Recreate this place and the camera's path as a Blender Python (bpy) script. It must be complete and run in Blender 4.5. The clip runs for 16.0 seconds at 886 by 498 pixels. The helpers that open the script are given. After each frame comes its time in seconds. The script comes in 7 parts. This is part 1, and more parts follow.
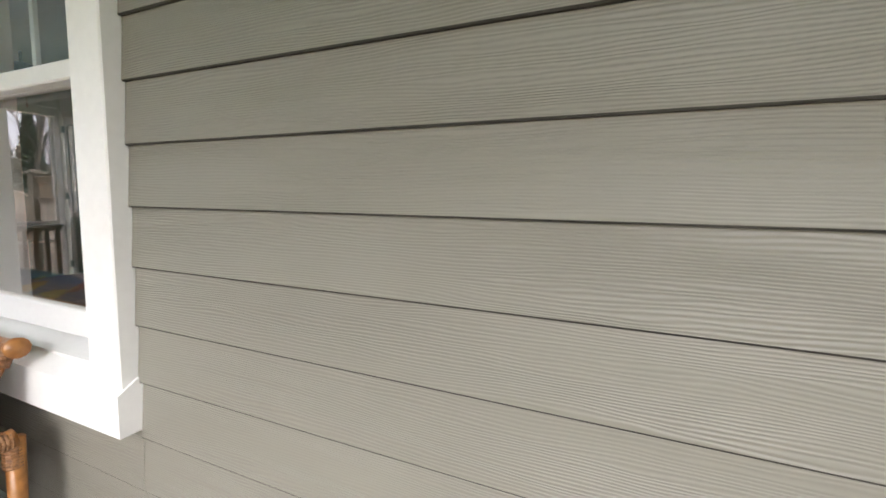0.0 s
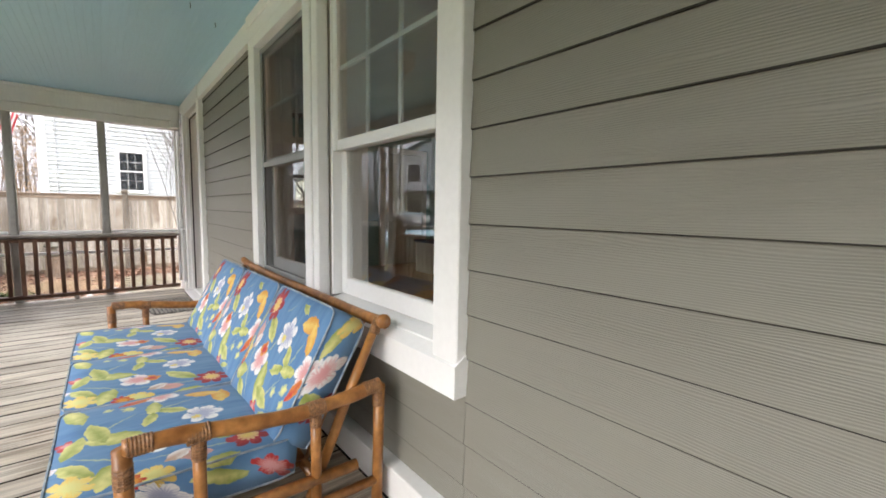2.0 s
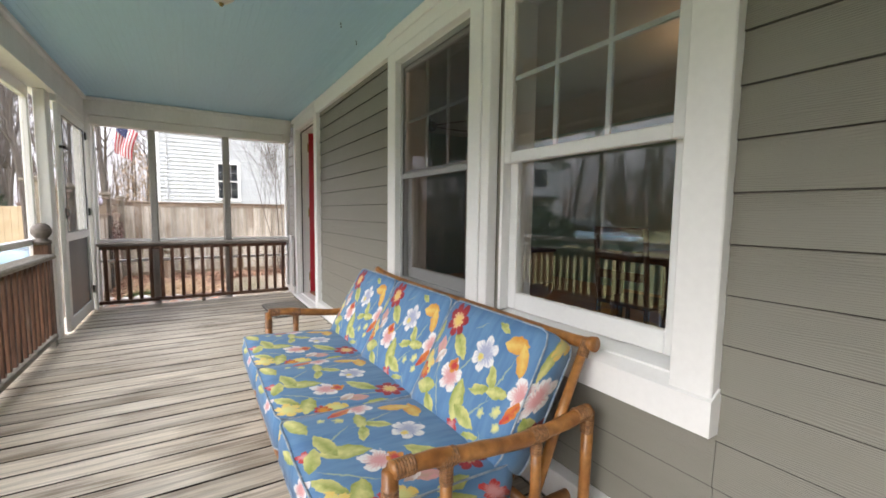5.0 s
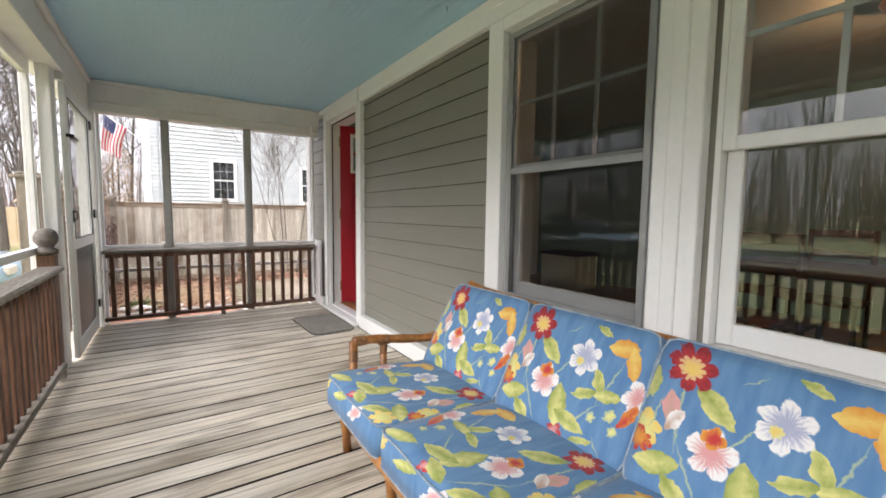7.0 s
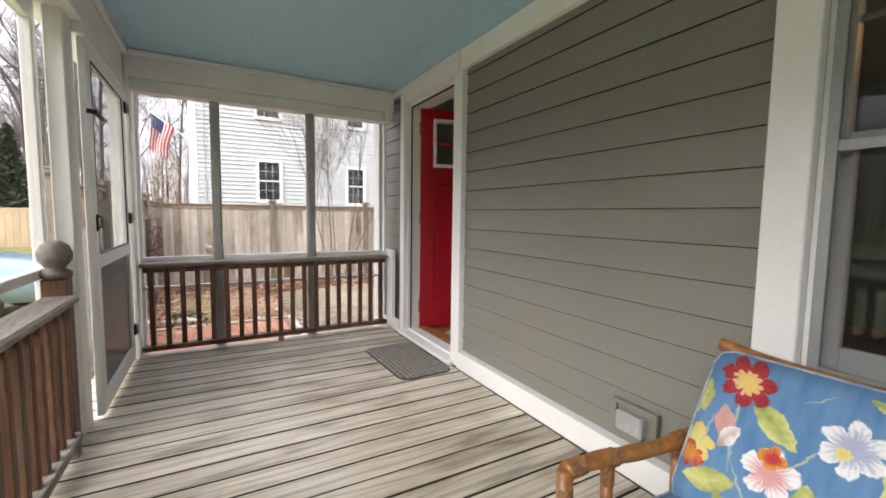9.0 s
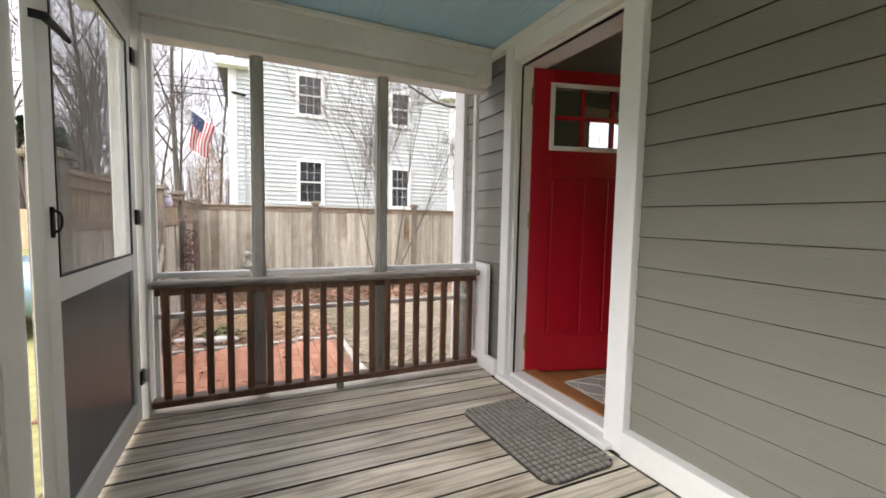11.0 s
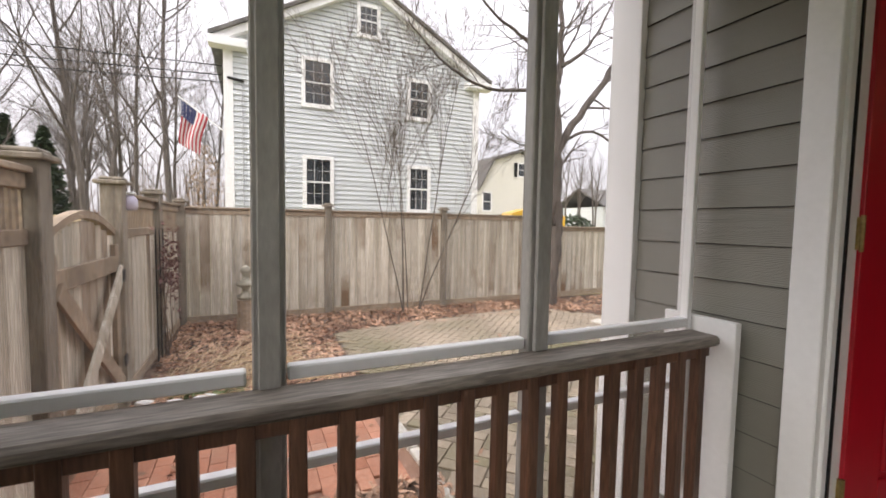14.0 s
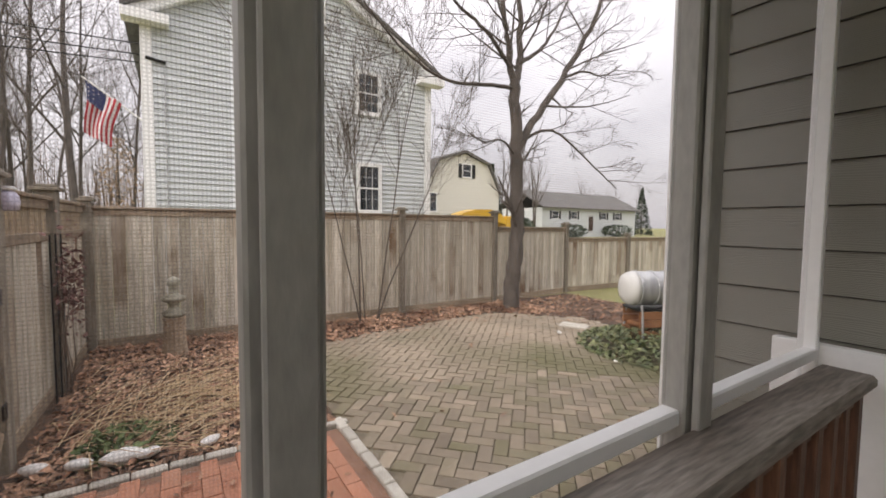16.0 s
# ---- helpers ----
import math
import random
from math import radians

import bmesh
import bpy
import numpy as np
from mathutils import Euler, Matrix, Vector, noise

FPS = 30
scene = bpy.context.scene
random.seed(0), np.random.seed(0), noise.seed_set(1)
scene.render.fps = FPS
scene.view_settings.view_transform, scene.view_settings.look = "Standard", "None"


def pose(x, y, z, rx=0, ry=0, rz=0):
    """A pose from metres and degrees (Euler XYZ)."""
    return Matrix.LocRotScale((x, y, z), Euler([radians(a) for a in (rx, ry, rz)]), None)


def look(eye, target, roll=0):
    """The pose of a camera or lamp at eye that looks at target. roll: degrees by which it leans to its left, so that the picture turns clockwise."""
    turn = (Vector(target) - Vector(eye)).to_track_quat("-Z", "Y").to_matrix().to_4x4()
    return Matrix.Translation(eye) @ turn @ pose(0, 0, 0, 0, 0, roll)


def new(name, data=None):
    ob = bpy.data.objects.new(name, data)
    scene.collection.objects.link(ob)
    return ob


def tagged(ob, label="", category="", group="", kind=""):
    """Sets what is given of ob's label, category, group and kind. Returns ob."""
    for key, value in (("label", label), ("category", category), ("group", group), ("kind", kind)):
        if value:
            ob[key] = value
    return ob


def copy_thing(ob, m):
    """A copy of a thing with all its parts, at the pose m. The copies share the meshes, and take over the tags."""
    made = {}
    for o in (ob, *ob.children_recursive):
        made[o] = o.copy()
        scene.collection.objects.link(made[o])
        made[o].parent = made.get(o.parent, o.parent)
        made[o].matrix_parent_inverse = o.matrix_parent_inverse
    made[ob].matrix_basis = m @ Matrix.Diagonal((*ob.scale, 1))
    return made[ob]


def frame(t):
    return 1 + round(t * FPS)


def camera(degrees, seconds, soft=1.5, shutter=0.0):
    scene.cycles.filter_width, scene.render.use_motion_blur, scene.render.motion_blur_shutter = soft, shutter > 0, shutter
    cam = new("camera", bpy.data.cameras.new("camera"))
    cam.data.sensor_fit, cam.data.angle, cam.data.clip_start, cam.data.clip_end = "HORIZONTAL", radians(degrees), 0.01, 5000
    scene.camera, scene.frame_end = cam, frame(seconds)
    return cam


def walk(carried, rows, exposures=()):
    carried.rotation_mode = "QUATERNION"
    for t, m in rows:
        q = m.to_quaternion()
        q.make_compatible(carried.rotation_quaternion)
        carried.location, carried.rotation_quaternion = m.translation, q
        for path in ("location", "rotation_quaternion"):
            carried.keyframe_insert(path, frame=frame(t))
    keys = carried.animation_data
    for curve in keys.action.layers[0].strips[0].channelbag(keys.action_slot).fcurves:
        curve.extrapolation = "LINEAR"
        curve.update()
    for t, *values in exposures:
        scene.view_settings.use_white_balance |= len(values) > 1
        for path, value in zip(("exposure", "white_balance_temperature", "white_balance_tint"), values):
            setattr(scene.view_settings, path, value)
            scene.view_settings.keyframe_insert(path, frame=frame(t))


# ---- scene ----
cam = camera(94.11, 16.0, soft=1.7)
EXPOSURES = [(0.0, 2.60, 6300, 12), (1.0, 2.34, 6330, 11), (2.0, 2.18, 6350, 10), (3.5, 2.02, 6350, 10), (7.0, 1.95, 6400, 11), (9.0, 1.83, 6450, 10), (12.0, 1.73, 6500, 9), (13.5, 1.45, 6600, 10), (14.5, 1.30, 6750, 11), (15.3, 1.06, 6800, 11), (16.0, 0.82, 6800, 11)]
ROWS = [
    (0.0, -0.059, 0.044, 1.030, 84.10, -1.25, 23.42),
    (0.5, -0.111, -0.029, 1.034, 84.33, -1.22, 32.99),
    (1.0, -0.139, -0.083, 1.045, 84.41, -1.28, 40.61),
    (1.5, -0.163, -0.142, 1.051, 84.47, -1.10, 46.38),
    (2.0, -0.180, -0.206, 1.053, 84.61, -0.95, 50.69),
    (2.5, -0.221, -0.281, 1.056, 84.76, -0.81, 54.31),
    (3.0, -0.270, -0.363, 1.056, 84.92, -0.64, 57.45),
    (3.5, -0.289, -0.415, 1.058, 85.08, -0.60, 59.80),
    (6.0, -0.854, -0.790, 1.094, 85.21, -0.80, 57.14),
    (6.5, -1.067, -0.900, 1.091, 85.23, -0.75, 56.64),
    (7.0, -1.327, -0.920, 1.089, 85.23, -0.72, 56.63),
    (7.5, -1.609, -0.924, 1.092, 85.24, -0.73, 57.07),
    (8.0, -1.908, -0.973, 1.110, 85.19, -0.69, 58.01),
    (8.5, -2.191, -0.968, 1.116, 85.23, -0.78, 59.38),
    (9.0, -2.481, -0.959, 1.109, 85.30, -0.77, 61.11),
    (11.5, -3.965, -0.964, 1.073, 86.10, -1.19, 65.92),
    (12.0, -4.254, -0.942, 1.081, 86.25, -1.23, 66.24),
    (12.5, -4.551, -0.971, 1.086, 86.29, -1.26, 66.38),
    (13.0, -4.822, -0.977, 1.083, 86.36, -1.30, 66.35),
    (13.5, -5.102, -0.963, 1.090, 86.40, -1.10, 65.96),
    (14.0, -5.343, -0.971, 1.093, 86.45, -0.95, 65.29),
    (14.5, -5.528, -0.991, 1.090, 86.48, -0.82, 63.97),
    (15.0, -5.698, -0.967, 1.095, 86.54, -0.79, 62.04),
    (15.5, -5.830, -0.980, 1.089, 86.62, -0.70, 59.56),
    (16.0, -5.951, -1.023, 1.098, 86.65, -0.57, 57.16),
]
walk(cam, [(t, pose(*row)) for t, *row in ROWS], EXPOSURES)

# ---- light ----
world = bpy.data.worlds.new("overcast_sky")
scene.world = world
world.use_nodes = True
wn, wl = world.node_tree.nodes, world.node_tree.links
wn.clear()
SUN_UP, SUN_ROT = 32.0, 163.0
sky = wn.new("ShaderNodeTexSky")
sky.sky_type = "NISHITA"
sky.sun_disc = False
sky.sun_elevation, sky.sun_rotation = radians(SUN_UP), radians(SUN_ROT)
sky.air_density, sky.dust_density = 1.2, 4.0
w_co = wn.new("ShaderNodeTexCoord")
w_map = wn.new("ShaderNodeMapping")
w_map.inputs["Scale"].default_value = (1.0, 1.0, 2.6)
w_noise = wn.new("ShaderNodeTexNoise")
w_noise.inputs["Scale"].default_value, w_noise.inputs["Detail"].default_value = 2.4, 6.0
w_ramp = wn.new("ShaderNodeValToRGB")
w_ramp.color_ramp.elements[0].position, w_ramp.color_ramp.elements[1].position = 0.35, 0.68
w_ramp.color_ramp.elements[0].color = (7.7, 7.45, 8.1, 1)
w_ramp.color_ramp.elements[1].color = (10.5, 10.2, 10.9, 1)
w_mix = wn.new("ShaderNodeMix")
w_mix.data_type = "RGBA"
w_mix.inputs[0].default_value = 0.85
w_bg = wn.new("ShaderNodeBackground")
w_bg.inputs["Strength"].default_value = 0.10
w_out = wn.new("ShaderNodeOutputWorld")
wl.new(w_co.outputs["Generated"], w_map.inputs["Vector"])
wl.new(w_map.outputs["Vector"], w_noise.inputs["Vector"])
wl.new(w_noise.outputs["Fac"], w_ramp.inputs["Fac"])
wl.new(sky.outputs["Color"], w_mix.inputs[6])
wl.new(w_ramp.outputs["Color"], w_mix.inputs[7])
# an overcast dome: brighter overhead than at the horizon
w_sep = wn.new("ShaderNodeSeparateXYZ")
wl.new(w_co.outputs["Generated"], w_sep.inputs["Vector"])
w_rise = wn.new("ShaderNodeMapRange")
w_rise.inputs["To Min"].default_value, w_rise.inputs["To Max"].default_value = 0.50, 1.55
wl.new(w_sep.outputs["Z"], w_rise.inputs["Value"])
w_dome = wn.new("ShaderNodeVectorMath")
w_dome.operation = "SCALE"
wl.new(w_mix.outputs[2], w_dome.inputs[0])
wl.new(w_rise.outputs["Result"], w_dome.inputs["Scale"])
wl.new(w_dome.outputs["Vector"], w_bg.inputs["Color"])
wl.new(w_bg.outputs["Background"], w_out.inputs["Surface"])
sun = new("sun", bpy.data.lights.new("sun", "SUN"))
sun.data.energy, sun.data.angle, sun.data.color = 1.3, radians(50), (1.0, 0.965, 0.93)
sun.matrix_world = look((6.1, -20, 13.1), (0, 0, 0))

# ---- materials ----


def nodes_of(name):
    m = bpy.data.materials.new(name)
    m.use_nodes = True
    n = m.node_tree.nodes
    b = n["Principled BSDF"]
    return m, n, m.node_tree.links, b


def surf(name, c1, c2, scale=4.0, rough=0.6, bump=0.1, stretch=(1, 1, 1), fine=60.0, vary=0.0, metal=0.0, streak=0.35, spec=0.5, dist=0.004, stain=None, stain_at=(0.55, 0.75)):
    """Two-scale surface: broad blotches from c1 to c2, fine grain, relief, and a small shift from piece to piece."""
    m, n, l, b = nodes_of(name)
    co = n.new("ShaderNodeTexCoord")
    info = n.new("ShaderNodeObjectInfo")
    shift = n.new("ShaderNodeVectorMath")
    shift.operation = "MULTIPLY_ADD"
    l.new(info.outputs["Random"], shift.inputs[0])
    shift.inputs[1].default_value = (37.0, 23.0, 11.0)
    l.new(co.outputs["Object"], shift.inputs[2])
    mp = n.new("ShaderNodeMapping")
    mp.inputs["Scale"].default_value = stretch
    l.new(shift.outputs["Vector"], mp.inputs["Vector"])
    big = n.new("ShaderNodeTexNoise")
    big.inputs["Scale"].default_value, big.inputs["Detail"].default_value = scale, 5.0
    small = n.new("ShaderNodeTexNoise")
    small.inputs["Scale"].default_value, small.inputs["Detail"].default_value = fine, 4.0
    for q in (big, small):
        l.new(mp.outputs["Vector"], q.inputs["Vector"])
    ramp = n.new("ShaderNodeValToRGB")
    ramp.color_ramp.elements[0].position, ramp.color_ramp.elements[1].position = 0.33, 0.68
    ramp.color_ramp.elements[0].color, ramp.color_ramp.elements[1].color = (*c1, 1), (*c2, 1)
    l.new(big.outputs["Fac"], ramp.inputs["Fac"])
    grain = n.new("ShaderNodeMapRange")
    grain.inputs["From Min"].default_value, grain.inputs["From Max"].default_value = 0.3, 0.7
    grain.inputs["To Min"].default_value, grain.inputs["To Max"].default_value = 1 - streak, 1 + streak * 0.5
    l.new(small.outputs["Fac"], grain.inputs["Value"])
    last = grain.outputs["Result"]
    if vary:
        v = n.new("ShaderNodeMapRange")
        v.inputs["To Min"].default_value, v.inputs["To Max"].default_value = 1 - vary, 1 + vary
        l.new(info.outputs["Random"], v.inputs["Value"])
        mul = n.new("ShaderNodeMath")
        mul.operation = "MULTIPLY"
        l.new(last, mul.inputs[0])
        l.new(v.outputs["Result"], mul.inputs[1])
        last = mul.outputs["Value"]
    tint = n.new("ShaderNodeVectorMath")
    tint.operation = "SCALE"
    l.new(ramp.outputs["Color"], tint.inputs[0])
    l.new(last, tint.inputs["Scale"])
    colour = tint.outputs["Vector"]
    if stain:
        sn = n.new("ShaderNodeTexNoise")
        sn.inputs["Scale"].default_value, sn.inputs["Detail"].default_value = scale * 0.45, 6.0
        l.new(shift.outputs["Vector"], sn.inputs["Vector"])
        sr = n.new("ShaderNodeMapRange")
        sr.inputs["From Min"].default_value, sr.inputs["From Max"].default_value = stain_at
        l.new(sn.outputs["Fac"], sr.inputs["Value"])
        sm = n.new("ShaderNodeMix")
        sm.data_type = "RGBA"
        l.new(sr.outputs["Result"], sm.inputs[0])
        l.new(colour, sm.inputs[6])
        sm.inputs[7].default_value = (*stain, 1)
        colour = sm.outputs[2]
    l.new(colour, b.inputs["Base Color"])
    b.inputs["Roughness"].default_value, b.inputs["Metallic"].default_value = rough, metal
    b.inputs["Specular IOR Level"].default_value = spec
    if bump:
        bp = n.new("ShaderNodeBump")
        bp.inputs["Strength"].default_value, bp.inputs["Distance"].default_value = bump, dist
        l.new(small.outputs["Fac"], bp.inputs["Height"])
        l.new(bp.outputs["Normal"], b.inputs["Normal"])
    return m


def siding(name, c1, c2, bump=0.5):
    """Fibre-cement lap board paint over an embossed, wavering cedar grain."""
    m, n, l, b = nodes_of(name)
    co = n.new("ShaderNodeTexCoord")
    info = n.new("ShaderNodeObjectInfo")
    shift = n.new("ShaderNodeVectorMath")
    shift.operation = "MULTIPLY_ADD"
    l.new(info.outputs["Random"], shift.inputs[0])
    shift.inputs[1].default_value = (41.0, 0.0, 17.0)
    l.new(co.outputs["Object"], shift.inputs[2])
    mp = n.new("ShaderNodeMapping")
    mp.inputs["Scale"].default_value = (1.1, 1.0, 9.0)
    l.new(shift.outputs["Vector"], mp.inputs["Vector"])
    warp = n.new("ShaderNodeTexNoise")
    warp.inputs["Scale"].default_value, warp.inputs["Detail"].default_value = 1.6, 3.0
    l.new(mp.outputs["Vector"], warp.inputs["Vector"])
    add = n.new("ShaderNodeVectorMath")
    add.operation = "MULTIPLY_ADD"
    l.new(warp.outputs["Color"], add.inputs[0])
    add.inputs[1].default_value = (0.0, 0.0, 0.40)
    l.new(mp.outputs["Vector"], add.inputs[2])
    wave = n.new("ShaderNodeTexWave")
    wave.bands_direction, wave.wave_profile = "Z", "SIN"
    wave.inputs["Scale"].default_value, wave.inputs["Distortion"].default_value = 6.6, 1.7
    wave.inputs["Detail"].default_value, wave.inputs["Detail Scale"].default_value = 2.0, 1.6
    l.new(add.outputs["Vector"], wave.inputs["Vector"])
    where = n.new("ShaderNodeTexNoise")
    where.inputs["Scale"].default_value = 1.1
    l.new(mp.outputs["Vector"], where.inputs["Vector"])
    depth = n.new("ShaderNodeMapRange")
    depth.inputs["From Min"].default_value, depth.inputs["From Max"].default_value = 0.38, 0.62
    depth.inputs["To Min"].default_value, depth.inputs["To Max"].default_value = 0.30, 1.0
    l.new(where.outputs["Fac"], depth.inputs["Value"])
    high = n.new("ShaderNodeMath")
    high.operation = "MULTIPLY"
    l.new(wave.outputs["Fac"], high.inputs[0])
    l.new(depth.outputs["Result"], high.inputs[1])
    bp = n.new("ShaderNodeBump")
    bp.inputs["Strength"].default_value, bp.inputs["Distance"].default_value = bump, 0.0022
    l.new(high.outputs["Value"], bp.inputs["Height"])
    l.new(bp.outputs["Normal"], b.inputs["Normal"])
    blot = n.new("ShaderNodeTexNoise")
    blot.inputs["Scale"].default_value, blot.inputs["Detail"].default_value = 1.3, 4.0
    l.new(shift.outputs["Vector"], blot.inputs["Vector"])
    ramp = n.new("ShaderNodeValToRGB")
    ramp.color_ramp.elements[0].color, ramp.color_ramp.elements[1].color = (*c1, 1), (*c2, 1)
    l.new(blot.outputs["Fac"], ramp.inputs["Fac"])
    l.new(ramp.outputs["Color"], b.inputs["Base Color"])
    b.inputs["Roughness"].default_value = 0.40
    b.inputs["Specular IOR Level"].default_value = 0.5
    return m


def deck(name):
    """Weathered softwood boards: long grey-tan grain, dark early-wood lines that swirl round knots, damp stains, a shift from board to board."""
    m, n, l, b = nodes_of(name)
    co = n.new("ShaderNodeTexCoord")
    info = n.new("ShaderNodeObjectInfo")
    shift = n.new("ShaderNodeVectorMath")
    shift.operation = "MULTIPLY_ADD"
    l.new(info.outputs["Random"], shift.inputs[0])
    shift.inputs[1].default_value = (31.0, 57.0, 5.0)
    l.new(co.outputs["Object"], shift.inputs[2])

    def mapped(scale):
        k = n.new("ShaderNodeMapping")
        k.inputs["Scale"].default_value = scale
        l.new(shift.outputs["Vector"], k.inputs["Vector"])
        return k.outputs["Vector"]

    def noise_of(vec, scale, detail=4.0):
        k = n.new("ShaderNodeTexNoise")
        k.inputs["Scale"].default_value, k.inputs["Detail"].default_value = scale, detail
        l.new(vec, k.inputs["Vector"])
        return k.outputs["Fac"]

    def ranged(src, a, c, lo, hi):
        k = n.new("ShaderNodeMapRange")
        for key, v in (("From Min", a), ("From Max", c), ("To Min", lo), ("To Max", hi)):
            k.inputs[key].default_value = v
        l.new(src, k.inputs["Value"])
        return k.outputs["Result"]

    def times(a, c):
        k = n.new("ShaderNodeMath")
        k.operation = "MULTIPLY"
        l.new(a, k.inputs[0])
        l.new(c, k.inputs[1])
        return k.outputs["Value"]

    ring = n.new("ShaderNodeTexWave")
    ring.bands_direction = "X"
    ring.inputs["Scale"].default_value, ring.inputs["Distortion"].default_value = 6.0, 9.0
    ring.inputs["Detail"].default_value, ring.inputs["Detail Scale"].default_value = 2.0, 1.1
    l.new(mapped((1.0, 0.16, 1.0)), ring.inputs["Vector"])
    fibre = noise_of(mapped((1.0, 0.022, 1.0)), 150.0, 5.0)
    patch = noise_of(mapped((2.2, 0.7, 1.0)), 1.9, 5.0)
    ramp = n.new("ShaderNodeValToRGB")
    ramp.color_ramp.elements[0].position, ramp.color_ramp.elements[1].position = 0.30, 0.72
    ramp.color_ramp.elements[0].color, ramp.color_ramp.elements[1].color = (0.45, 0.385, 0.29, 1), (0.75, 0.69, 0.59, 1)
    l.new(patch, ramp.inputs["Fac"])
    grain = times(ranged(ring.outputs["Fac"], 0.0, 0.35, 0.76, 1.05), ranged(fibre, 0.34, 0.66, 0.78, 1.14))
    board = ranged(info.outputs["Random"], 0.0, 1.0, 0.82, 1.16)
    tint = n.new("ShaderNodeVectorMath")
    tint.operation = "SCALE"
    l.new(ramp.outputs["Color"], tint.inputs[0])
    l.new(times(grain, board), tint.inputs["Scale"])
    damp = n.new("ShaderNodeMix")
    damp.data_type = "RGBA"
    l.new(times(ranged(noise_of(mapped((3.0, 0.9, 1.0)), 2.3, 6.0), 0.49, 0.66, 0.0, 0.85), ranged(fibre, 0.38, 0.62, 1.0, 0.35)), damp.inputs[0])
    l.new(tint.outputs["Vector"], damp.inputs[6])
    damp.inputs[7].default_value = (0.15, 0.105, 0.065, 1)
    l.new(damp.outputs[2], b.inputs["Base Color"])
    b.inputs["Roughness"].default_value = 0.5
    bp = n.new("ShaderNodeBump")
    bp.inputs["Strength"].default_value, bp.inputs["Distance"].default_value = 0.6, 0.0025
    l.new(grain, bp.inputs["Height"])
    l.new(bp.outputs["Normal"], b.inputs["Normal"])
    return m


def glass(name, tint=(0.93, 0.96, 0.95)):
    m, n, l, b = nodes_of(name)
    b.inputs["Base Color"].default_value = (*tint, 1)
    b.inputs["Transmission Weight"].default_value, b.inputs["Roughness"].default_value, b.inputs["IOR"].default_value = 1.0, 0.0, 1.65
    return m


def mesh_screen(name, colour, cover):
    """Fine insect mesh: a fixed share of wire, the rest open; threads show up close."""
    m, n, l, b = nodes_of(name)
    n.remove(b)
    out = n["Material Output"]
    co = n.new("ShaderNodeTexCoord")
    sep = n.new("ShaderNodeSeparateXYZ")
    l.new(co.outputs["Object"], sep.inputs["Vector"])
    lines = []
    for axis in ("X", "Y", "Z"):
        k = n.new("ShaderNodeMath")
        k.operation = "MULTIPLY"
        k.inputs[1].default_value = 2 * math.pi / 0.0034
        l.new(sep.outputs[axis], k.inputs[0])
        s = n.new("ShaderNodeMath")
        s.operation = "COSINE"
        l.new(k.outputs["Value"], s.inputs[0])
        lines.append(s.outputs["Value"])
    a = n.new("ShaderNodeMath")
    a.operation = "MAXIMUM"
    l.new(lines[1], a.inputs[0])
    l.new(lines[2], a.inputs[1])
    rng = n.new("ShaderNodeMapRange")
    rng.inputs["From Min"].default_value, rng.inputs["From Max"].default_value = -0.2, 1.0
    rng.inputs["To Min"].default_value, rng.inputs["To Max"].default_value = cover * 0.5, cover * 1.6
    l.new(a.outputs["Value"], rng.inputs["Value"])
    clear = n.new("ShaderNodeBsdfTransparent")
    wire = n.new("ShaderNodeBsdfDiffuse")
    wire.inputs["Color"].default_value = (*colour, 1)
    mix = n.new("ShaderNodeMixShader")
    l.new(rng.outputs["Result"], mix.inputs["Fac"])
    l.new(clear.outputs["BSDF"], mix.inputs[1])
    l.new(wire.outputs["BSDF"], mix.inputs[2])
    l.new(mix.outputs["Shader"], out.inputs["Surface"])
    return m


def glow(name, colour, power):
    m, n, l, b = nodes_of(name)
    b.inputs["Base Color"].default_value = (*colour, 1)
    b.inputs["Emission Color"].default_value = (*colour, 1)
    b.inputs["Emission Strength"].default_value = power
    return m


SIDING = siding("sage_grey_siding", (0.218, 0.210, 0.179), (0.243, 0.234, 0.199))
SHRUB_BARK = surf("grey_shrub_bark", (0.085, 0.068, 0.053), (0.155, 0.125, 0.10), 6, 0.9, 0.2, streak=0.3)
# near-black colour that draws the shadow line under each lap board
LAP_SHADOW = surf("lap_shadow_edge", (0.022, 0.02, 0.017), (0.055, 0.052, 0.044), 6, 0.8, 0.1, (0.6, 1, 1), 30, streak=0.3)
WHITE_SIDING = surf("white_clapboard_paint", (0.545, 0.572, 0.582), (0.625, 0.652, 0.66), 1.5, 0.6, 0.1, (1, 1, 6), 30, 0.05, streak=0.08)
CREAM_SIDING = surf("cream_siding_paint", (0.68, 0.66, 0.58), (0.76, 0.73, 0.65), 1.5, 0.6, 0.1, (1, 1, 6), 30, streak=0.1)
TRIM = surf("white_trim_paint", (0.84, 0.84, 0.83), (0.88, 0.88, 0.87), 1.2, 0.42, 0.06, (1, 1, 1), 45, streak=0.025, dist=0.001)
OLD_TRIM = surf("aged_white_post_paint", (0.74, 0.73, 0.70), (0.81, 0.80, 0.775), 2.0, 0.5, 0.12, (2, 2, 0.6), 30, streak=0.04, stain=(0.42, 0.37, 0.29), stain_at=(0.74, 1.0))
FINIAL = surf("grey_weathered_finial", (0.13, 0.11, 0.095), (0.22, 0.19, 0.165), 6, 0.7, 0.4, (1, 1, 1), 30, streak=0.35)
SCREEN_FRAME = surf("grey_white_screen_frame", (0.33, 0.32, 0.295), (0.43, 0.42, 0.39), 5.0, 0.5, 0.25, (2, 2, 0.6), 40, streak=0.12)
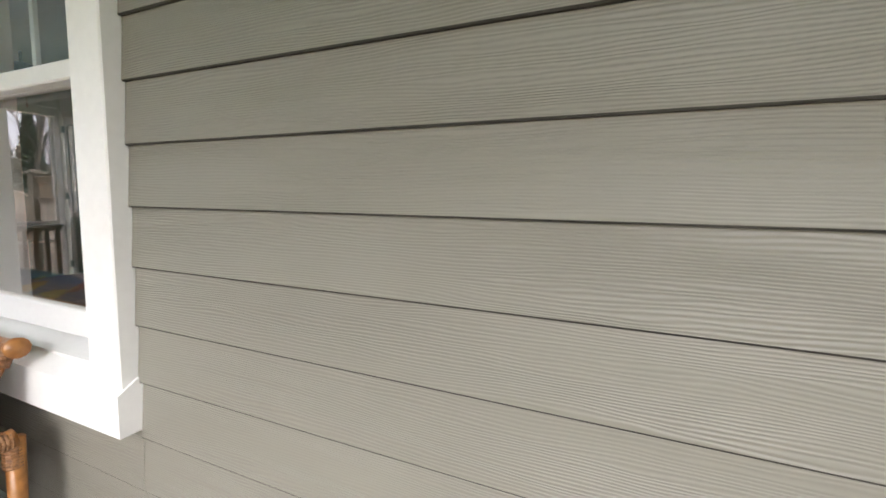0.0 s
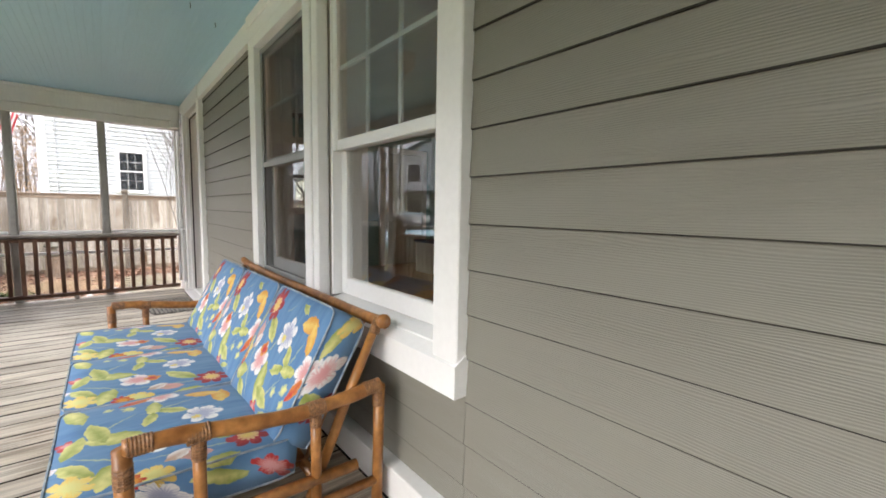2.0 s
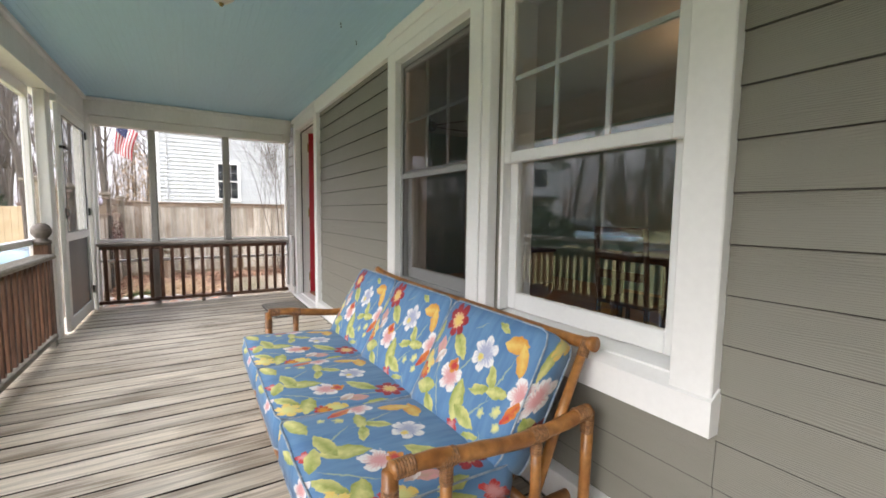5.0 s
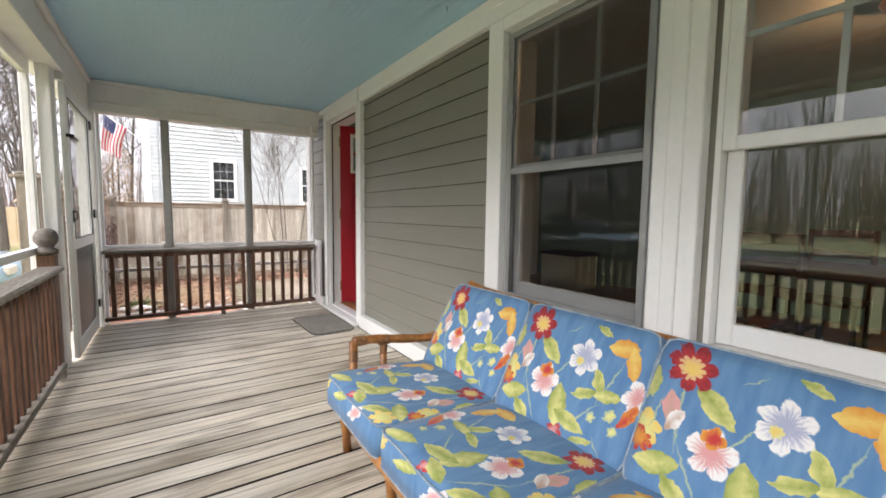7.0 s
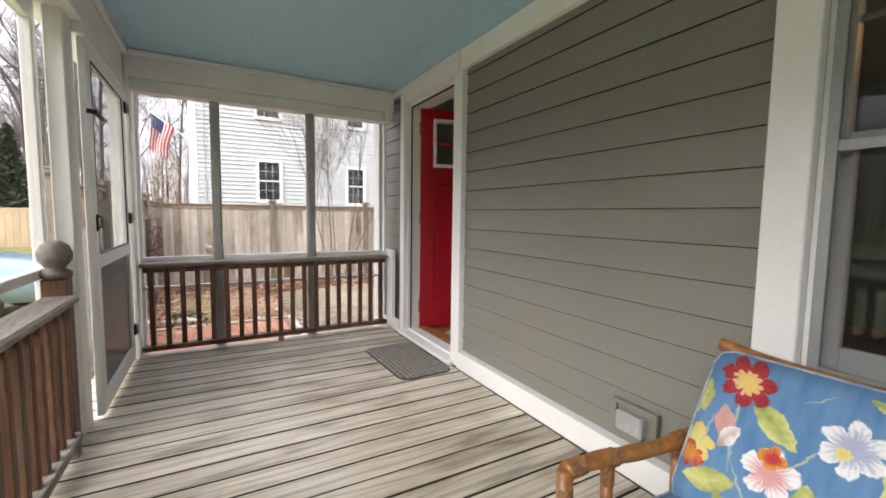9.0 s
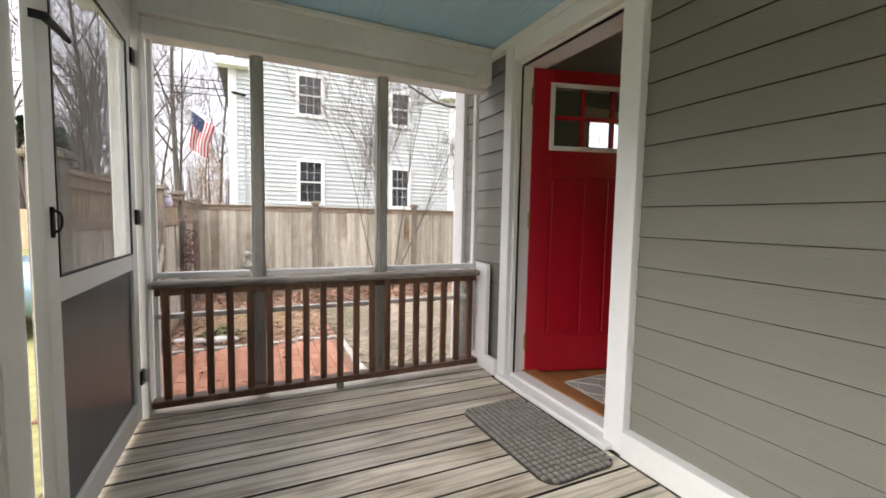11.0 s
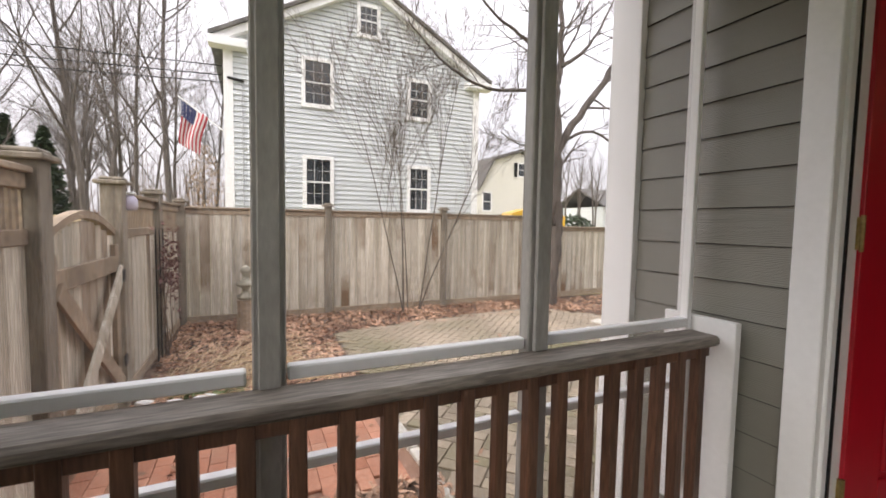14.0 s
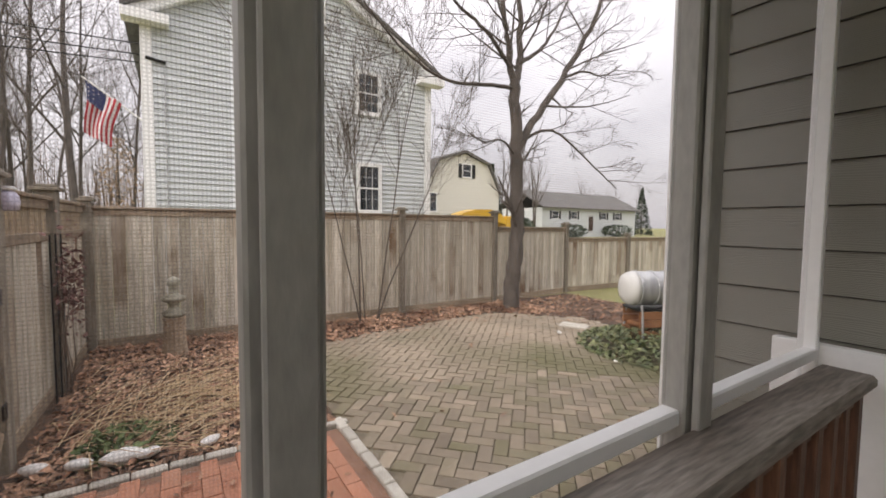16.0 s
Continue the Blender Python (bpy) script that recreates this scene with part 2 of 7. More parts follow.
SASH = surf("white_vinyl_sash", (0.80, 0.81, 0.80), (0.84, 0.85, 0.84), 4.0, 0.3, 0.03, streak=0.02)
GREY_FRAME = surf("grey_screen_frame", (0.30, 0.31, 0.31), (0.36, 0.37, 0.37), 4.0, 0.4, 0.05, streak=0.06, metal=0.3)
CEIL_BLUE = surf("pale_blue_porch_ceiling", (0.385, 0.60, 0.75), (0.42, 0.65, 0.80), 0.8, 0.5, 0.08, (0.3, 2, 1), 40, streak=0.03, dist=0.002)
DECK = deck("weathered_deck_board")
DECK_SIDE = surf("shaded_grimy_deck_side", (0.018, 0.014, 0.011), (0.045, 0.036, 0.028), 8.0, 0.9, 0.2, (1, 0.3, 1), 30, streak=0.3)
GAP_SHADE = surf("under_deck_gap_shade", (0.010, 0.009, 0.008), (0.02, 0.018, 0.015), 4.0, 0.9, 0.1)
BROWN = surf("dark_brown_stained_wood", (0.085, 0.040, 0.024), (0.19, 0.090, 0.052), 3.0, 0.5, 0.4, (5, 5, 0.5), 30, 0.15, streak=0.4, stain=(0.24, 0.19, 0.15), stain_at=(0.62, 0.95))
CAP = surf("worn_brown_rail_cap", (0.17, 0.142, 0.12), (0.34, 0.30, 0.26), 3.0, 0.6, 0.5, (5, 0.5, 5), 26, 0.1, streak=0.45)
CAP_X = surf("worn_grey_rail_cap", (0.22, 0.19, 0.155), (0.36, 0.33, 0.28), 3.0, 0.6, 0.5, (0.5, 5, 5), 26, 0.1, streak=0.45)
RED = surf("crimson_door_paint", (0.37, 0.006, 0.016), (0.43, 0.009, 0.022), 2.0, 0.28, 0.12, (3, 3, 0.5), 40, streak=0.05, dist=0.001)
BRASS = surf("tarnished_brass", (0.30, 0.22, 0.09), (0.42, 0.32, 0.14), 30, 0.4, 0.05, metal=0.9, streak=0.2)
BLACK = surf("black_iron", (0.012, 0.012, 0.013), (0.030, 0.030, 0.032), 30, 0.45, 0.1, metal=0.6, streak=0.2)
ALU = surf("grey_aluminium_sill", (0.52, 0.53, 0.53), (0.64, 0.65, 0.65), 8, 0.38, 0.1, (1, 4, 1), 50, streak=0.12, metal=0.5)
PANEL_DARK = surf("dark_grey_screen_panel", (0.09, 0.095, 0.1), (0.14, 0.145, 0.15), 1.5, 0.30, 0.05, (1, 1, 0.4), 50, streak=0.1)
RATTAN = surf("golden_rattan_cane", (0.27, 0.105, 0.028), (0.48, 0.22, 0.065), 9.0, 0.32, 0.3, (1, 1, 1), 34, streak=0.35, stain=(0.17, 0.065, 0.02), stain_at=(0.55, 0.8))
BINDING = surf("rattan_binding", (0.20, 0.09, 0.035), (0.34, 0.17, 0.07), 40.0, 0.45, 0.9, (1, 1, 1), 120, streak=0.5)
PIPING = surf("cream_cushion_piping", (0.16, 0.25, 0.37), (0.42, 0.46, 0.48), 22, 0.8, 0.2, streak=0.2)
MAT_RUBBER = surf("dark_rubber_mat", (0.035, 0.032, 0.03), (0.075, 0.07, 0.065), 20, 0.8, 0.4, streak=0.3)
MAT_TUFT = surf("taupe_mat_tufts", (0.27, 0.25, 0.225), (0.38, 0.355, 0.32), 30, 0.95, 0.6, fine=180, streak=0.4)
FENCE = surf("weathered_cedar_board", (0.40, 0.35, 0.27), (0.68, 0.62, 0.52), 1.6, 0.8, 0.5, (7, 7, 0.35), 22, 0.18, streak=0.48, stain=(0.17, 0.105, 0.058), stain_at=(0.54, 0.70))
FENCE_CAP = surf("darker_fence_rail", (0.235, 0.175, 0.122), (0.37, 0.29, 0.205), 3.0, 0.8, 0.4, (1, 1, 1), 30, 0.15, streak=0.35)
FENCE_POST = surf("dark_weathered_fence_post", (0.165, 0.138, 0.105), (0.3, 0.26, 0.205), 3.0, 0.85, 0.5, (4, 4, 0.6), 28, 0.12, streak=0.4)
TAN_FENCE = surf("new_tan_fence", (0.55, 0.42, 0.27), (0.66, 0.52, 0.35), 2.0, 0.8, 0.2, streak=0.15)
BARK = surf("grey_brown_bark", (0.075, 0.061, 0.052), (0.155, 0.130, 0.112), 5.0, 0.9, 0.8, (3, 3, 0.6), 26, 0.12, streak=0.45, dist=0.01)
TWIG = surf("pale_twig_bark", (0.115, 0.080, 0.057), (0.19, 0.14, 0.105), 6.0, 0.9, 0.3, streak=0.3)
LAWN = surf("winter_lawn", (0.186, 0.198, 0.066), (0.342, 0.318, 0.138), 0.35, 0.95, 0.4, (1, 1, 1), 14, streak=0.35, stain=(0.25, 0.20, 0.12), stain_at=(0.56, 0.8))
MULCH = surf("leafy_mulch", (0.055, 0.034, 0.023), (0.20, 0.125, 0.082), 5.0, 0.95, 0.9, (1, 1, 1), 40, streak=0.6, dist=0.02)
LEAF_DRY = surf("dry_oak_leaf", (0.21, 0.105, 0.062), (0.56, 0.36, 0.24), 1.3, 0.75, 0.2, fine=25, streak=0.3)
STRAW = surf("pale_dead_stalk", (0.552, 0.408, 0.240), (0.720, 0.564, 0.360), 6, 0.9, 0.1, streak=0.2)
GREEN = surf("low_green_plant", (0.077, 0.119, 0.039), (0.210, 0.252, 0.098), 7, 0.7, 0.2, fine=40, streak=0.4)
IVY = surf("ivy_leaf_green", (0.078, 0.111, 0.039), (0.260, 0.273, 0.130), 9, 0.5, 0.2, fine=30, streak=0.4)
PAVER = surf("grey_brown_paver", (0.24, 0.195, 0.14), (0.37, 0.305, 0.225), 1.1, 0.85, 0.4, (1, 1, 1), 60, 0.17, streak=0.35, stain=(0.15, 0.14, 0.07), stain_at=(0.47, 0.70))
JOINT = surf("sandy_joint", (0.15, 0.125, 0.085), (0.24, 0.20, 0.14), 6, 0.95, 0.3, fine=90, streak=0.3)
BRICK_JOINT = surf("reddish_joint_sand", (0.22, 0.12, 0.08), (0.32, 0.19, 0.13), 6, 0.95, 0.3, fine=90, streak=0.3)
RED_BRICK = surf("red_walk_brick", (0.40, 0.165, 0.095), (0.53, 0.265, 0.17), 2.2, 0.85, 0.4, (1, 1, 1), 60, 0.14, streak=0.28, stain=(0.27, 0.17, 0.11), stain_at=(0.56, 0.8))
EDGE_STONE = surf("pale_edging_stone", (0.450, 0.425, 0.362), (0.650, 0.613, 0.537), 4, 0.85, 0.4, (1, 1, 1), 50, 0.1, streak=0.25)
WHITE_STONE = surf("white_cobble", (0.74, 0.72, 0.68), (0.88, 0.87, 0.84), 7, 0.7, 0.4, (1, 1, 1), 50, streak=0.15)
ROOF = surf("grey_asphalt_shingle", (0.10, 0.095, 0.09), (0.19, 0.18, 0.17), 2.0, 0.9, 0.4, (1, 1, 4), 30, streak=0.35)
ASPHALT = surf("asphalt_road", (0.045, 0.045, 0.046), (0.075, 0.074, 0.073), 2.0, 0.9, 0.3, fine=90, streak=0.3)
GLASS = glass("window_glass")
DARK_PANE = surf("dark_window_pane", (0.016, 0.019, 0.023), (0.035, 0.040, 0.045), 2.0, 0.06, 0.0, streak=0.1, spec=0.7)
INSECT = mesh_screen("porch_insect_mesh", (0.30, 0.30, 0.30), 0.10)
INSECT_DARK = mesh_screen("window_insect_mesh", (0.015, 0.015, 0.016), 0.20)
INSECT_DOOR = mesh_screen("door_insect_mesh", (0.26, 0.265, 0.27), 0.46)
TEAL = surf("teal_room_paint", (0.20, 0.40, 0.42), (0.24, 0.45, 0.47), 1.5, 0.6, 0.05, streak=0.04)
ROOM_WHITE = surf("room_white_paint", (0.66, 0.67, 0.64), (0.74, 0.75, 0.72), 1.5, 0.6, 0.05, streak=0.04)
OAK = surf("honey_oak_floor", (0.26, 0.125, 0.045), (0.42, 0.22, 0.085), 2.0, 0.35, 0.15, (0.6, 6, 1), 22, 0.14, streak=0.3)
RUG = surf("pale_grey_rug", (0.40, 0.40, 0.38), (0.48, 0.48, 0.45), 6, 0.95, 0.4, fine=150, streak=0.15)
RUG_LINE = surf("ivory_rug_line", (0.52, 0.51, 0.47), (0.58, 0.57, 0.53), 6, 0.95, 0.4, fine=150, streak=0.1)
DARK_WOOD = surf("dark_furniture_wood", (0.035, 0.017, 0.010), (0.075, 0.036, 0.02), 4, 0.4, 0.2, (4, 4, 0.6), 30, streak=0.3)
YELLOW = surf("yellow_plastic", (0.62, 0.36, 0.02), (0.72, 0.44, 0.04), 3, 0.4, 0.05, streak=0.08)
GALV = surf("galvanised_drum", (0.42, 0.43, 0.44), (0.60, 0.61, 0.62), 6, 0.4, 0.1, (1, 1, 3), 40, streak=0.18, metal=0.35)
DRUM_WHITE = surf("white_drum_paint", (0.66, 0.66, 0.64), (0.78, 0.78, 0.75), 6, 0.5, 0.1, streak=0.12)
TERRA = surf("rusty_terracotta", (0.28, 0.115, 0.05), (0.40, 0.19, 0.09), 6, 0.8, 0.2, streak=0.2)
LILAC = surf("pale_lilac_plastic", (0.50, 0.47, 0.58), (0.58, 0.55, 0.66), 6, 0.35, 0.05, streak=0.1)
BEECH = surf("tan_clinging_leaf", (0.30, 0.19, 0.10), (0.46, 0.32, 0.19), 3, 0.8, 0.1, streak=0.3)
STONE_GREY = surf("lichened_stone", (0.26, 0.24, 0.18), (0.42, 0.40, 0.32), 8, 0.9, 0.7, streak=0.3)
CONIFER = surf("dark_evergreen", (0.018, 0.032, 0.016), (0.050, 0.075, 0.035), 3, 0.8, 0.2, streak=0.4)
CAR_BLUE = surf("pale_blue_car_paint", (0.30, 0.44, 0.52), (0.34, 0.48, 0.56), 2, 0.22, 0.0, streak=0.03, metal=0.3)
TYRE = surf("black_tyre", (0.015, 0.015, 0.015), (0.03, 0.03, 0.03), 20, 0.8, 0.2)
FLAG_RED = surf("flag_red_cloth", (0.42, 0.030, 0.045), (0.50, 0.045, 0.06), 8, 0.8, 0.1, streak=0.1)
FLAG_WHITE = surf("flag_white_cloth", (0.66, 0.62, 0.62), (0.76, 0.73, 0.72), 8, 0.8, 0.1, streak=0.1)
FLAG_BLUE = surf("flag_blue_cloth", (0.035, 0.045, 0.12), (0.05, 0.06, 0.16), 8, 0.8, 0.1, streak=0.1)
FROST = surf("frosted_globe_glass", (0.62, 0.58, 0.50), (0.74, 0.70, 0.62), 6, 0.3, 0.05, streak=0.06)
LAMP_ON = glow("lit_room_globe", (0.16, 0.065, 0.02), 0.15)


def floral(name, motifs):
    """Blue cotton printed with flowers, buds, leaves and stems laid out in the cushion's own plane, in metres."""
    m, n, l, b = nodes_of(name)
    co = n.new("ShaderNodeTexCoord")
    wob = n.new("ShaderNodeTexNoise")
    wob.inputs["Scale"].default_value, wob.inputs["Detail"].default_value = 48.0, 4.0
    l.new(co.outputs["Object"], wob.inputs["Vector"])
    add = n.new("ShaderNodeVectorMath")
    add.operation = "MULTIPLY_ADD"
    l.new(wob.outputs["Color"], add.inputs[0])
    add.inputs[1].default_value = (0.022, 0.022, 0.0)
    shear = n.new("ShaderNodeSeparateXYZ")
    l.new(co.outputs["Object"], shear.inputs["Vector"])
    depth = n.new("ShaderNodeVectorMath")
    depth.operation = "MULTIPLY_ADD"
    l.new(shear.outputs["Z"], depth.inputs[0])
    depth.inputs[1].default_value = (-1.0, 0.9, 0.0)
    l.new(co.outputs["Object"], depth.inputs[2])
    l.new(depth.outputs["Vector"], add.inputs[2])
    ground = n.new("ShaderNodeTexNoise")
    ground.inputs["Scale"].default_value, ground.inputs["Detail"].default_value = 9.0, 5.0
    stretch = n.new("ShaderNodeMapping")
    stretch.inputs["Scale"].default_value = (4.0, 0.8, 1.0)
    l.new(co.outputs["Object"], stretch.inputs["Vector"])
    l.new(stretch.outputs["Vector"], ground.inputs["Vector"])
    gr = n.new("ShaderNodeValToRGB")
    gr.color_ramp.elements[0].position, gr.color_ramp.elements[1].position = 0.35, 0.7
    gr.color_ramp.elements[0].color, gr.color_ramp.elements[1].color = (0.082, 0.190, 0.365, 1), (0.128, 0.255, 0.43, 1)
    l.new(ground.outputs["Fac"], gr.inputs["Fac"])
    colour = gr.outputs["Color"]

    def op(kind, a, bb=None, cc=None):
        k = n.new("ShaderNodeMath")
        k.operation = kind
        for i, v in enumerate((a, bb, cc)):
            if v is None:
                continue
            if isinstance(v, (int, float)):
                k.inputs[i].default_value = v
            else:
                l.new(v, k.inputs[i])
        return k.outputs["Value"]

    shade = op("MULTIPLY_ADD", wob.outputs["Fac"], 1.6, -0.8)
    for kind, cx, cy, size, turn, shape, inner, outer in motifs:
        size *= 0.90 if kind == "flower" else 1.0
        mp = n.new("ShaderNodeMapping")
        mp.vector_type = "TEXTURE"
        mp.inputs["Location"].default_value = (cx + 0.011 - 0.068, cy + 0.011 + 0.061, 0)
        mp.inputs["Rotation"].default_value = (0, 0, radians(turn))
        mp.inputs["Scale"].default_value = (size, size, 1)
        l.new(add.outputs["Vector"], mp.inputs["Vector"])
        sep = n.new("ShaderNodeSeparateXYZ")
        l.new(mp.outputs["Vector"], sep.inputs["Vector"])
        x, y = sep.outputs["X"], sep.outputs["Y"]
        if kind == "flower":
            rr = op("SQRT", op("MULTIPLY_ADD", x, x, op("MULTIPLY", y, y)))
            wave = op("ABSOLUTE", op("COSINE", op("MULTIPLY", op("ARCTAN2", y, x), shape / 2)))
            edge = op("MULTIPLY_ADD", op("POWER", wave, 0.42), 0.50, op("MULTIPLY_ADD", shade, 0.24, 0.46))
            inside = op("SUBTRACT", edge, rr)
            vein = op("MULTIPLY", op("COSINE", op("MULTIPLY", op("ARCTAN2", y, x), 23.0)), 0.26)
            blend = op("ADD", vein, op("MULTIPLY_ADD", shade, 0.8, op("MULTIPLY_ADD", rr, 2.2, -0.65)))
        else:
            inside = op("SUBTRACT", op("MULTIPLY_ADD", op("MULTIPLY", x, x), -shape, shape), op("ABSOLUTE", y))
            blend = op("MULTIPLY_ADD", shade, 0.7, op("MULTIPLY_ADD", op("ABSOLUTE", y), 1.6, op("MULTIPLY_ADD", x, 0.35, 0.2)))
        clamp = n.new("ShaderNodeClamp")
        l.new(op("MULTIPLY", inside, 14.0 if kind == "flower" else 30.0), clamp.inputs["Value"])
        tone = n.new("ShaderNodeMix")
        tone.data_type, tone.clamp_factor = "RGBA", True
        l.new(blend, tone.inputs[0])
        tone.inputs[6].default_value, tone.inputs[7].default_value = (*inner, 1), (*outer, 1)
        over = n.new("ShaderNodeMix")
        over.data_type = "RGBA"
        l.new(clamp.outputs["Result"], over.inputs[0])
        l.new(colour, over.inputs[6])
        l.new(tone.outputs[2], over.inputs[7])
        colour = over.outputs[2]
    l.new(colour, b.inputs["Base Color"])
    b.inputs["Roughness"].default_value = 0.85
    b.inputs["Sheen Weight"].default_value = 0.1
    weave = n.new("ShaderNodeTexNoise")
    weave.inputs["Scale"].default_value = 14.0
    l.new(co.outputs["Object"], weave.inputs["Vector"])
    bp = n.new("ShaderNodeBump")
    bp.inputs["Strength"].default_value, bp.inputs["Distance"].default_value = 0.25, 0.012
    l.new(weave.outputs["Fac"], bp.inputs["Height"])
    l.new(bp.outputs["Normal"], b.inputs["Normal"])
    return m


C_RED, C_WINE, C_YEL = (0.46, 0.035, 0.035), (0.27, 0.02, 0.03), (0.72, 0.52, 0.14)
C_LEAF, C_LIME, C_WHITE = (0.26, 0.31, 0.07), (0.64, 0.62, 0.24), (0.76, 0.75, 0.74)
C_LAV, C_PINK, C_ORG = (0.36, 0.38, 0.52), (0.62, 0.30, 0.30), (0.62, 0.27, 0.04)
C_BEIGE, C_STEM = (0.45, 0.30, 0.22), (0.34, 0.42, 0.30)
BACK_PRINT = [
    ("leaf", -0.185, 0.03, 0.13, 96, 0.045, C_STEM, C_STEM), ("leaf", 0.165, 0.02, 0.11, 70, 0.045, C_STEM, C_STEM),
    ("leaf", -0.12, -0.13, 0.11, 125, 0.05, C_STEM, C_STEM), ("leaf", 0.09, -0.12, 0.11, 50, 0.045, C_STEM, C_STEM),
    ("leaf", -0.105, 0.075, 0.075, -38, 0.42, C_LEAF, C_LIME), ("leaf", 0.125, 0.02, 0.052, 118, 0.42, C_LEAF, C_LIME),
    ("leaf", 0.17, -0.02, 0.055, 8, 0.4, C_LIME, C_LEAF), ("leaf", 0.085, -0.035, 0.05, 200, 0.4, C_LEAF, C_LIME),
    ("leaf", 0.005, -0.11, 0.085, 104, 0.45, C_LIME, C_LEAF), ("leaf", 0.065, -0.145, 0.072, -14, 0.42, C_LEAF, C_LIME),
    ("leaf", -0.205, -0.13, 0.065, 24, 0.5, C_LIME, C_LEAF), ("leaf", -0.14, -0.185, 0.06, -40, 0.45, C_LEAF, C_LIME),
    ("flower", 0.20, -0.075, 0.026, 10, 5, C_LIME, C_STEM), ("flower", 0.225, -0.12, 0.022, 10, 5, C_LIME, C_STEM),
    ("flower", -0.262, -0.055, 0.062, 20, 6, C_LIME, C_YEL), ("flower", -0.262, -0.095, 0.044, 0, 8, C_ORG, C_RED),
    ("leaf", -0.208, 0.03, 0.05, 100, 0.5, C_BEIGE, C_PINK), ("leaf", -0.19, 0.0, 0.04, 60, 0.5, C_BEIGE, C_WHITE),
    ("flower", -0.085, -0.045, 0.078, 18, 5, C_PINK, C_WHITE), ("flower", -0.088, -0.005, 0.038, 0, 4, C_RED, C_ORG),
    ("flower", 0.045, 0.085, 0.078, 30, 6, C_LAV, C_WHITE), ("flower", 0.03, 0.068, 0.02, 0, 7, C_YEL, C_LIME),
    ("leaf", 0.175, 0.15, 0.058, 8, 0.55, C_YEL, C_ORG), ("leaf", 0.225, 0.105, 0.062, -72, 0.42, C_YEL, C_ORG),
    ("flower", -0.185, 0.155, 0.082, 12, 7, C_RED, C_WINE), ("flower", -0.185, 0.155, 0.042, 0, 11, C_YEL, (0.66, 0.42, 0.22)),
    ("leaf", -0.275, 0.07, 0.06, 80, 0.4, C_LIME, C_LEAF), ("flower", 0.03, -0.205, 0.040, 0, 5, C_PINK, C_RED),
    ("flower", 0.275, 0.0, 0.07, 40, 5, C_PINK, C_WHITE), ("leaf", 0.262, -0.06, 0.055, 60, 0.4, C_RED, C_ORG),
]
SEAT_PRINT = [(k, -x * 0.98 + 0.02, (y - 0.02) * 1.22, s * (0.95 if k == "flower" else 1.05), 180 - a, sh, c1, c2) for k, x, y, s, a, sh, c1, c2 in BACK_PRINT] + [
    ("flower", 0.23, -0.255, 0.06, 0, 6, C_LIME, C_YEL), ("leaf", -0.2, -0.26, 0.08, 20, 0.4, C_LIME, C_LEAF), ("leaf", 0.02, -0.262, 0.07, 160, 0.4, C_LEAF, C_LIME)]
BACK_PRINT += [("leaf", -0.03, 0.17, 0.04, 30, 0.06, C_STEM, C_STEM), ("leaf", 0.09, 0.19, 0.035, -20, 0.35, C_LEAF, C_LIME), ("leaf", -0.03, 0.02, 0.05, 60, 0.08, C_STEM, C_STEM),
               ("leaf", -0.24, 0.0, 0.06, 85, 0.06, C_STEM, C_STEM), ("leaf", 0.13, -0.19, 0.045, 20, 0.3, C_LEAF, C_LIME), ("leaf", 0.19, -0.19, 0.05, -50, 0.06, C_STEM, C_STEM), ("flower", 0.14, -0.10, 0.022, 10, 5, C_LIME, C_STEM)]
BACK_PRINT += [("flower", 0.345, -0.03, 0.075, 15, 5, C_PINK, C_WHITE), ("leaf", 0.335, 0.10, 0.07, 70, 0.42, C_LIME, C_LEAF), ("flower", 0.375, 0.13, 0.055, 0, 6, C_LIME, C_YEL),
               ("leaf", 0.35, -0.14, 0.07, -60, 0.42, C_LEAF, C_LIME), ("flower", 0.38, -0.17, 0.05, 0, 7, C_RED, C_WINE)]
SEAT_PRINT += [("flower", 0.12, -0.335, 0.055, 10, 5, C_PINK, C_WHITE), ("leaf", -0.05, -0.335, 0.06, 15, 0.42, C_LIME, C_LEAF), ("flower", -0.22, -0.345, 0.05, 0, 6, C_LIME, C_YEL),
               ("flower", 0.35, -0.12, 0.06, 0, 6, C_LAV, C_WHITE), ("leaf", 0.345, 0.02, 0.07, 80, 0.42, C_LIME, C_LEAF), ("flower", 0.36, 0.15, 0.055, 0, 5, C_PINK, C_RED)]
FLORAL_BACK = floral("floral_back_print", BACK_PRINT)
FLORAL_SEAT = floral("floral_seat_print", SEAT_PRINT)

# ---- building helpers ----


def part(name, bm, material, parent=None, label="", m=None, smooth=False):
    """Links a bmesh as one mesh object under a thing or part (local coordinates)."""
    me = bpy.data.meshes.new(name)
    bm.to_mesh(me)
    bm.free()
    return link(name, me, material, parent, label, m, smooth)


def link(name, me, material, parent=None, label="", m=None, smooth=False):
    if material and not me.materials:
        me.materials.append(material)
    if smooth:
        me.polygons.foreach_set("use_smooth", [True] * len(me.polygons))
    ob = new(name, me)
    if parent:
        ob.parent = parent
    if m is not None:
        ob.matrix_local = m
    return tagged(ob, label) if label else ob


def thing(name, label, category, at=(0, 0, 0), turn=0, group="", kind=""):
    ob = new(name)
    ob.empty_display_size = 0.1
    ob.matrix_world = pose(*at, 0, 0, turn)
    return tagged(ob, label, category, group, kind)


def setting(name, bm, material, label, category, smooth=False):
    return tagged(part(name, bm, material, smooth=smooth), label, category, kind="structure")


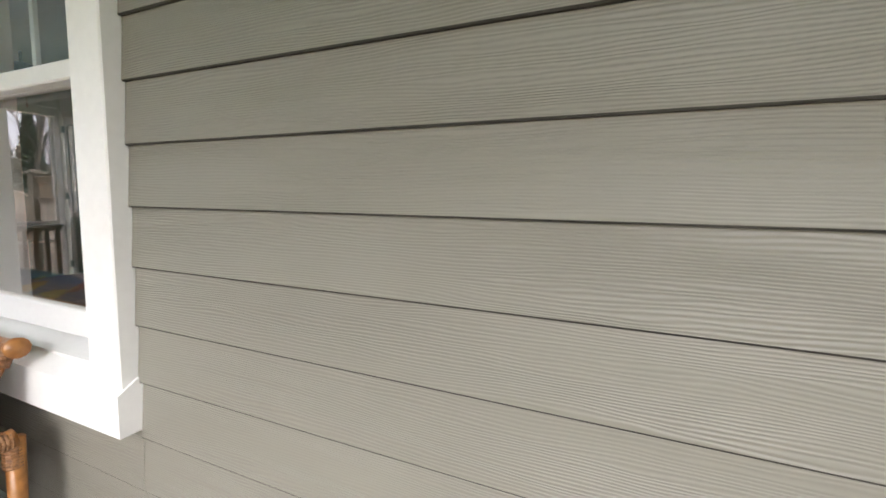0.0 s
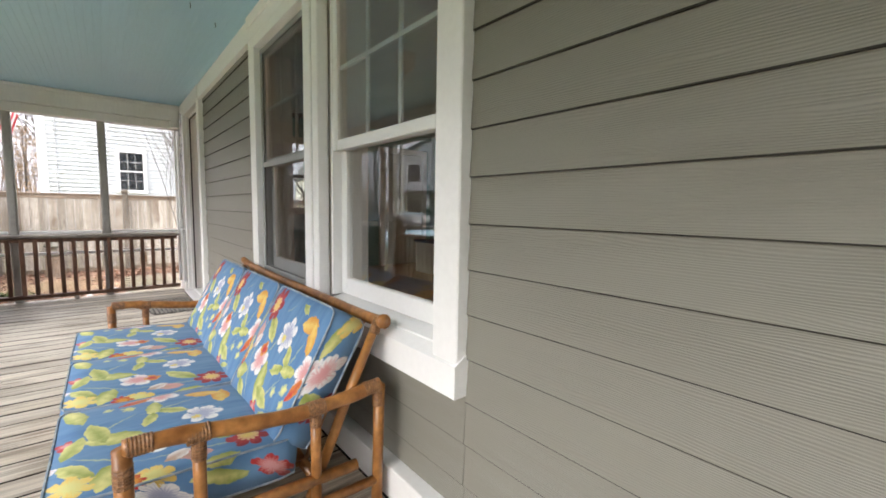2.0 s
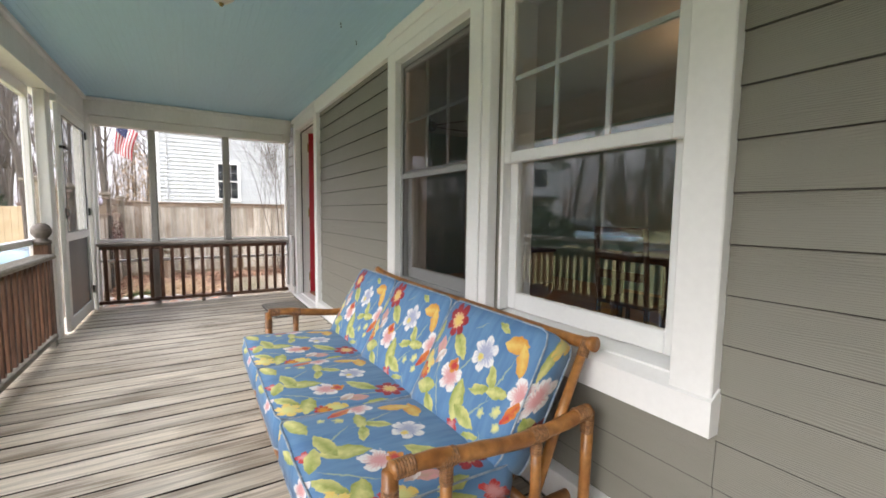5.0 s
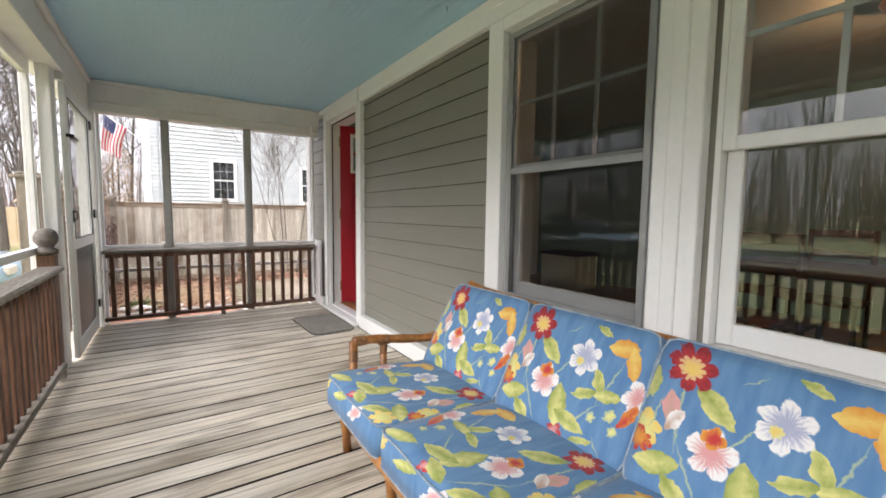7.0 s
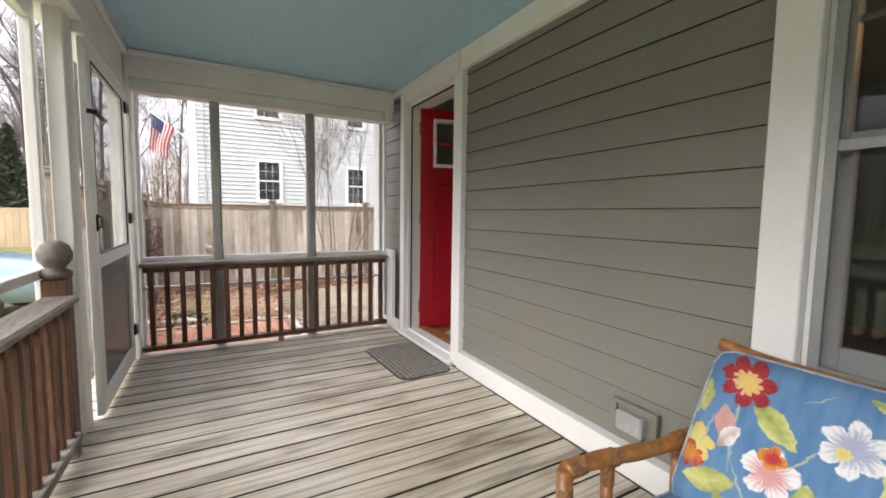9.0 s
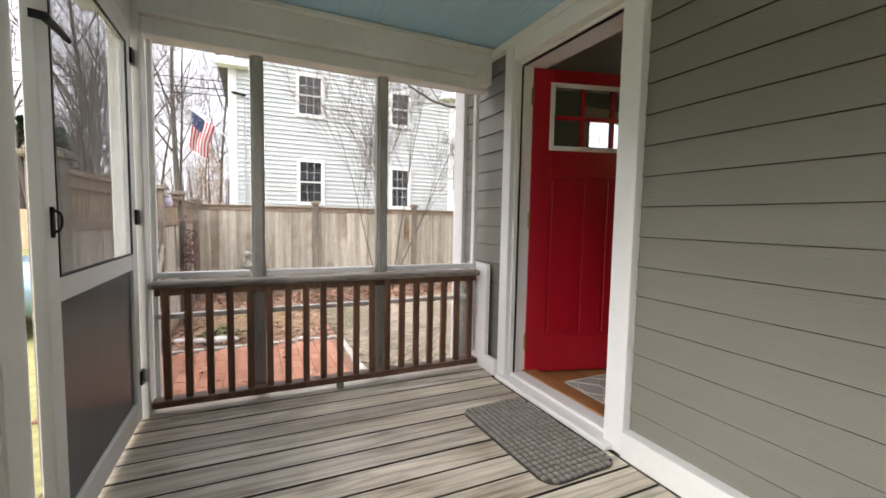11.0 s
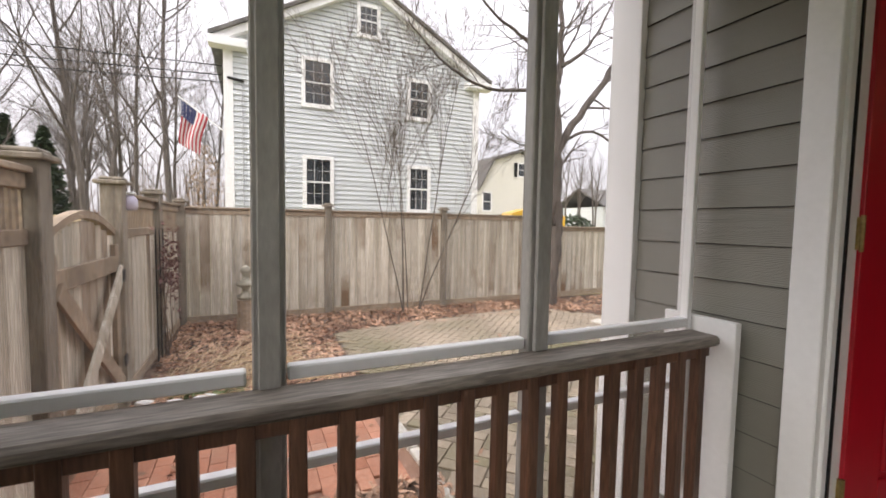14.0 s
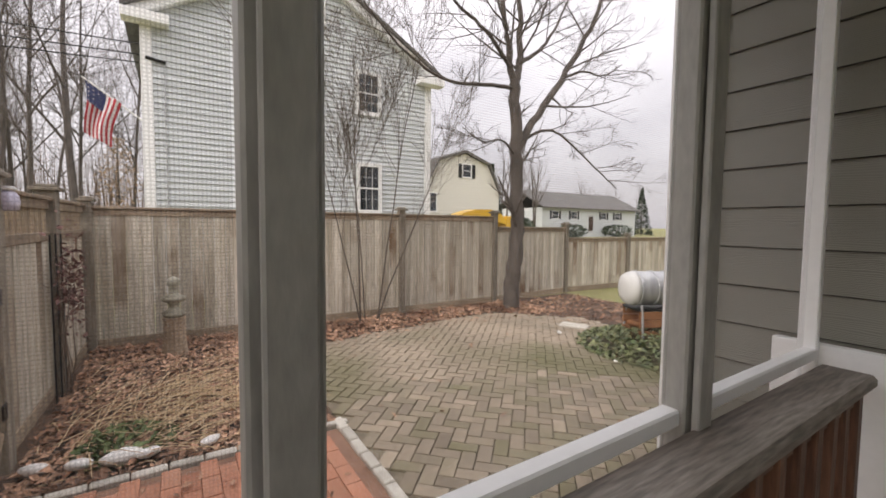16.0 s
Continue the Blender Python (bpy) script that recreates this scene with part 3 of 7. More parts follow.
def add_box(bm, x0, x1, y0, y1, z0, z1, bevel=0.0):
    b = bmesh.new() if bevel else bm
    v = [b.verts.new((x, y, z)) for z in (z0, z1) for y in (y0, y1) for x in (x0, x1)]
    for f in ((0, 2, 3, 1), (4, 5, 7, 6), (0, 1, 5, 4), (2, 6, 7, 3), (0, 4, 6, 2), (1, 3, 7, 5)):
        b.faces.new([v[i] for i in f])
    if bevel:
        bmesh.ops.bevel(b, geom=b.edges[:], offset=bevel, segments=1, affect="EDGES")
        me = bpy.data.meshes.new("tmp")
        b.to_mesh(me)
        b.free()
        bm.from_mesh(me)
        bpy.data.meshes.remove(me)
    return bm


def box(x0, x1, y0, y1, z0, z1, bevel=0.0):
    return add_box(bmesh.new(), x0, x1, y0, y1, z0, z1, bevel)


def smooth_path(pts, steps=6):
    pts = [Vector(p) for p in pts]
    out = []
    for i in range(len(pts) - 1):
        a, b, c, d = pts[max(i - 1, 0)], pts[i], pts[i + 1], pts[min(i + 2, len(pts) - 1)]
        for k in range(steps):
            t = k / steps
            out.append(0.5 * ((2 * b) + (c - a) * t + (2 * a - 5 * b + 4 * c - d) * t * t + (3 * b - a - 3 * c + d) * t ** 3))
    out.append(pts[-1])
    return out


def add_tube(bm, pts, radii, seg=10, closed_ends=True):
    """A round bar along pts; radii: one number or one for each point."""
    pts = [Vector(p) for p in pts]
    if isinstance(radii, (int, float)):
        radii = [radii] * len(pts)
    rings = []
    up = Vector((0, 0, 1))
    for i, p in enumerate(pts):
        d = (pts[min(i + 1, len(pts) - 1)] - pts[max(i - 1, 0)])
        if d.length < 1e-9:
            d = Vector((0, 0, 1))
        d.normalize()
        s = d.cross(up if abs(d.z) < 0.95 else Vector((1, 0, 0))).normalized()
        u = s.cross(d)
        rings.append([bm.verts.new(p + radii[i] * (math.cos(a) * s + math.sin(a) * u)) for a in (2 * math.pi * k / seg for k in range(seg))])
    for a, b in zip(rings, rings[1:]):
        for k in range(seg):
            bm.faces.new((a[k], a[(k + 1) % seg], b[(k + 1) % seg], b[k]))
    if closed_ends:
        bm.faces.new(rings[0][::-1])
        bm.faces.new(rings[-1])
    return bm


def tube(pts, radii, seg=10):
    return add_tube(bmesh.new(), pts, radii, seg)


def lathe(profile, seg=20, at=(0, 0, 0)):
    bm = bmesh.new()
    rings = [[bm.verts.new((at[0] + r * math.cos(2 * math.pi * k / seg), at[1] + r * math.sin(2 * math.pi * k / seg), at[2] + z)) for k in range(seg)] for r, z in profile]
    for a, b in zip(rings, rings[1:]):
        for k in range(seg):
            bm.faces.new((a[k], a[(k + 1) % seg], b[(k + 1) % seg], b[k]))
    bm.faces.new(rings[0][::-1])
    bm.faces.new(rings[-1])
    return bm


def prism(outline, axis, a, b):
    """An outline of (u, v) pairs drawn out along an axis from a to b. axis x: (y, z); y: (x, z); z: (x, y)."""
    bm = bmesh.new()
    put = {"x": lambda w, u, v: (w, u, v), "y": lambda w, u, v: (u, w, v), "z": lambda w, u, v: (u, v, w)}[axis]
    r0 = [bm.verts.new(put(a, u, v)) for u, v in outline]
    r1 = [bm.verts.new(put(b, u, v)) for u, v in outline]
    n = len(outline)
    for k in range(n):
        bm.faces.new((r0[k], r0[(k + 1) % n], r1[(k + 1) % n], r1[k]))
    bm.faces.new(r0[::-1])
    bm.faces.new(r1)
    bmesh.ops.recalc_face_normals(bm, faces=bm.faces[:])
    return bm


_shared = {}


def shared_box(sx, sy, sz, bevel, material):
    """One box mesh, centred, kept for all alike pieces of this size and material."""
    key = (round(sx, 4), round(sy, 4), round(sz, 4), bevel, material.name)
    if key not in _shared:
        me = bpy.data.meshes.new("piece")
        b = box(-sx / 2, sx / 2, -sy / 2, sy / 2, -sz / 2, sz / 2, bevel)
        b.to_mesh(me)
        b.free()
        me.materials.append(material)
        _shared[key] = me
    return _shared[key]


def piece(name, sx, sy, sz, at, parent, material, bevel=0.003, rot=(0, 0, 0), label=""):
    return link(name, shared_box(sx, sy, sz, bevel, material), None, parent, label, pose(*at, *rot))


# ---- large structure ----
WALL, CASE = 0.600, 0.565          # face of the lap boards, face of the casings
X_END, X_BACK = -6.36, 2.6         # the porch's two ends
Y_OUT = -1.56                      # its street side
CEIL = 2.26
GROUND = -0.52
WIN = ((-3.03, -2.20), (-2.00, -1.165))
WIN_Z0, WIN_Z1 = 0.63, 2.055
DOOR_X0, DOOR_X1, DOOR_TOP = -5.965, -5.05, 2.095

# house wall with its openings
b = bmesh.new()
Y0, Y1 = WALL + 0.014, 0.80
add_box(b, -6.80, DOOR_X0, Y0, Y1, GROUND, 3.0)
add_box(b, DOOR_X0, DOOR_X1, Y0, Y1, GROUND, 0.0)
add_box(b, DOOR_X0, DOOR_X1, Y0, Y1, DOOR_TOP, 3.0)
add_box(b, DOOR_X1, WIN[0][0], Y0, Y1, GROUND, 3.0)
add_box(b, WIN[0][0], WIN[1][1], Y0, Y1, GROUND, WIN_Z0 - 0.05)
add_box(b, WIN[0][0], WIN[1][1], Y0, Y1, WIN_Z1, 3.0)
add_box(b, WIN[0][1], WIN[1][0], Y0, Y1, WIN_Z0 - 0.05, WIN_Z1)
add_box(b, WIN[1][1], X_BACK, Y0, Y1, GROUND, 3.0)
wall_house = setting("wall_house", b, SIDING, "sage grey lap-sided house wall beside the porch", "wall")

# deck; a near-black sheet below stands in for the shade in its gaps
floor = setting("floor", box(X_END, X_BACK, Y_OUT - 0.15, WALL + 0.01, -0.22, -0.060), GAP_SHADE, "weathered grey wooden porch deck of cross-laid boards", "floor")

# ceiling with bead grooves that run along the porch
b = bmesh.new()
prof = []
y = Y_OUT - 0.1
while y < WALL:
    prof += [(y, CEIL), (y + 0.034, CEIL), (y + 0.0355, CEIL + 0.0013), (y + 0.038, CEIL), (y + 0.040, CEIL), (y + 0.0415, CEIL + 0.0013)]
    y += 0.043
prof += [(y, CEIL), (y, CEIL + 0.05), (Y_OUT - 0.1, CEIL + 0.05)]
ceiling = setting("ceiling", prism(prof, "x", X_END - 0.1, X_BACK), CEIL_BLUE, "pale blue painted beadboard porch ceiling", "ceiling")
roof = setting("porch_roof", box(X_END - 0.45, X_BACK + 0.3, Y_OUT - 0.45, 0.6, CEIL + 0.24, CEIL + 0.36), ROOF, "grey shingled porch roof slab", "roof")

# wall that closes the porch behind the walker
setting("wall_back", box(X_BACK, X_BACK + 0.15, Y_OUT - 0.1, Y1, -0.03, CEIL), SIDING, "plain sage grey end wall of the porch", "wall")

# frieze, skirt and corner boards of the house wall
trim = tagged(new("trim"), "white painted frieze, skirt and corner boards", "trim", kind="structure")
part("frieze_board", box(-5.03, X_BACK, CASE + 0.003, WALL + 0.013, 2.120, CEIL - 0.002, 0.002), TRIM, trim)
part("frieze_board", box(-6.40, -5.034, CASE - 0.004, WALL + 0.013, 2.205, CEIL - 0.002, 0.002), TRIM, trim)
part("frieze_cap", box(-3.148, -1.05, CASE - 0.012, CASE + 0.001, 2.19, CEIL - 0.002, 0.003), TRIM, trim)
part("skirt_board", box(-4.985, X_BACK, 0.548, WALL + 0.013, 0.004, 0.125, 0.003), TRIM, trim)
part("corner_board", box(-6.815, -6.665, 0.572, WALL + 0.013, GROUND, 2.9, 0.003), TRIM, trim)
part("corner_board", box(-6.83, -6.802, 0.574, 0.76, GROUND, 2.9, 0.003), TRIM, trim)
# white board that takes the rail's end, with its narrow upright slot
b = bmesh.new()
add_box(b, -6.46, -6.06, 0.535, 0.563, 0.002, 0.11, 0.002)
add_box(b, -6.46, -6.188, 0.533, 0.565, 0.108, 0.764, 0.003)
part("rail_end_board", b, TRIM, trim)

# door casing
part("door_casing", box(-5.10, -4.987, CASE - 0.002, WALL + 0.012, 0.004, 2.116, 0.003), TRIM, trim)
part("door_casing", box(-6.055, -5.965, CASE - 0.01, WALL + 0.012, 0.004, 2.2, 0.004), TRIM, trim)
part("door_casing", box(-5.962, -5.034, CASE - 0.006, WALL + 0.012, 2.098, 2.203, 0.003), TRIM, trim)
b = bmesh.new()
add_box(b, -5.985, -5.962, WALL + 0.012, 0.80, 0.05, 2.10, 0.002)
add_box(b, -5.058, -5.040, WALL + 0.012, 0.80, 0.05, 2.10, 0.002)
add_box(b, -5.962, -5.103, WALL + 0.012, 0.80, 2.078, 2.10, 0.002)
add_box(b, -5.975, -5.955, WALL - 0.01, 0.66, 0.05, 2.08, 0.003)
part("door_jamb", b, TRIM, trim)
b = bmesh.new()
add_box(b, -5.957, -5.950, WALL + 0.02, WALL + 0.032, 0.05, 2.07)
add_box(b, -5.94, -5.12, WALL + 0.02, WALL + 0.032, 2.066, 2.076)
part("weather_strip", b, BLACK, trim)
# threshold
b = bmesh.new()
add_box(b, -6.02, -5.04, 0.515, 0.70, 0.002, 0.034, 0.006)
add_box(b, -5.962, -5.103, 0.60, 0.70, 0.032, 0.052, 0.006)
threshold = setting("threshold", b, TRIM, "white painted door sill and threshold", "threshold")
setting("inner_sill", box(-5.962, -5.103, 0.70, 0.80, 0.02, 0.056, 0.004), OAK, "honey oak inner door sill", "sill")

# window casings and deep sill
part("window_casing", box(-1.165, -1.05, CASE, WALL + 0.012, 0.60, 2.116, 0.004), TRIM, trim)
part("window_casing", box(-3.148, -3.03, CASE, WALL + 0.012, 0.60, 2.116, 0.004), TRIM, trim)
part("window_casing", box(-3.03, -1.165, CASE, WALL + 0.012, 2.05, 2.116, 0.003), TRIM, trim)
b = box(-2.185, -2.018, CASE - 0.008, WALL + 0.012, 0.60, 2.05, 0.004)
add_box(b, -2.128, -2.074, CASE - 0.020, CASE - 0.006, 0.60, 2.05, 0.004)
part("window_mullion", b, TRIM, trim)
part("window_apron", prism([(0.556, 0.502), (0.612, 0.502), (0.612, 0.628), (0.600, 0.628), (0.556, 0.600)], "x", -3.16, -1.045), TRIM, trim)
b = prism([(0.598, 0.600), (0.80, 0.600), (0.80, 0.668), (0.66, 0.646), (0.598, 0.634)], "x", -3.03, -1.166)
part("window_stool", b, TRIM, trim)
b = bmesh.new()
for x0, x1 in WIN:
    add_box(b, x0 - 0.002, x0 + 0.018, WALL + 0.013, 0.80, WIN_Z0 + 0.02, WIN_Z1, 0.002)
    add_box(b, x1 - 0.018, x1 + 0.002, WALL + 0.013, 0.80, WIN_Z0 + 0.02, WIN_Z1, 0.002)
    add_box(b, x0, x1, WALL + 0.013, 0.80, WIN_Z1 - 0.02, WIN_Z1 + 0.002, 0.002)
part("window_jamb", b, TRIM, trim)


def sash(x0, x1, y, z0, z1, stile, top, bottom, parent, grid):
    """One sliding sash: frame, pane and, where it has them, glazing bars."""
    s = part("sash", box(x0, x0 + stile, y, y + 0.036, z0, z1, 0.004), SASH, parent)
    b = bmesh.new()
    add_box(b, x1 - stile, x1, y, y + 0.036, z0, z1, 0.004)
    add_box(b, x0 + stile, x1 - stile, y + 0.001, y + 0.035, z0, z0 + bottom, 0.004)
    add_box(b, x0 + stile, x1 - stile, y + 0.001, y + 0.035, z1 - top, z1, 0.004)
    part("sash_rail", b, SASH, s)
    pane = part("pane", box(x0 + stile - 0.004, x1 - stile + 0.004, y + 0.016, y + 0.020, z0 + bottom - 0.004, z1 - top + 0.004), GLASS, s)
    pane.visible_shadow = False
    if grid:
        b = bmesh.new()
        gx0, gx1, gz0, gz1 = x0 + stile, x1 - stile, z0 + bottom, z1 - top
        for k in (1, 2):
            gx = gx0 + (gx1 - gx0) * k / 3
            add_box(b, gx - 0.009, gx + 0.009, y + 0.022, y + 0.032, gz0, gz1)
        gz = (gz0 + gz1) / 2
        add_box(b, gx0, gx1, y + 0.021, y + 0.033, gz - 0.009, gz + 0.009)
        part("glazing_bar", b, SASH, s)
    return s


def window(name, x0, x1, screened):
    w = tagged(new(name), "white double-hung window, " + ("behind a grey insect screen" if screened else "lower sash clear, six-light upper sash"), "window", kind="structure")
    x0, x1 = x0 + 0.018, x1 - 0.018
    mid = 1.325
    sash(x0, x1, 0.615, mid - 0.014, WIN_Z1 - 0.02, 0.042, 0.05, 0.046, w, True)
    sash(x0 + 0.002, x1 - 0.002, 0.654, WIN_Z0 + 0.026, mid + 0.030, 0.05, 0.04, 0.075, w, False)
    if screened:
        b = bmesh.new()
        y0, y1 = 0.598, 0.612
        add_box(b, x0, x0 + 0.028, y0, y1, WIN_Z0 + 0.012, WIN_Z1 - 0.02, 0.002)
        add_box(b, x1 - 0.028, x1, y0, y1, WIN_Z0 + 0.012, WIN_Z1 - 0.02, 0.002)
        for za, zb in ((WIN_Z0 + 0.012, WIN_Z0 + 0.045), (mid - 0.02, mid + 0.012), (WIN_Z1 - 0.05, WIN_Z1 - 0.02)):
            add_box(b, x0 + 0.028, x1 - 0.028, y0 + 0.001, y1 - 0.001, za, zb, 0.002)
        part("screen_frame", b, GREY_FRAME, w)
        b = bmesh.new()
        add_box(b, x0 + 0.02, x1 - 0.02, 0.6045, 0.6055, WIN_Z0 + 0.03, WIN_Z1 - 0.03)
        net = part("screen_mesh", b, INSECT_DARK, w)
    return w


window("window_1", *WIN[0], True)
window("window_2", *WIN[1], False)

# beams, street-side posts and screens
beam = tagged(new("beam"), "white painted porch beam with a small crown strip", "beam", kind="structure")
part("end_beam", box(X_END - 0.08, -6.235, Y_OUT, CASE - 0.003, 2.075, CEIL - 0.002, 0.004), OLD_TRIM, beam)
part("end_crown", box(-6.234, -6.205, -1.47, CASE - 0.014, 2.222, CEIL - 0.003, 0.006), OLD_TRIM, beam)
part("end_head", box(-6.40, -6.275, -1.5, CASE - 0.003, 1.985, 2.073, 0.004), OLD_TRIM, beam)
part("side_beam", box(-6.235, X_BACK, Y_OUT - 0.14, -1.50, 2.03, CEIL - 0.002, 0.004), OLD_TRIM, beam)
part("side_crown", box(-6.205, X_BACK, -1.499, -1.468, 2.215, CEIL - 0.003, 0.006), OLD_TRIM, beam)
part("beam_bracket", box(-6.42, -6.18, 0.46, 0.53, 2.0, 2.08, 0.004), OLD_TRIM, beam)


def porch_post(x0, x1, y0, y1, z0, z1, mat=OLD_TRIM):
    p = thing("porch_post", "white painted square porch post with worn paint", "post", at=((x0 + x1) / 2, (y0 + y1) / 2, z0), group="porch posts", kind="structure")
    hx, hy = (x1 - x0) / 2, (y1 - y0) / 2
    part("shaft", box(-hx, hx, -hy, hy, 0.0, z1 - z0, 0.006), mat, p)
    return p


porch_post(-5.19, -5.05, -1.62, -1.545, 0.0, 2.032)
porch_post(-6.34, -6.215, -1.60, -1.47, 0.0, 2.074)
porch_post(-1.58, -1.37, -1.615, -1.545, 0.0, 2.032)
porch_post(1.9, 2.1, -1.615, -1.545, 0.0, 2.032)

# screened end bay
end_screen = tagged(new("end_screen"), "grey-white framed insect screens across the porch end", "screen", kind="structure")
for y0, y1 in ((-0.976, -0.904), (-0.228, -0.154)):
    part("screen_post", box(-6.385, -6.338, y0, y1, -0.03, 1.988, 0.004), SCREEN_FRAME, end_screen)
    part("screen_batten", box(-6.333, -6.318, y0 + 0.012, y1 - 0.012, 0.0, 1.985, 0.003), SCREEN_FRAME, end_screen)
for y0, y1 in ((-1.47, -0.989), (-0.901, -0.235), (-0.147, 0.505)):
    part("screen_rail", box(-6.378, -6.342, y0, y1, 0.722, 0.755, 0.004), TRIM, end_screen)
    part("screen_rail", box(-6.378, -6.345, y0, y1, 0.495, 0.523, 0.004), TRIM, end_screen)
    part("screen_mesh", box(-6.3755, -6.3745, y0 - 0.01, y1 + 0.01, 0.0, 1.99), INSECT, end_screen)
part("screen_stile", box(-6.39, -6.345, 0.506, 0.530, 0.10, 1.988, 0.003), TRIM, end_screen)
part("screen_stile", box(-6.39, -6.345, -1.472, -1.445, 0.0, 1.988, 0.003), TRIM, end_screen)

# street-side screens above the rail
side_screen = tagged(new("side_screen"), "white framed insect screens along the porch's street side", "screen", kind="structure")
for x0, x1 in ((-5.048, -1.582), (-1.368, 1.898)):
    mid = (x0 + x1) / 2
    part("screen_rail", box(x0, x1, -1.685, -1.640, 0.80, 0.845, 0.004), TRIM, side_screen)
    part("screen_rail", box(x0, x1, -1.685, -1.640, 1.945, 2.032, 0.004), TRIM, side_screen)
    part("screen_stile", box(x0, x0 + 0.05, -1.685, -1.640, 0.0, 1.945, 0.004), OLD_TRIM, side_screen)
    part("screen_stile", box(x1 - 0.05, x1, -1.685, -1.640, 0.0, 1.945, 0.004), OLD_TRIM, side_screen)
    part("screen_stile", box(mid - 0.03, mid + 0.03, -1.685, -1.640, 0.0, 1.945, 0.004), OLD_TRIM, side_screen)
    part("screen_mesh", box(x0, x1, -1.6655, -1.6645, 0.0, 1.99), INSECT, side_screen)
part("door_head", box(-6.215, -5.19, -1.60, -1.50, 1.975, 2.03, 0.004), OLD_TRIM, side_screen)

# room behind the wall
room = tagged(new("room"), "dim teal-painted room with white ceiling behind the house wall", "room", kind="structure")
part("room_wall", box(-6.78, 2.6, 4.8, 4.95, -0.1, 2.448), TEAL, room)
side_window = tagged(new("window_3"), "white side window of the dim room", "window", kind="structure")
b = bmesh.new()
for y in (1.80, 2.50):
    add_box(b, -6.79, -6.68, y, y + 0.1, 0.95, 2.15, 0.003)
for z in (0.95, 1.52, 2.05):
    add_box(b, -6.78, -6.69, 1.90, 2.50, z, z + (0.1 if z != 1.52 else 0.05), 0.003)
part("window_frame", b, TRIM, side_window)
part("pane", box(-6.745, -6.741, 1.86, 2.54, 1.0, 2.1), GLASS, side_window).visible_shadow = False
b = bmesh.new()
add_box(b, -6.78, -6.70, 0.802, 1.85, -0.1, 2.448)
add_box(b, -6.78, -6.70, 2.55, 4.8, -0.1, 2.448)
add_box(b, -6.78, -6.70, 1.85, 2.55, -0.1, 1.0)
add_box(b, -6.78, -6.70, 1.85, 2.55, 2.1, 2.448)
part("room_wall", b, TEAL, room)
part("room_wall", box(2.6, 2.75, 0.80, 4.95, -0.1, 2.6), ROOM_WHITE, room)
setting("room_ceiling", box(-6.78, 2.75, 0.802, 4.95, 2.45, 2.6), ROOM_WHITE, "white room ceiling", "ceiling")
setting("room_floor", box(-6.70, 2.6, 0.802, 4.798, -0.1, 0.028), OAK, "honey oak strip floor inside", "floor")
setting("house_roof", prism([(0.1, 2.95), (3.2, 4.6), (6.2, 2.95), (6.2, 3.1), (3.2, 4.8), (0.1, 3.1)], "x", -7.2, 3.0), ROOF, "grey shingled house roof", "roof")
b = bmesh.new()
add_box(b, -6.80, -6.785, 0.80, 1.85, GROUND, 2.95)
add_box(b, -6.80, -6.785, 2.55, 4.95, GROUND, 2.95)
add_box(b, -6.80, -6.785, 1.85, 2.55, GROUND, 1.0)
add_box(b, -6.80, -6.785, 1.85, 2.55, 2.1, 2.95)
setting("wall_side", b, SIDING, "sage grey side wall of the house", "wall")

# door leaf, swung inward
DOOR_ANGLE = 74.0
door = tagged(new("door_1"), "open crimson front door with six small panes and two tall panels", "door", kind="structure")
door.matrix_world = pose(-5.950, 0.715, 0.043, 0, 0, DOOR_ANGLE)
DW, DH, DT = 0.892, 2.032, 0.044
LX0, LX1, LZ0, LZ1 = 0.135, DW - 0.105, 1.525, 1.925
b = bmesh.new()
add_box(b, 0, LX0, 0, DT, 0, DH, 0.002)
add_box(b, LX1, DW, 0, DT, 0, DH, 0.002)
add_box(b, LX0, LX1, 0, DT, LZ1, DH, 0.002)
P0, P1 = 0.25, 1.33
add_box(b, LX0, LX1, 0, DT, 0, P0, 0.002)
add_box(b, LX0, LX1, 0, DT, P1, LZ0, 0.002)
mx = (LX0 + LX1) / 2
add_box(b, mx - 0.075, mx + 0.075, 0, DT, P0, P1, 0.002)
leaf = part("leaf", b, RED, door)
for x0, x1 in ((LX0, mx - 0.075), (mx + 0.075, LX1)):
    b = box(x0 + 0.001, x1 - 0.001, 0.010, DT - 0.010, P0 + 0.001, P1 - 0.001)
    add_box(b, x0 + 0.02, x1 - 0.02, 0.004, DT - 0.004, P0 + 0.02, P1 - 0.02, 0.004)
    part("panel", b, RED, door)
b = bmesh.new()
for y0, y1 in ((-0.010, 0.002), (DT - 0.002, DT + 0.010)):
    add_box(b, LX0 - 0.02, LX0 + 0.012, y0, y1, LZ0 - 0.02, LZ1 + 0.02, 0.003)
    add_box(b, LX1 - 0.012, LX1 + 0.02, y0, y1, LZ0 - 0.02, LZ1 + 0.02, 0.003)
    add_box(b, LX0 + 0.012, LX1 - 0.012, y0, y1, LZ1 - 0.012, LZ1 + 0.02, 0.003)
    add_box(b, LX0 + 0.012, LX1 - 0.012, y0, y1, LZ0 - 0.02, LZ0 + 0.012, 0.003)
part("light_frame", b, TRIM, door, "white frame round the door's panes")
for i in range(3):
    for j in range(2):
        gx, gz = (LX1 - LX0) / 3, (LZ1 - LZ0) / 2
        pn = part("pane", box(LX0 + i * gx, LX0 + (i + 1) * gx, 0.020, 0.024, LZ0 + j * gz, LZ0 + (j + 1) * gz), GLASS, door)
        pn.visible_shadow = False
for i in (1, 2):
    gx = LX0 + (LX1 - LX0) * i / 3
    part("glazing_bar", box(gx - 0.014, gx + 0.014, 0.008, DT - 0.008, LZ0, LZ1, 0.002), RED, door)
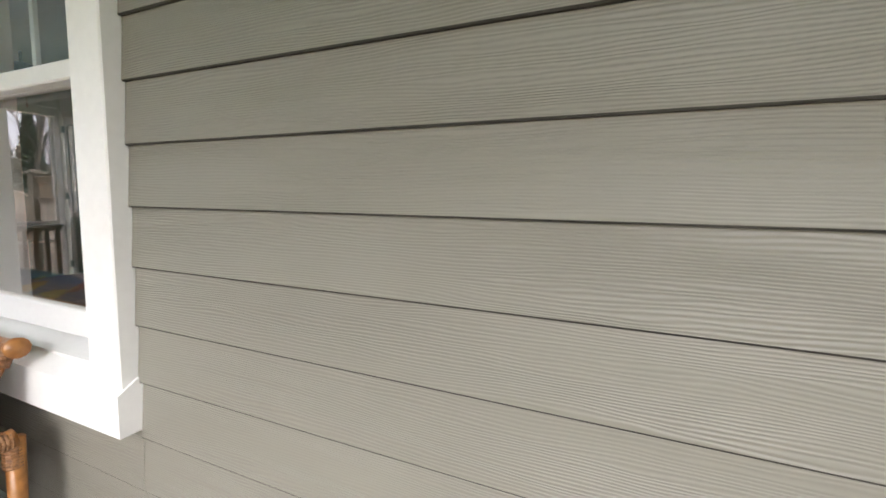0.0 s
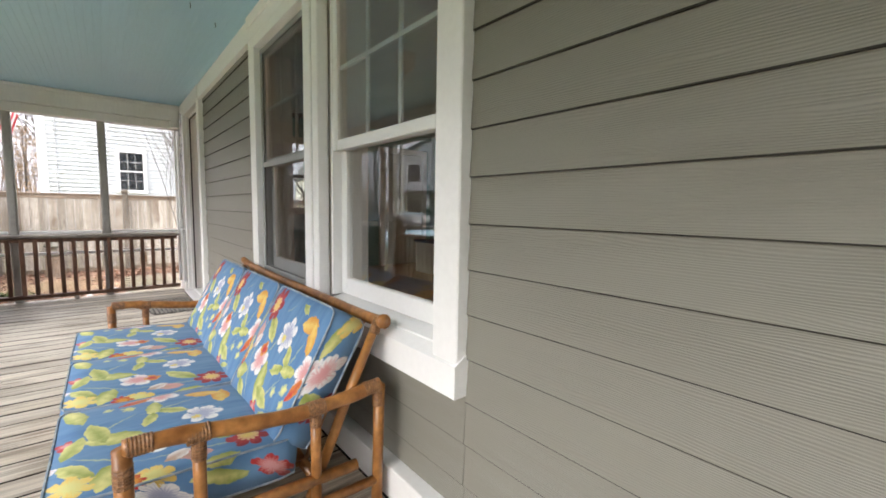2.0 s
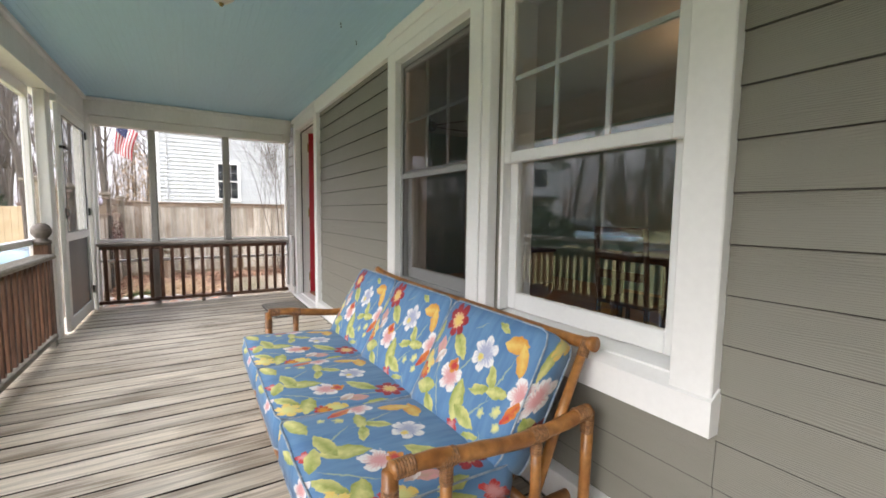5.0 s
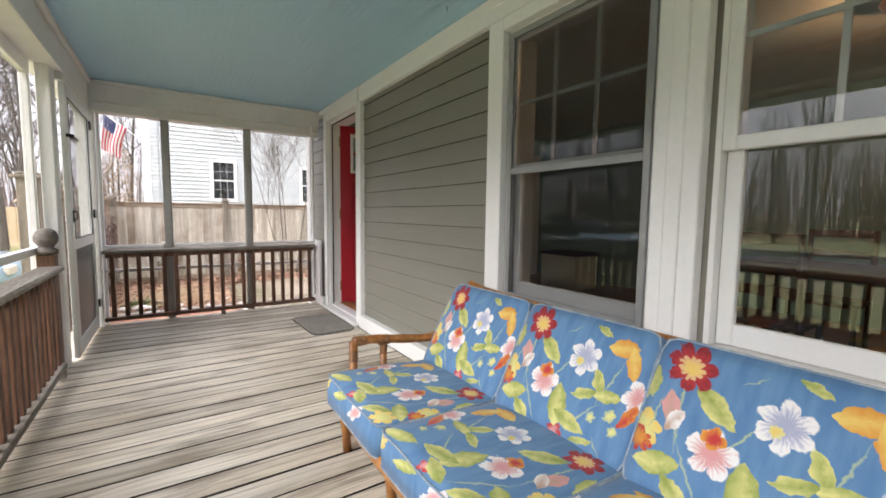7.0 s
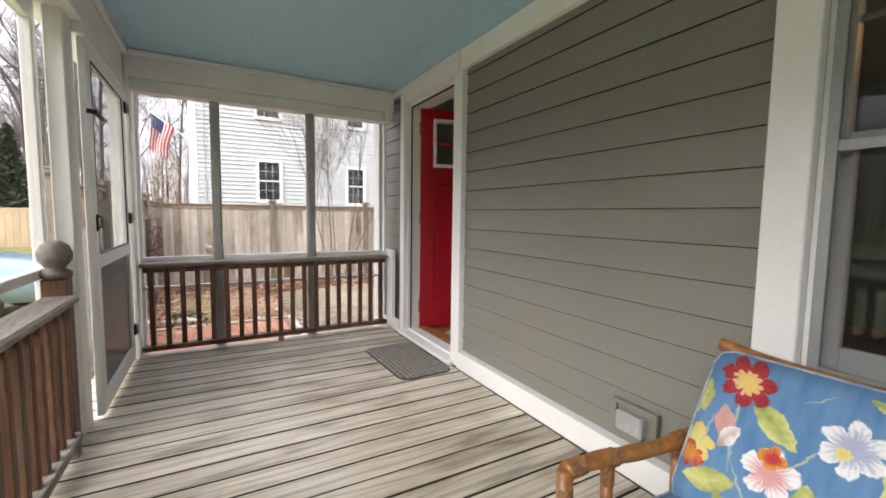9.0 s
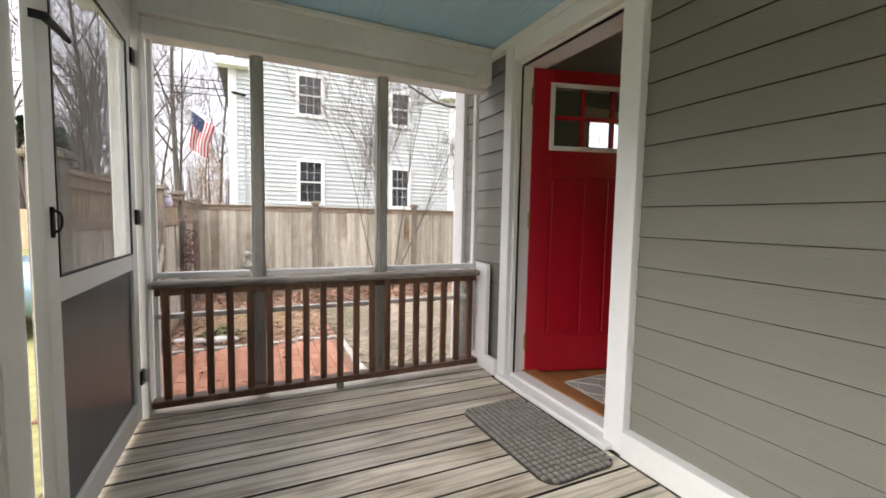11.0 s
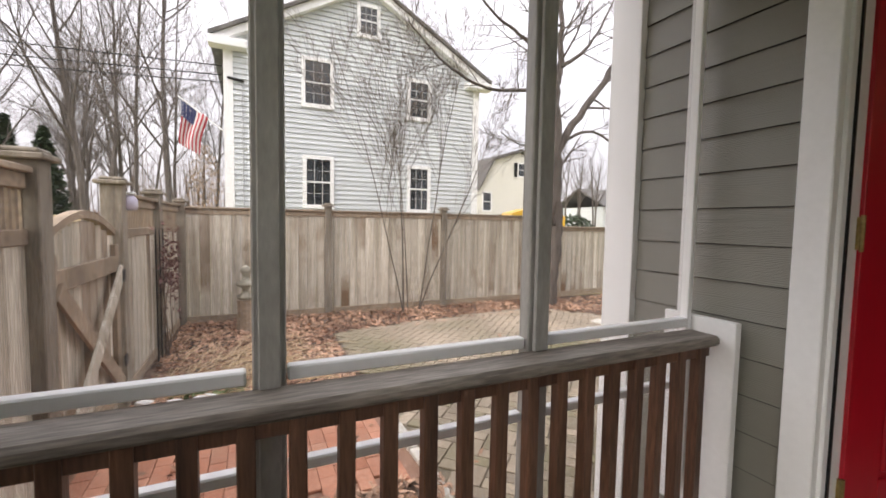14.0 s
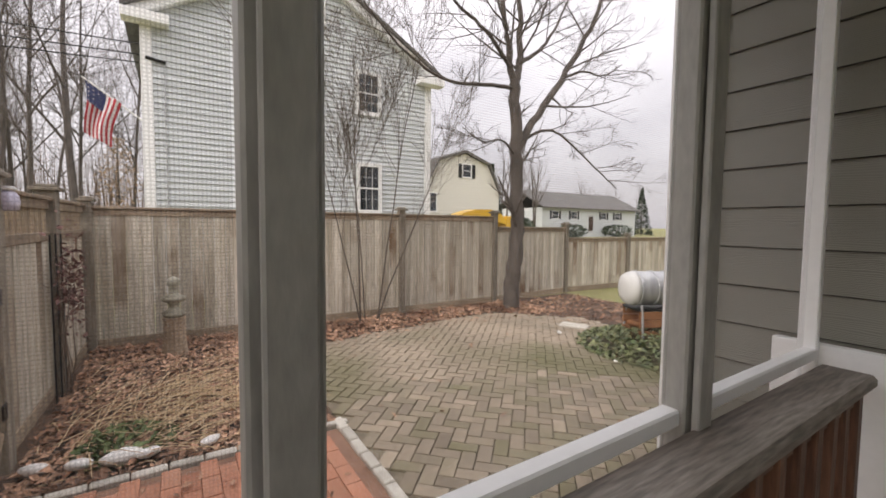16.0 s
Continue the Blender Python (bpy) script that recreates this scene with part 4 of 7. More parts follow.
part("glazing_bar", box(LX0, LX1, 0.009, DT - 0.009, (LZ0 + LZ1) / 2 - 0.014, (LZ0 + LZ1) / 2 + 0.014, 0.002), RED, door)
for z in (0.16, 0.99, 1.80):
    h = part("hinge", box(-0.012, 0.002, -0.004, 0.040, z, z + 0.10, 0.001), BRASS, door, "tarnished brass butt hinge")
    part("hinge_pin", tube([(-0.008, -0.006, z - 0.006), (-0.008, -0.006, z + 0.106)], 0.006, 8), BRASS, h)
b = box(DW - 0.105, DW - 0.045, -0.022, 0.002, 1.08, 1.15, 0.006)
part("deadbolt", b, BLACK, door, "square black deadbolt")
b = box(DW - 0.100, DW - 0.050, -0.016, 0.002, 0.86, 1.02, 0.005)
add_tube(b, smooth_path([(DW - 0.075, -0.012, 0.93), (DW - 0.075, -0.065, 0.92), (DW - 0.075, -0.070, 0.82), (DW - 0.075, -0.045, 0.74), (DW - 0.075, -0.010, 0.715)]), 0.010, 8)
add_box(b, DW - 0.095, DW - 0.055, -0.014, 0.002, 0.69, 0.74, 0.005)
part("door_handle", b, BLACK, door, "black grip handle set")

# ---- porch things ----


def railing_bay(name, label, axis, a, b_, at, z_top, step, cap_mat, extra=()):
    r = thing(name, label, "railing", group="porch railings")
    n = int(round((b_ - a) / step))
    if axis == "y":
        part("cap", box(at - 0.075, at + 0.045, a - 0.07, b_ + 0.07, z_top - 0.036, z_top, 0.010), cap_mat, r)
        part("sub_rail", box(at - 0.02, at + 0.02, a - 0.05, b_ + 0.05, z_top - 0.075, z_top - 0.037, 0.003), BROWN, r)
        part("bottom_rail", box(at - 0.035, at + 0.05, a - 0.07, b_ + 0.06, 0.045, 0.082, 0.006), BROWN, r)
    else:
        part("cap", box(a - 0.05, b_ + 0.05, at - 0.06, at + 0.07, z_top - 0.036, z_top, 0.010), cap_mat, r)
        part("sub_rail", box(a - 0.05, b_ + 0.05, at - 0.02, at + 0.02, z_top - 0.075, z_top - 0.037, 0.003), BROWN, r)
        part("bottom_rail", box(a - 0.05, b_ + 0.05, at - 0.03, at + 0.055, 0.05, 0.09, 0.006), cap_mat, r)
    h = z_top - 0.037 - 0.083
    for k in range(n + 1):
        w = a + (b_ - a) * k / n
        pos = (at + 0.012, w, 0.083 + h / 2) if axis == "y" else (w, at + 0.012, 0.083 + h / 2)
        piece("baluster", 0.036, 0.036, h, pos, r, BROWN, 0.003, (random.uniform(-0.4, 0.4), random.uniform(-0.4, 0.4), 0))
    for e in extra:
        part("block", box(*e, 0.004), cap_mat, r)
    return r


railing_bay("porch_railing", "dark brown stained railing across the porch end", "y", -1.395, 0.434, -6.262, 0.718, 0.1016, CAP, [(-6.28, -6.225, -0.50, -0.46, 0.0, 0.045)])
railing_bay("porch_railing", "brown stained side railing with a worn grey cap", "x", -4.84, -1.64, -1.575, 0.728, 0.098, CAP_X, [(-4.86, -4.80, -1.60, -1.52, 0.0, 0.05), (-3.1, -3.04, -1.60, -1.52, 0.0, 0.05)])
railing_bay("porch_railing", "brown stained side railing with a worn grey cap", "x", -1.30, 1.80, -1.575, 0.728, 0.098, CAP_X)

newel = thing("newel_post", "grey-brown newel post with a rounded ball finial", "newel post", at=(-4.945, -1.595, 0))
part("shaft", box(-0.045, 0.045, -0.045, 0.045, 0.0, 0.80, 0.004), BROWN, newel)
part("finial", lathe([(0.04, 0.80), (0.058, 0.805), (0.058, 0.83), (0.034, 0.845), (0.040, 0.855), (0.060, 0.885), (0.063, 0.915), (0.050, 0.95), (0.025, 0.968), (0.004, 0.972)], 20), FINIAL, newel, "weathered grey ball finial", smooth=True)

# screen door on the street side
sd = tagged(new("door_2"), "white framed screen door with a dark grey lower panel, closed", "door", kind="structure")
XA, XB, YS0, YS1 = -6.195, -5.200, -1.535, -1.500
b = bmesh.new()
add_box(b, XA, XA + 0.085, YS0, YS1, 0.02, 1.965, 0.004)
add_box(b, XB - 0.085, XB, YS0, YS1, 0.02, 1.965, 0.004)
part("stile", b, TRIM, sd)
b = bmesh.new()
for z0, z1 in ((0.02, 0.13), (0.80, 0.875), (1.88, 1.965)):
    add_box(b, XA + 0.085, XB - 0.085, YS0 + 0.002, YS1 - 0.002, z0, z1, 0.004)
part("cross_rail", b, TRIM, sd)
part("screen_mesh", box(XA + 0.08, XB - 0.08, -1.5185, -1.5175, 0.87, 1.89), INSECT_DOOR, sd)
part("lower_panel", box(XA + 0.08, XB - 0.08, -1.521, -1.515, 0.12, 0.81), PANEL_DARK, sd, "dark grey lower screen panel")
b = bmesh.new()
for z0, z1, x0, x1 in ((0.878, 0.886, XA + 0.086, XB - 0.086), (1.872, 1.88, XA + 0.086, XB - 0.086)):
    add_box(b, x0, x1, -1.506, -1.498, z0, z1)
for x0 in (XA + 0.086, XB - 0.094):
    add_box(b, x0, x0 + 0.008, -1.506, -1.498, 0.886, 1.872)
part("screen_bead", b, BLACK, sd, "thin black bead round the mesh")
for z in (0.20, 1.02, 1.80):
    part("hinge", box(XA - 0.02, XA + 0.03, -1.503, -1.488, z, z + 0.075, 0.003), BLACK, sd, "black strap hinge")
b = box(XB - 0.05, XB - 0.034, -1.502, -1.492, 1.0, 1.09, 0.003)
add_tube(b, smooth_path([(XB - 0.042, -1.494, 1.08), (XB - 0.042, -1.478, 1.07), (XB - 0.042, -1.478, 1.03), (XB - 0.042, -1.494, 1.015)]), 0.004, 8)
part("pull_handle", b, BLACK, sd, "small black pull handle")
b = tube([(XB + 0.04, -1.50, 1.60), (XB + 0.03, -1.47, 1.60), (XB - 0.10, -1.46, 1.585)], [0.012, 0.013, 0.008], 8)
part("latch_arm", b, BLACK, sd, "black spring latch arm")


def cushion(w, h, t, r=0.045, puff=0.018):
    """A boxed cushion lying flat: w along x, h along y, softly crowned, with rounded corners."""
    bm = bmesh.new()
    nx, ny = 14, 10
    top, bot = {}, {}
    for i in range(nx + 1):
        for j in range(ny + 1):
            u, v = -1 + 2 * i / nx, -1 + 2 * j / ny
            x, y = u * w / 2, v * h / 2
            cx, cy = max(abs(x) - (w / 2 - r), 0), max(abs(y) - (h / 2 - r), 0)
            d = math.hypot(cx, cy)
            if d > r:
                x -= math.copysign(cx - cx * r / d, x)
                y -= math.copysign(cy - cy * r / d, y)
            e = min(1, (1 - abs(u)) * 5) * min(1, (1 - abs(v)) * 5)
            lift = puff * (1 - u ** 4) * (1 - v ** 4) + 0.006 * noise.noise(Vector((x * 6, y * 6, w)))
            top[i, j] = bm.verts.new((x, y, t / 2 + lift))
            bot[i, j] = bm.verts.new((x, y, -t / 2 - lift * 0.4))
    for i in range(nx):
        for j in range(ny):
            bm.faces.new((top[i, j], top[i + 1, j], top[i + 1, j + 1], top[i, j + 1]))
            bm.faces.new((bot[i, j], bot[i, j + 1], bot[i + 1, j + 1], bot[i + 1, j]))
    rim = [(i, 0) for i in range(nx)] + [(nx, j) for j in range(ny)] + [(i, ny) for i in range(nx, 0, -1)] + [(0, j) for j in range(ny, 0, -1)]
    mids = {k: bm.verts.new(((top[k].co.x) * 1.012, (top[k].co.y) * 1.016, 0)) for k in rim}
    for a, c in zip(rim, rim[1:] + rim[:1]):
        bm.faces.new((top[c], top[a], mids[a], mids[c]))
        bm.faces.new((mids[c], mids[a], bot[a], bot[c]))
    bmesh.ops.recalc_face_normals(bm, faces=bm.faces[:])
    loops = [[top[k].co.copy() for k in rim], [bot[k].co.copy() for k in rim]]
    return bm, loops


def piping(loops):
    bm = bmesh.new()
    for lp in loops:
        add_tube(bm, lp + [lp[0]], 0.0034, 6, False)
    return bm


SX0, SX1 = -3.155, -1.425
sofa = thing("rattan_sofa", "golden rattan three-seat sofa with floral blue cushions against the wall", "sofa", at=((SX0 + SX1) / 2, 0.1, 0))
SO = Vector((-(SX0 + SX1) / 2, -0.1, 0))


def L(*p):
    return Vector(p) + SO


def wrap(p, d, r, n=7, parent=sofa):
    """A bound joint: several turns of split cane round a bar."""
    bm = bmesh.new()
    d = Vector(d).normalized()
    turns = [Vector(p) + d * (k - n) * 0.004 for k in range(2 * n + 1)]
    add_tube(bm, turns, [r * (1.075 if k % 2 else 1.0) for k in range(2 * n + 1)], 12)
    return part("cane_binding", bm, BINDING, parent, "wrapped cane binding", smooth=False)


for x, side in ((SX0 - 0.043, -1), (SX1 + 0.035, 1)):
    arm = [L(x, -0.200, 0.468), L(x, -0.09, 0.464), L(x, 0.05, 0.444), L(x, 0.22, 0.425), L(x, 0.40, 0.432), L(x, 0.51, 0.446)]
    path = smooth_path(arm, 5)
    part("arm_rest", tube(path, [0.0225 + 0.0012 * math.sin(i * 1.3) for i in range(len(path))], 12), RATTAN, sofa, smooth=True)
    part("front_leg", tube([L(x, -0.200, 0.0), L(x, -0.200, 0.2), L(x, -0.200, 0.468)], [0.021, 0.0195, 0.021], 12), RATTAN, sofa, smooth=True)
    part("back_leg", tube([L(x, 0.50, 0.0), L(x, 0.505, 0.2), L(x, 0.51, 0.445)], [0.02, 0.0185, 0.02], 12), RATTAN, sofa, smooth=True)
    part("arm_strut", tube([L(x, -0.04, 0.10), L(x, -0.04, 0.45)], 0.0165, 12), RATTAN, sofa, smooth=True)
    part("arm_strut", tube([L(x, 0.28, 0.10), L(x, 0.28, 0.425)], 0.0165, 12), RATTAN, sofa, smooth=True)
    part("side_stretcher", tube([L(x, -0.200, 0.10), L(x, 0.50, 0.10)], 0.0165, 12), RATTAN, sofa, smooth=True)
    part("side_rail", tube([L(x, -0.30, 0.205), L(x, 0.42, 0.185)], 0.019, 12), RATTAN, sofa, smooth=True)
    part("back_upright", tube([L(x - 0.035 * side, 0.27, 0.10), L(x - 0.035 * side, 0.40, 0.40), L(x - 0.03 * side, 0.525, 0.672)], [0.017, 0.017, 0.015], 12), RATTAN, sofa, smooth=True)
    for p, d, r in ((L(x, -0.200, 0.40), (0, 0, 1), 0.021), (L(x, -0.165, 0.467), (0, 1, 0), 0.0235), (L(x, -0.04, 0.41), (0, 0, 1), 0.018), (L(x, -0.04, 0.453), (0, 1, 0), 0.024), (L(x, 0.28, 0.395), (0, 0, 1), 0.018), (L(x, 0.28, 0.426), (0, 1, 0), 0.024), (L(x, 0.505, 0.40), (0, 0, 1), 0.02), (L(x, 0.475, 0.442), (0, 1, 0), 0.0235), (L(x - 0.03 * side, 0.515, 0.645), (0, 0.4, 0.9), 0.018)):
        wrap(p, d, r)
rail = smooth_path([L(SX0 - 0.06, 0.52, 0.692), L(SX0 + 0.10, 0.53, 0.668), L(-2.6, 0.535, 0.655), L(-2.0, 0.535, 0.655), L(SX1 - 0.10, 0.53, 0.655), L(SX1 + 0.035, 0.53, 0.664)], 5)
part("top_rail", tube(rail, [0.021] * (len(rail) - 2) + [0.025, 0.026], 12), RATTAN, sofa, smooth=True)
part("back_rail", tube([L(SX0, 0.29, 0.17), L(SX1, 0.29, 0.17)], 0.017, 12), RATTAN, sofa, smooth=True)
front = smooth_path([L(SX0 - 0.02, -0.315, 0.222), L(-2.6, -0.335, 0.222), L(-2.0, -0.335, 0.222), L(SX1 + 0.01, -0.315, 0.222)], 5)
part("front_rail", tube(front, 0.022, 12), RATTAN, sofa, smooth=True)
part("under_rail", tube([L(SX0 + 0.03, -0.285, 0.182), L(SX1 - 0.03, -0.285, 0.182)], 0.015, 10), RATTAN, sofa, smooth=True)
for x in (SX0 + 0.07, -2.62, -2.02, SX1 - 0.12):
    part("leg", tube([L(x, -0.275, 0.0), L(x + 0.005, -0.285, 0.10), L(x + 0.01, -0.30, 0.205)], [0.021, 0.018, 0.02], 12), RATTAN, sofa, smooth=True)
for k in range(9):
    x = SX0 + 0.1 + k * (SX1 - SX0 - 0.2) / 8
    part("seat_slat", tube([L(x, -0.31, 0.21), L(x, 0.29, 0.175)], 0.009, 8), RATTAN, sofa)
for k in range(10):
    x = SX0 + 0.1 + k * (SX1 - SX0 - 0.2) / 9
    part("back_slat", tube([L(x, 0.29, 0.17), L(x, 0.53, 0.655)], 0.008, 8), RATTAN, sofa)
CW = (SX1 - SX0 - 0.012) / 3
for k in range(3):
    xc = SX0 + 0.004 + CW * (k + 0.5)
    bm, loops = cushion(CW - 0.004, 0.60, 0.115, 0.04, 0.016)
    m = Matrix.Translation(L(xc, -0.055, 0.280)) @ pose(0, 0, 0, -3.0, 0, random.uniform(-0.5, 0.5))
    s = part("seat_cushion", bm, FLORAL_SEAT, sofa, "blue cotton seat cushion printed with flowers", m=m, smooth=True)
    part("piping", piping(loops), PIPING, s)
    bm, loops = cushion(CW - 0.004, 0.455, 0.12, 0.04, 0.02)
    m = Matrix.Translation(L(xc, 0.322, 0.488)) @ pose(0, 0, 0, 61.0, 0, random.uniform(-0.7, 0.7))
    s = part("back_cushion", bm, FLORAL_BACK, sofa, "blue cotton back cushion printed with large flowers", m=m, smooth=True)
    part("piping", piping(loops), PIPING, s)

# door mat
mat_thing = thing("door_mat", "dark woven door mat with a taupe grid, before the door", "door mat", at=(-5.305, 0.292, 0.003), turn=2)
MW, MH = 0.37, 0.205
out = []
for cx, cy, a0 in ((MW - 0.08, MH - 0.08, 0), (-MW + 0.08, MH - 0.08, 90), (-MW + 0.08, -MH + 0.08, 180), (MW - 0.08, -MH + 0.08, 270)):
    out += [(cx + 0.08 * math.cos(radians(a0 + q)), cy + 0.08 * math.sin(radians(a0 + q))) for q in range(0, 91, 15)]
part("backing", prism(out, "z", 0, 0.006), MAT_RUBBER, mat_thing)
b = bmesh.new()
for i in range(22):
    for j in range(12):
        x, y = -MW + 0.022 + i * 0.0332, -MH + 0.02 + j * 0.0333
        if abs(x) > MW - 0.05 and abs(y) > MH - 0.05:
            continue
        add_box(b, x - 0.012, x + 0.012, y - 0.011, y + 0.011, 0.005, 0.013)
tagged(part("tufting", b, MAT_TUFT, mat_thing, "raised taupe squares of the mat"), kind="stuff")

# outdoor socket on the wall
outlet = thing("outdoor_outlet", "grey weatherproof socket box on a sage mounting block", "outlet", at=(-3.56, WALL - 0.008, 0.24))
b = bmesh.new()
add_box(b, -0.105, 0.105, -0.022, 0.0, 0.055, 0.075, 0.002)
add_box(b, -0.105, 0.105, -0.022, 0.0, -0.075, -0.055, 0.002)
add_box(b, 0.085, 0.105, -0.022, 0.0, -0.055, 0.055, 0.002)
add_box(b, -0.105, -0.085, -0.022, 0.0, -0.055, 0.055, 0.002)
add_box(b, -0.085, 0.085, -0.008, 0.0, -0.055, 0.055)
part("mounting_block", b, SIDING, outlet)
part("cover", box(-0.07, 0.058, -0.05, -0.008, -0.046, 0.040, 0.008), ALU, outlet, "pale grey flip cover")

# porch ceiling light and hooks
lamp = thing("ceiling_light", "small flush porch light with a frosted bowl, unlit", "ceiling light", at=(-2.97, -0.42, CEIL))
part("base", lathe([(0.075, 0.0), (0.078, -0.012), (0.055, -0.03), (0.05, -0.035)], 24), OLD_TRIM, lamp, smooth=True)
part("bowl", lathe([(0.05, -0.03), (0.068, -0.045), (0.072, -0.075), (0.06, -0.105), (0.03, -0.128), (0.008, -0.133)], 24), FROST, lamp, "frosted glass bowl", smooth=True)
part("finial", lathe([(0.008, -0.131), (0.013, -0.138), (0.007, -0.148), (0.001, -0.152)], 12), BRASS, lamp, smooth=True)
for hx, hy in ((-3.15, 0.25), (-3.35, 0.42), (-2.2, 0.1)):
    hook = thing("ceiling_hook", "tiny dark screw hook in the ceiling", "hook", at=(hx, hy, CEIL), group="ceiling hooks")
    part("hook_wire", tube(smooth_path([(0, 0, 0.002), (0, 0, -0.012), (0.008, 0, -0.02), (0.004, 0, -0.03), (-0.006, 0, -0.026)], 4), 0.002, 6), BLACK, hook)

# room things seen through the openings
rug = thing("rug", "pale grey rug with an ivory lattice, inside the door", "rug", at=(-5.40, 1.28, 0.029))
part("pile", box(-0.32, 0.32, -0.42, 0.42, 0, 0.008, 0.003), RUG, rug)
b = bmesh.new()
for i in range(-1, 3):
    for j in range(-2, 3):
        cx, cy = -0.16 + i * 0.21, j * 0.17
        ring = [(max(-0.31, min(0.31, cx + 0.085 * math.cos(q * math.pi / 6) * (1 + 0.25 * math.cos(q * math.pi / 1.5)))), max(-0.41, min(0.41, cy + 0.085 * math.sin(q * math.pi / 6))), 0.009) for q in range(13)]
        add_tube(b, ring, 0.005, 5, False)
part("lattice", b, RUG_LINE, rug, "ivory lattice lines")
fan = thing("ceiling_fan", "dark bronze ceiling fan with a pull chain", "ceiling fan", at=(-5.55, 2.25, 2.45))
part("rod", tube([(0, 0, 0), (0, 0, -0.14)], 0.014, 10), BLACK, fan)
part("motor", lathe([(0.02, -0.10), (0.085, -0.12), (0.10, -0.16), (0.09, -0.21), (0.05, -0.24), (0.02, -0.25)], 20), BLACK, fan, smooth=True)
for k in range(5):
    a = k * 2 * math.pi / 5 + 0.4
    m = pose(0, 0, -0.17, 0, 0, math.degrees(a)) @ pose(0, 0, 0, 10, 0, 0)
    bl = part("blade", box(0.16, 0.58, -0.055, 0.055, -0.004, 0.004, 0.003), DARK_WOOD, fan, m=m)
    part("blade_iron", box(0.07, 0.19, -0.015, 0.015, -0.006, 0.0), BLACK, bl)
part("pull_chain", tube([(0.05, 0, -0.23), (0.05, 0, -0.50)], 0.003, 6), BLACK, fan)
part("chain_knob", lathe([(0.004, -0.50), (0.010, -0.51), (0.010, -0.53), (0.002, -0.54)], 8, (0.05, 0, 0)), BLACK, fan)
globe = thing("room_light", "lit warm glass ceiling light in the room", "ceiling light", at=(-1.96, 2.8, 2.45))
part("plate", lathe([(0.09, 0), (0.09, -0.02), (0.04, -0.03)], 20), BRASS, globe, smooth=True)
part("bowl", lathe([(0.11, -0.025), (0.125, -0.05), (0.10, -0.09), (0.05, -0.11), (0.01, -0.115)], 20), LAMP_ON, globe, "glowing amber bowl", smooth=True)
glow_lamp = new("room_lamp", bpy.data.lights.new("room_lamp", "POINT"))
glow_lamp.data.energy, glow_lamp.data.color, glow_lamp.data.shadow_soft_size = 4.0, (1.0, 0.56, 0.27), 0.018
glow_lamp.location = (-1.93, 2.77, 2.310)
dcase = thing("inner_door", "white panelled inner door in its casing", "door", at=(-6.69, 4.15, 0.03), turn=90)
b = box(-0.42, 0.42, -0.03, 0.0, 0, 2.03, 0.003)
for px in (-0.2, 0.2):
    for z0, z1 in ((0.2, 0.8), (0.95, 1.85)):
        add_box(b, px - 0.14, px + 0.14, -0.042, -0.028, z0, z1, 0.006)
part("leaf", b, ROOM_WHITE, dcase)
b = bmesh.new()
add_box(b, -0.52, -0.425, -0.045, 0.0, 0, 2.13, 0.004)
add_box(b, 0.425, 0.52, -0.045, 0.0, 0, 2.13, 0.004)
add_box(b, -0.425, 0.425, -0.045, 0.0, 2.035, 2.13, 0.004)
part("casing", b, TRIM, dcase)
bench = thing("storage_bench", "low white bench with a blue top in the room", "bench", at=(-5.35, 3.95, 0.03))
part("body", box(-0.32, 0.32, -0.22, 0.22, 0.02, 0.50, 0.006), ROOM_WHITE, bench)
part("top", box(-0.35, 0.35, -0.25, 0.25, 0.50, 0.54, 0.01), FLAG_BLUE, bench, "deep blue bench top")


def dining_chair(at, turn):
    c = thing("dining_chair", "dark wooden slat-back chair in the dim room", "chair", at=at, turn=turn, group="chairs in the room")
    part("seat", box(-0.21, 0.21, -0.2, 0.2, 0.43, 0.46, 0.008), DARK_WOOD, c)
    for x in (-0.19, 0.19):
        part("leg", tube([(x, -0.18, 0), (x, -0.18, 0.43)], 0.018, 8), DARK_WOOD, c)
        part("leg", tube([(x, 0.18, 0), (x, 0.18, 0.46), (x, 0.24, 0.98)], 0.018, 8), DARK_WOOD, c)
    for z in (0.62, 0.76, 0.92):
        part("back_slat", box(-0.18, 0.18, 0.2 + (z - 0.46) * 0.09, 0.22 + (z - 0.46) * 0.09, z, z + 0.06, 0.004), DARK_WOOD, c)
    return c


table = thing("dining_table", "dark wooden dining table in the dim room", "table", at=(-1.9, 2.7, 0.028))
part("tabletop", box(-0.8, 0.8, -0.45, 0.45, 0.71, 0.75, 0.008), DARK_WOOD, table)
for x in (-0.7, 0.7):
    for y in (-0.36, 0.36):
        part("leg", box(x - 0.035, x + 0.035, y - 0.035, y + 0.035, 0, 0.71, 0.004), DARK_WOOD, table)
for x in (-2.3, -1.5):
    dining_chair((x, 2.15, 0.028), 180)
    dining_chair((x, 3.25, 0.028), 0)

# deck boards; the gaps' shade is put into the colour of their grimy sides


def deck_mesh(w, ln, h):
    key = ("deck", round(ln, 3))
    if key not in _shared:
        bm = box(-w / 2, w / 2, -ln / 2, ln / 2, -h / 2, h / 2, 0.0025)
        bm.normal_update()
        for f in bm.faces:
            # all but the top face gets the gap-shade colour
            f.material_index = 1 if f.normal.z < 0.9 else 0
        me = bpy.data.meshes.new("deck_board")
        bm.to_mesh(me)
        bm.free()
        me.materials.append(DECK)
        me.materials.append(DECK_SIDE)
        _shared[key] = me
    return _shared[key]


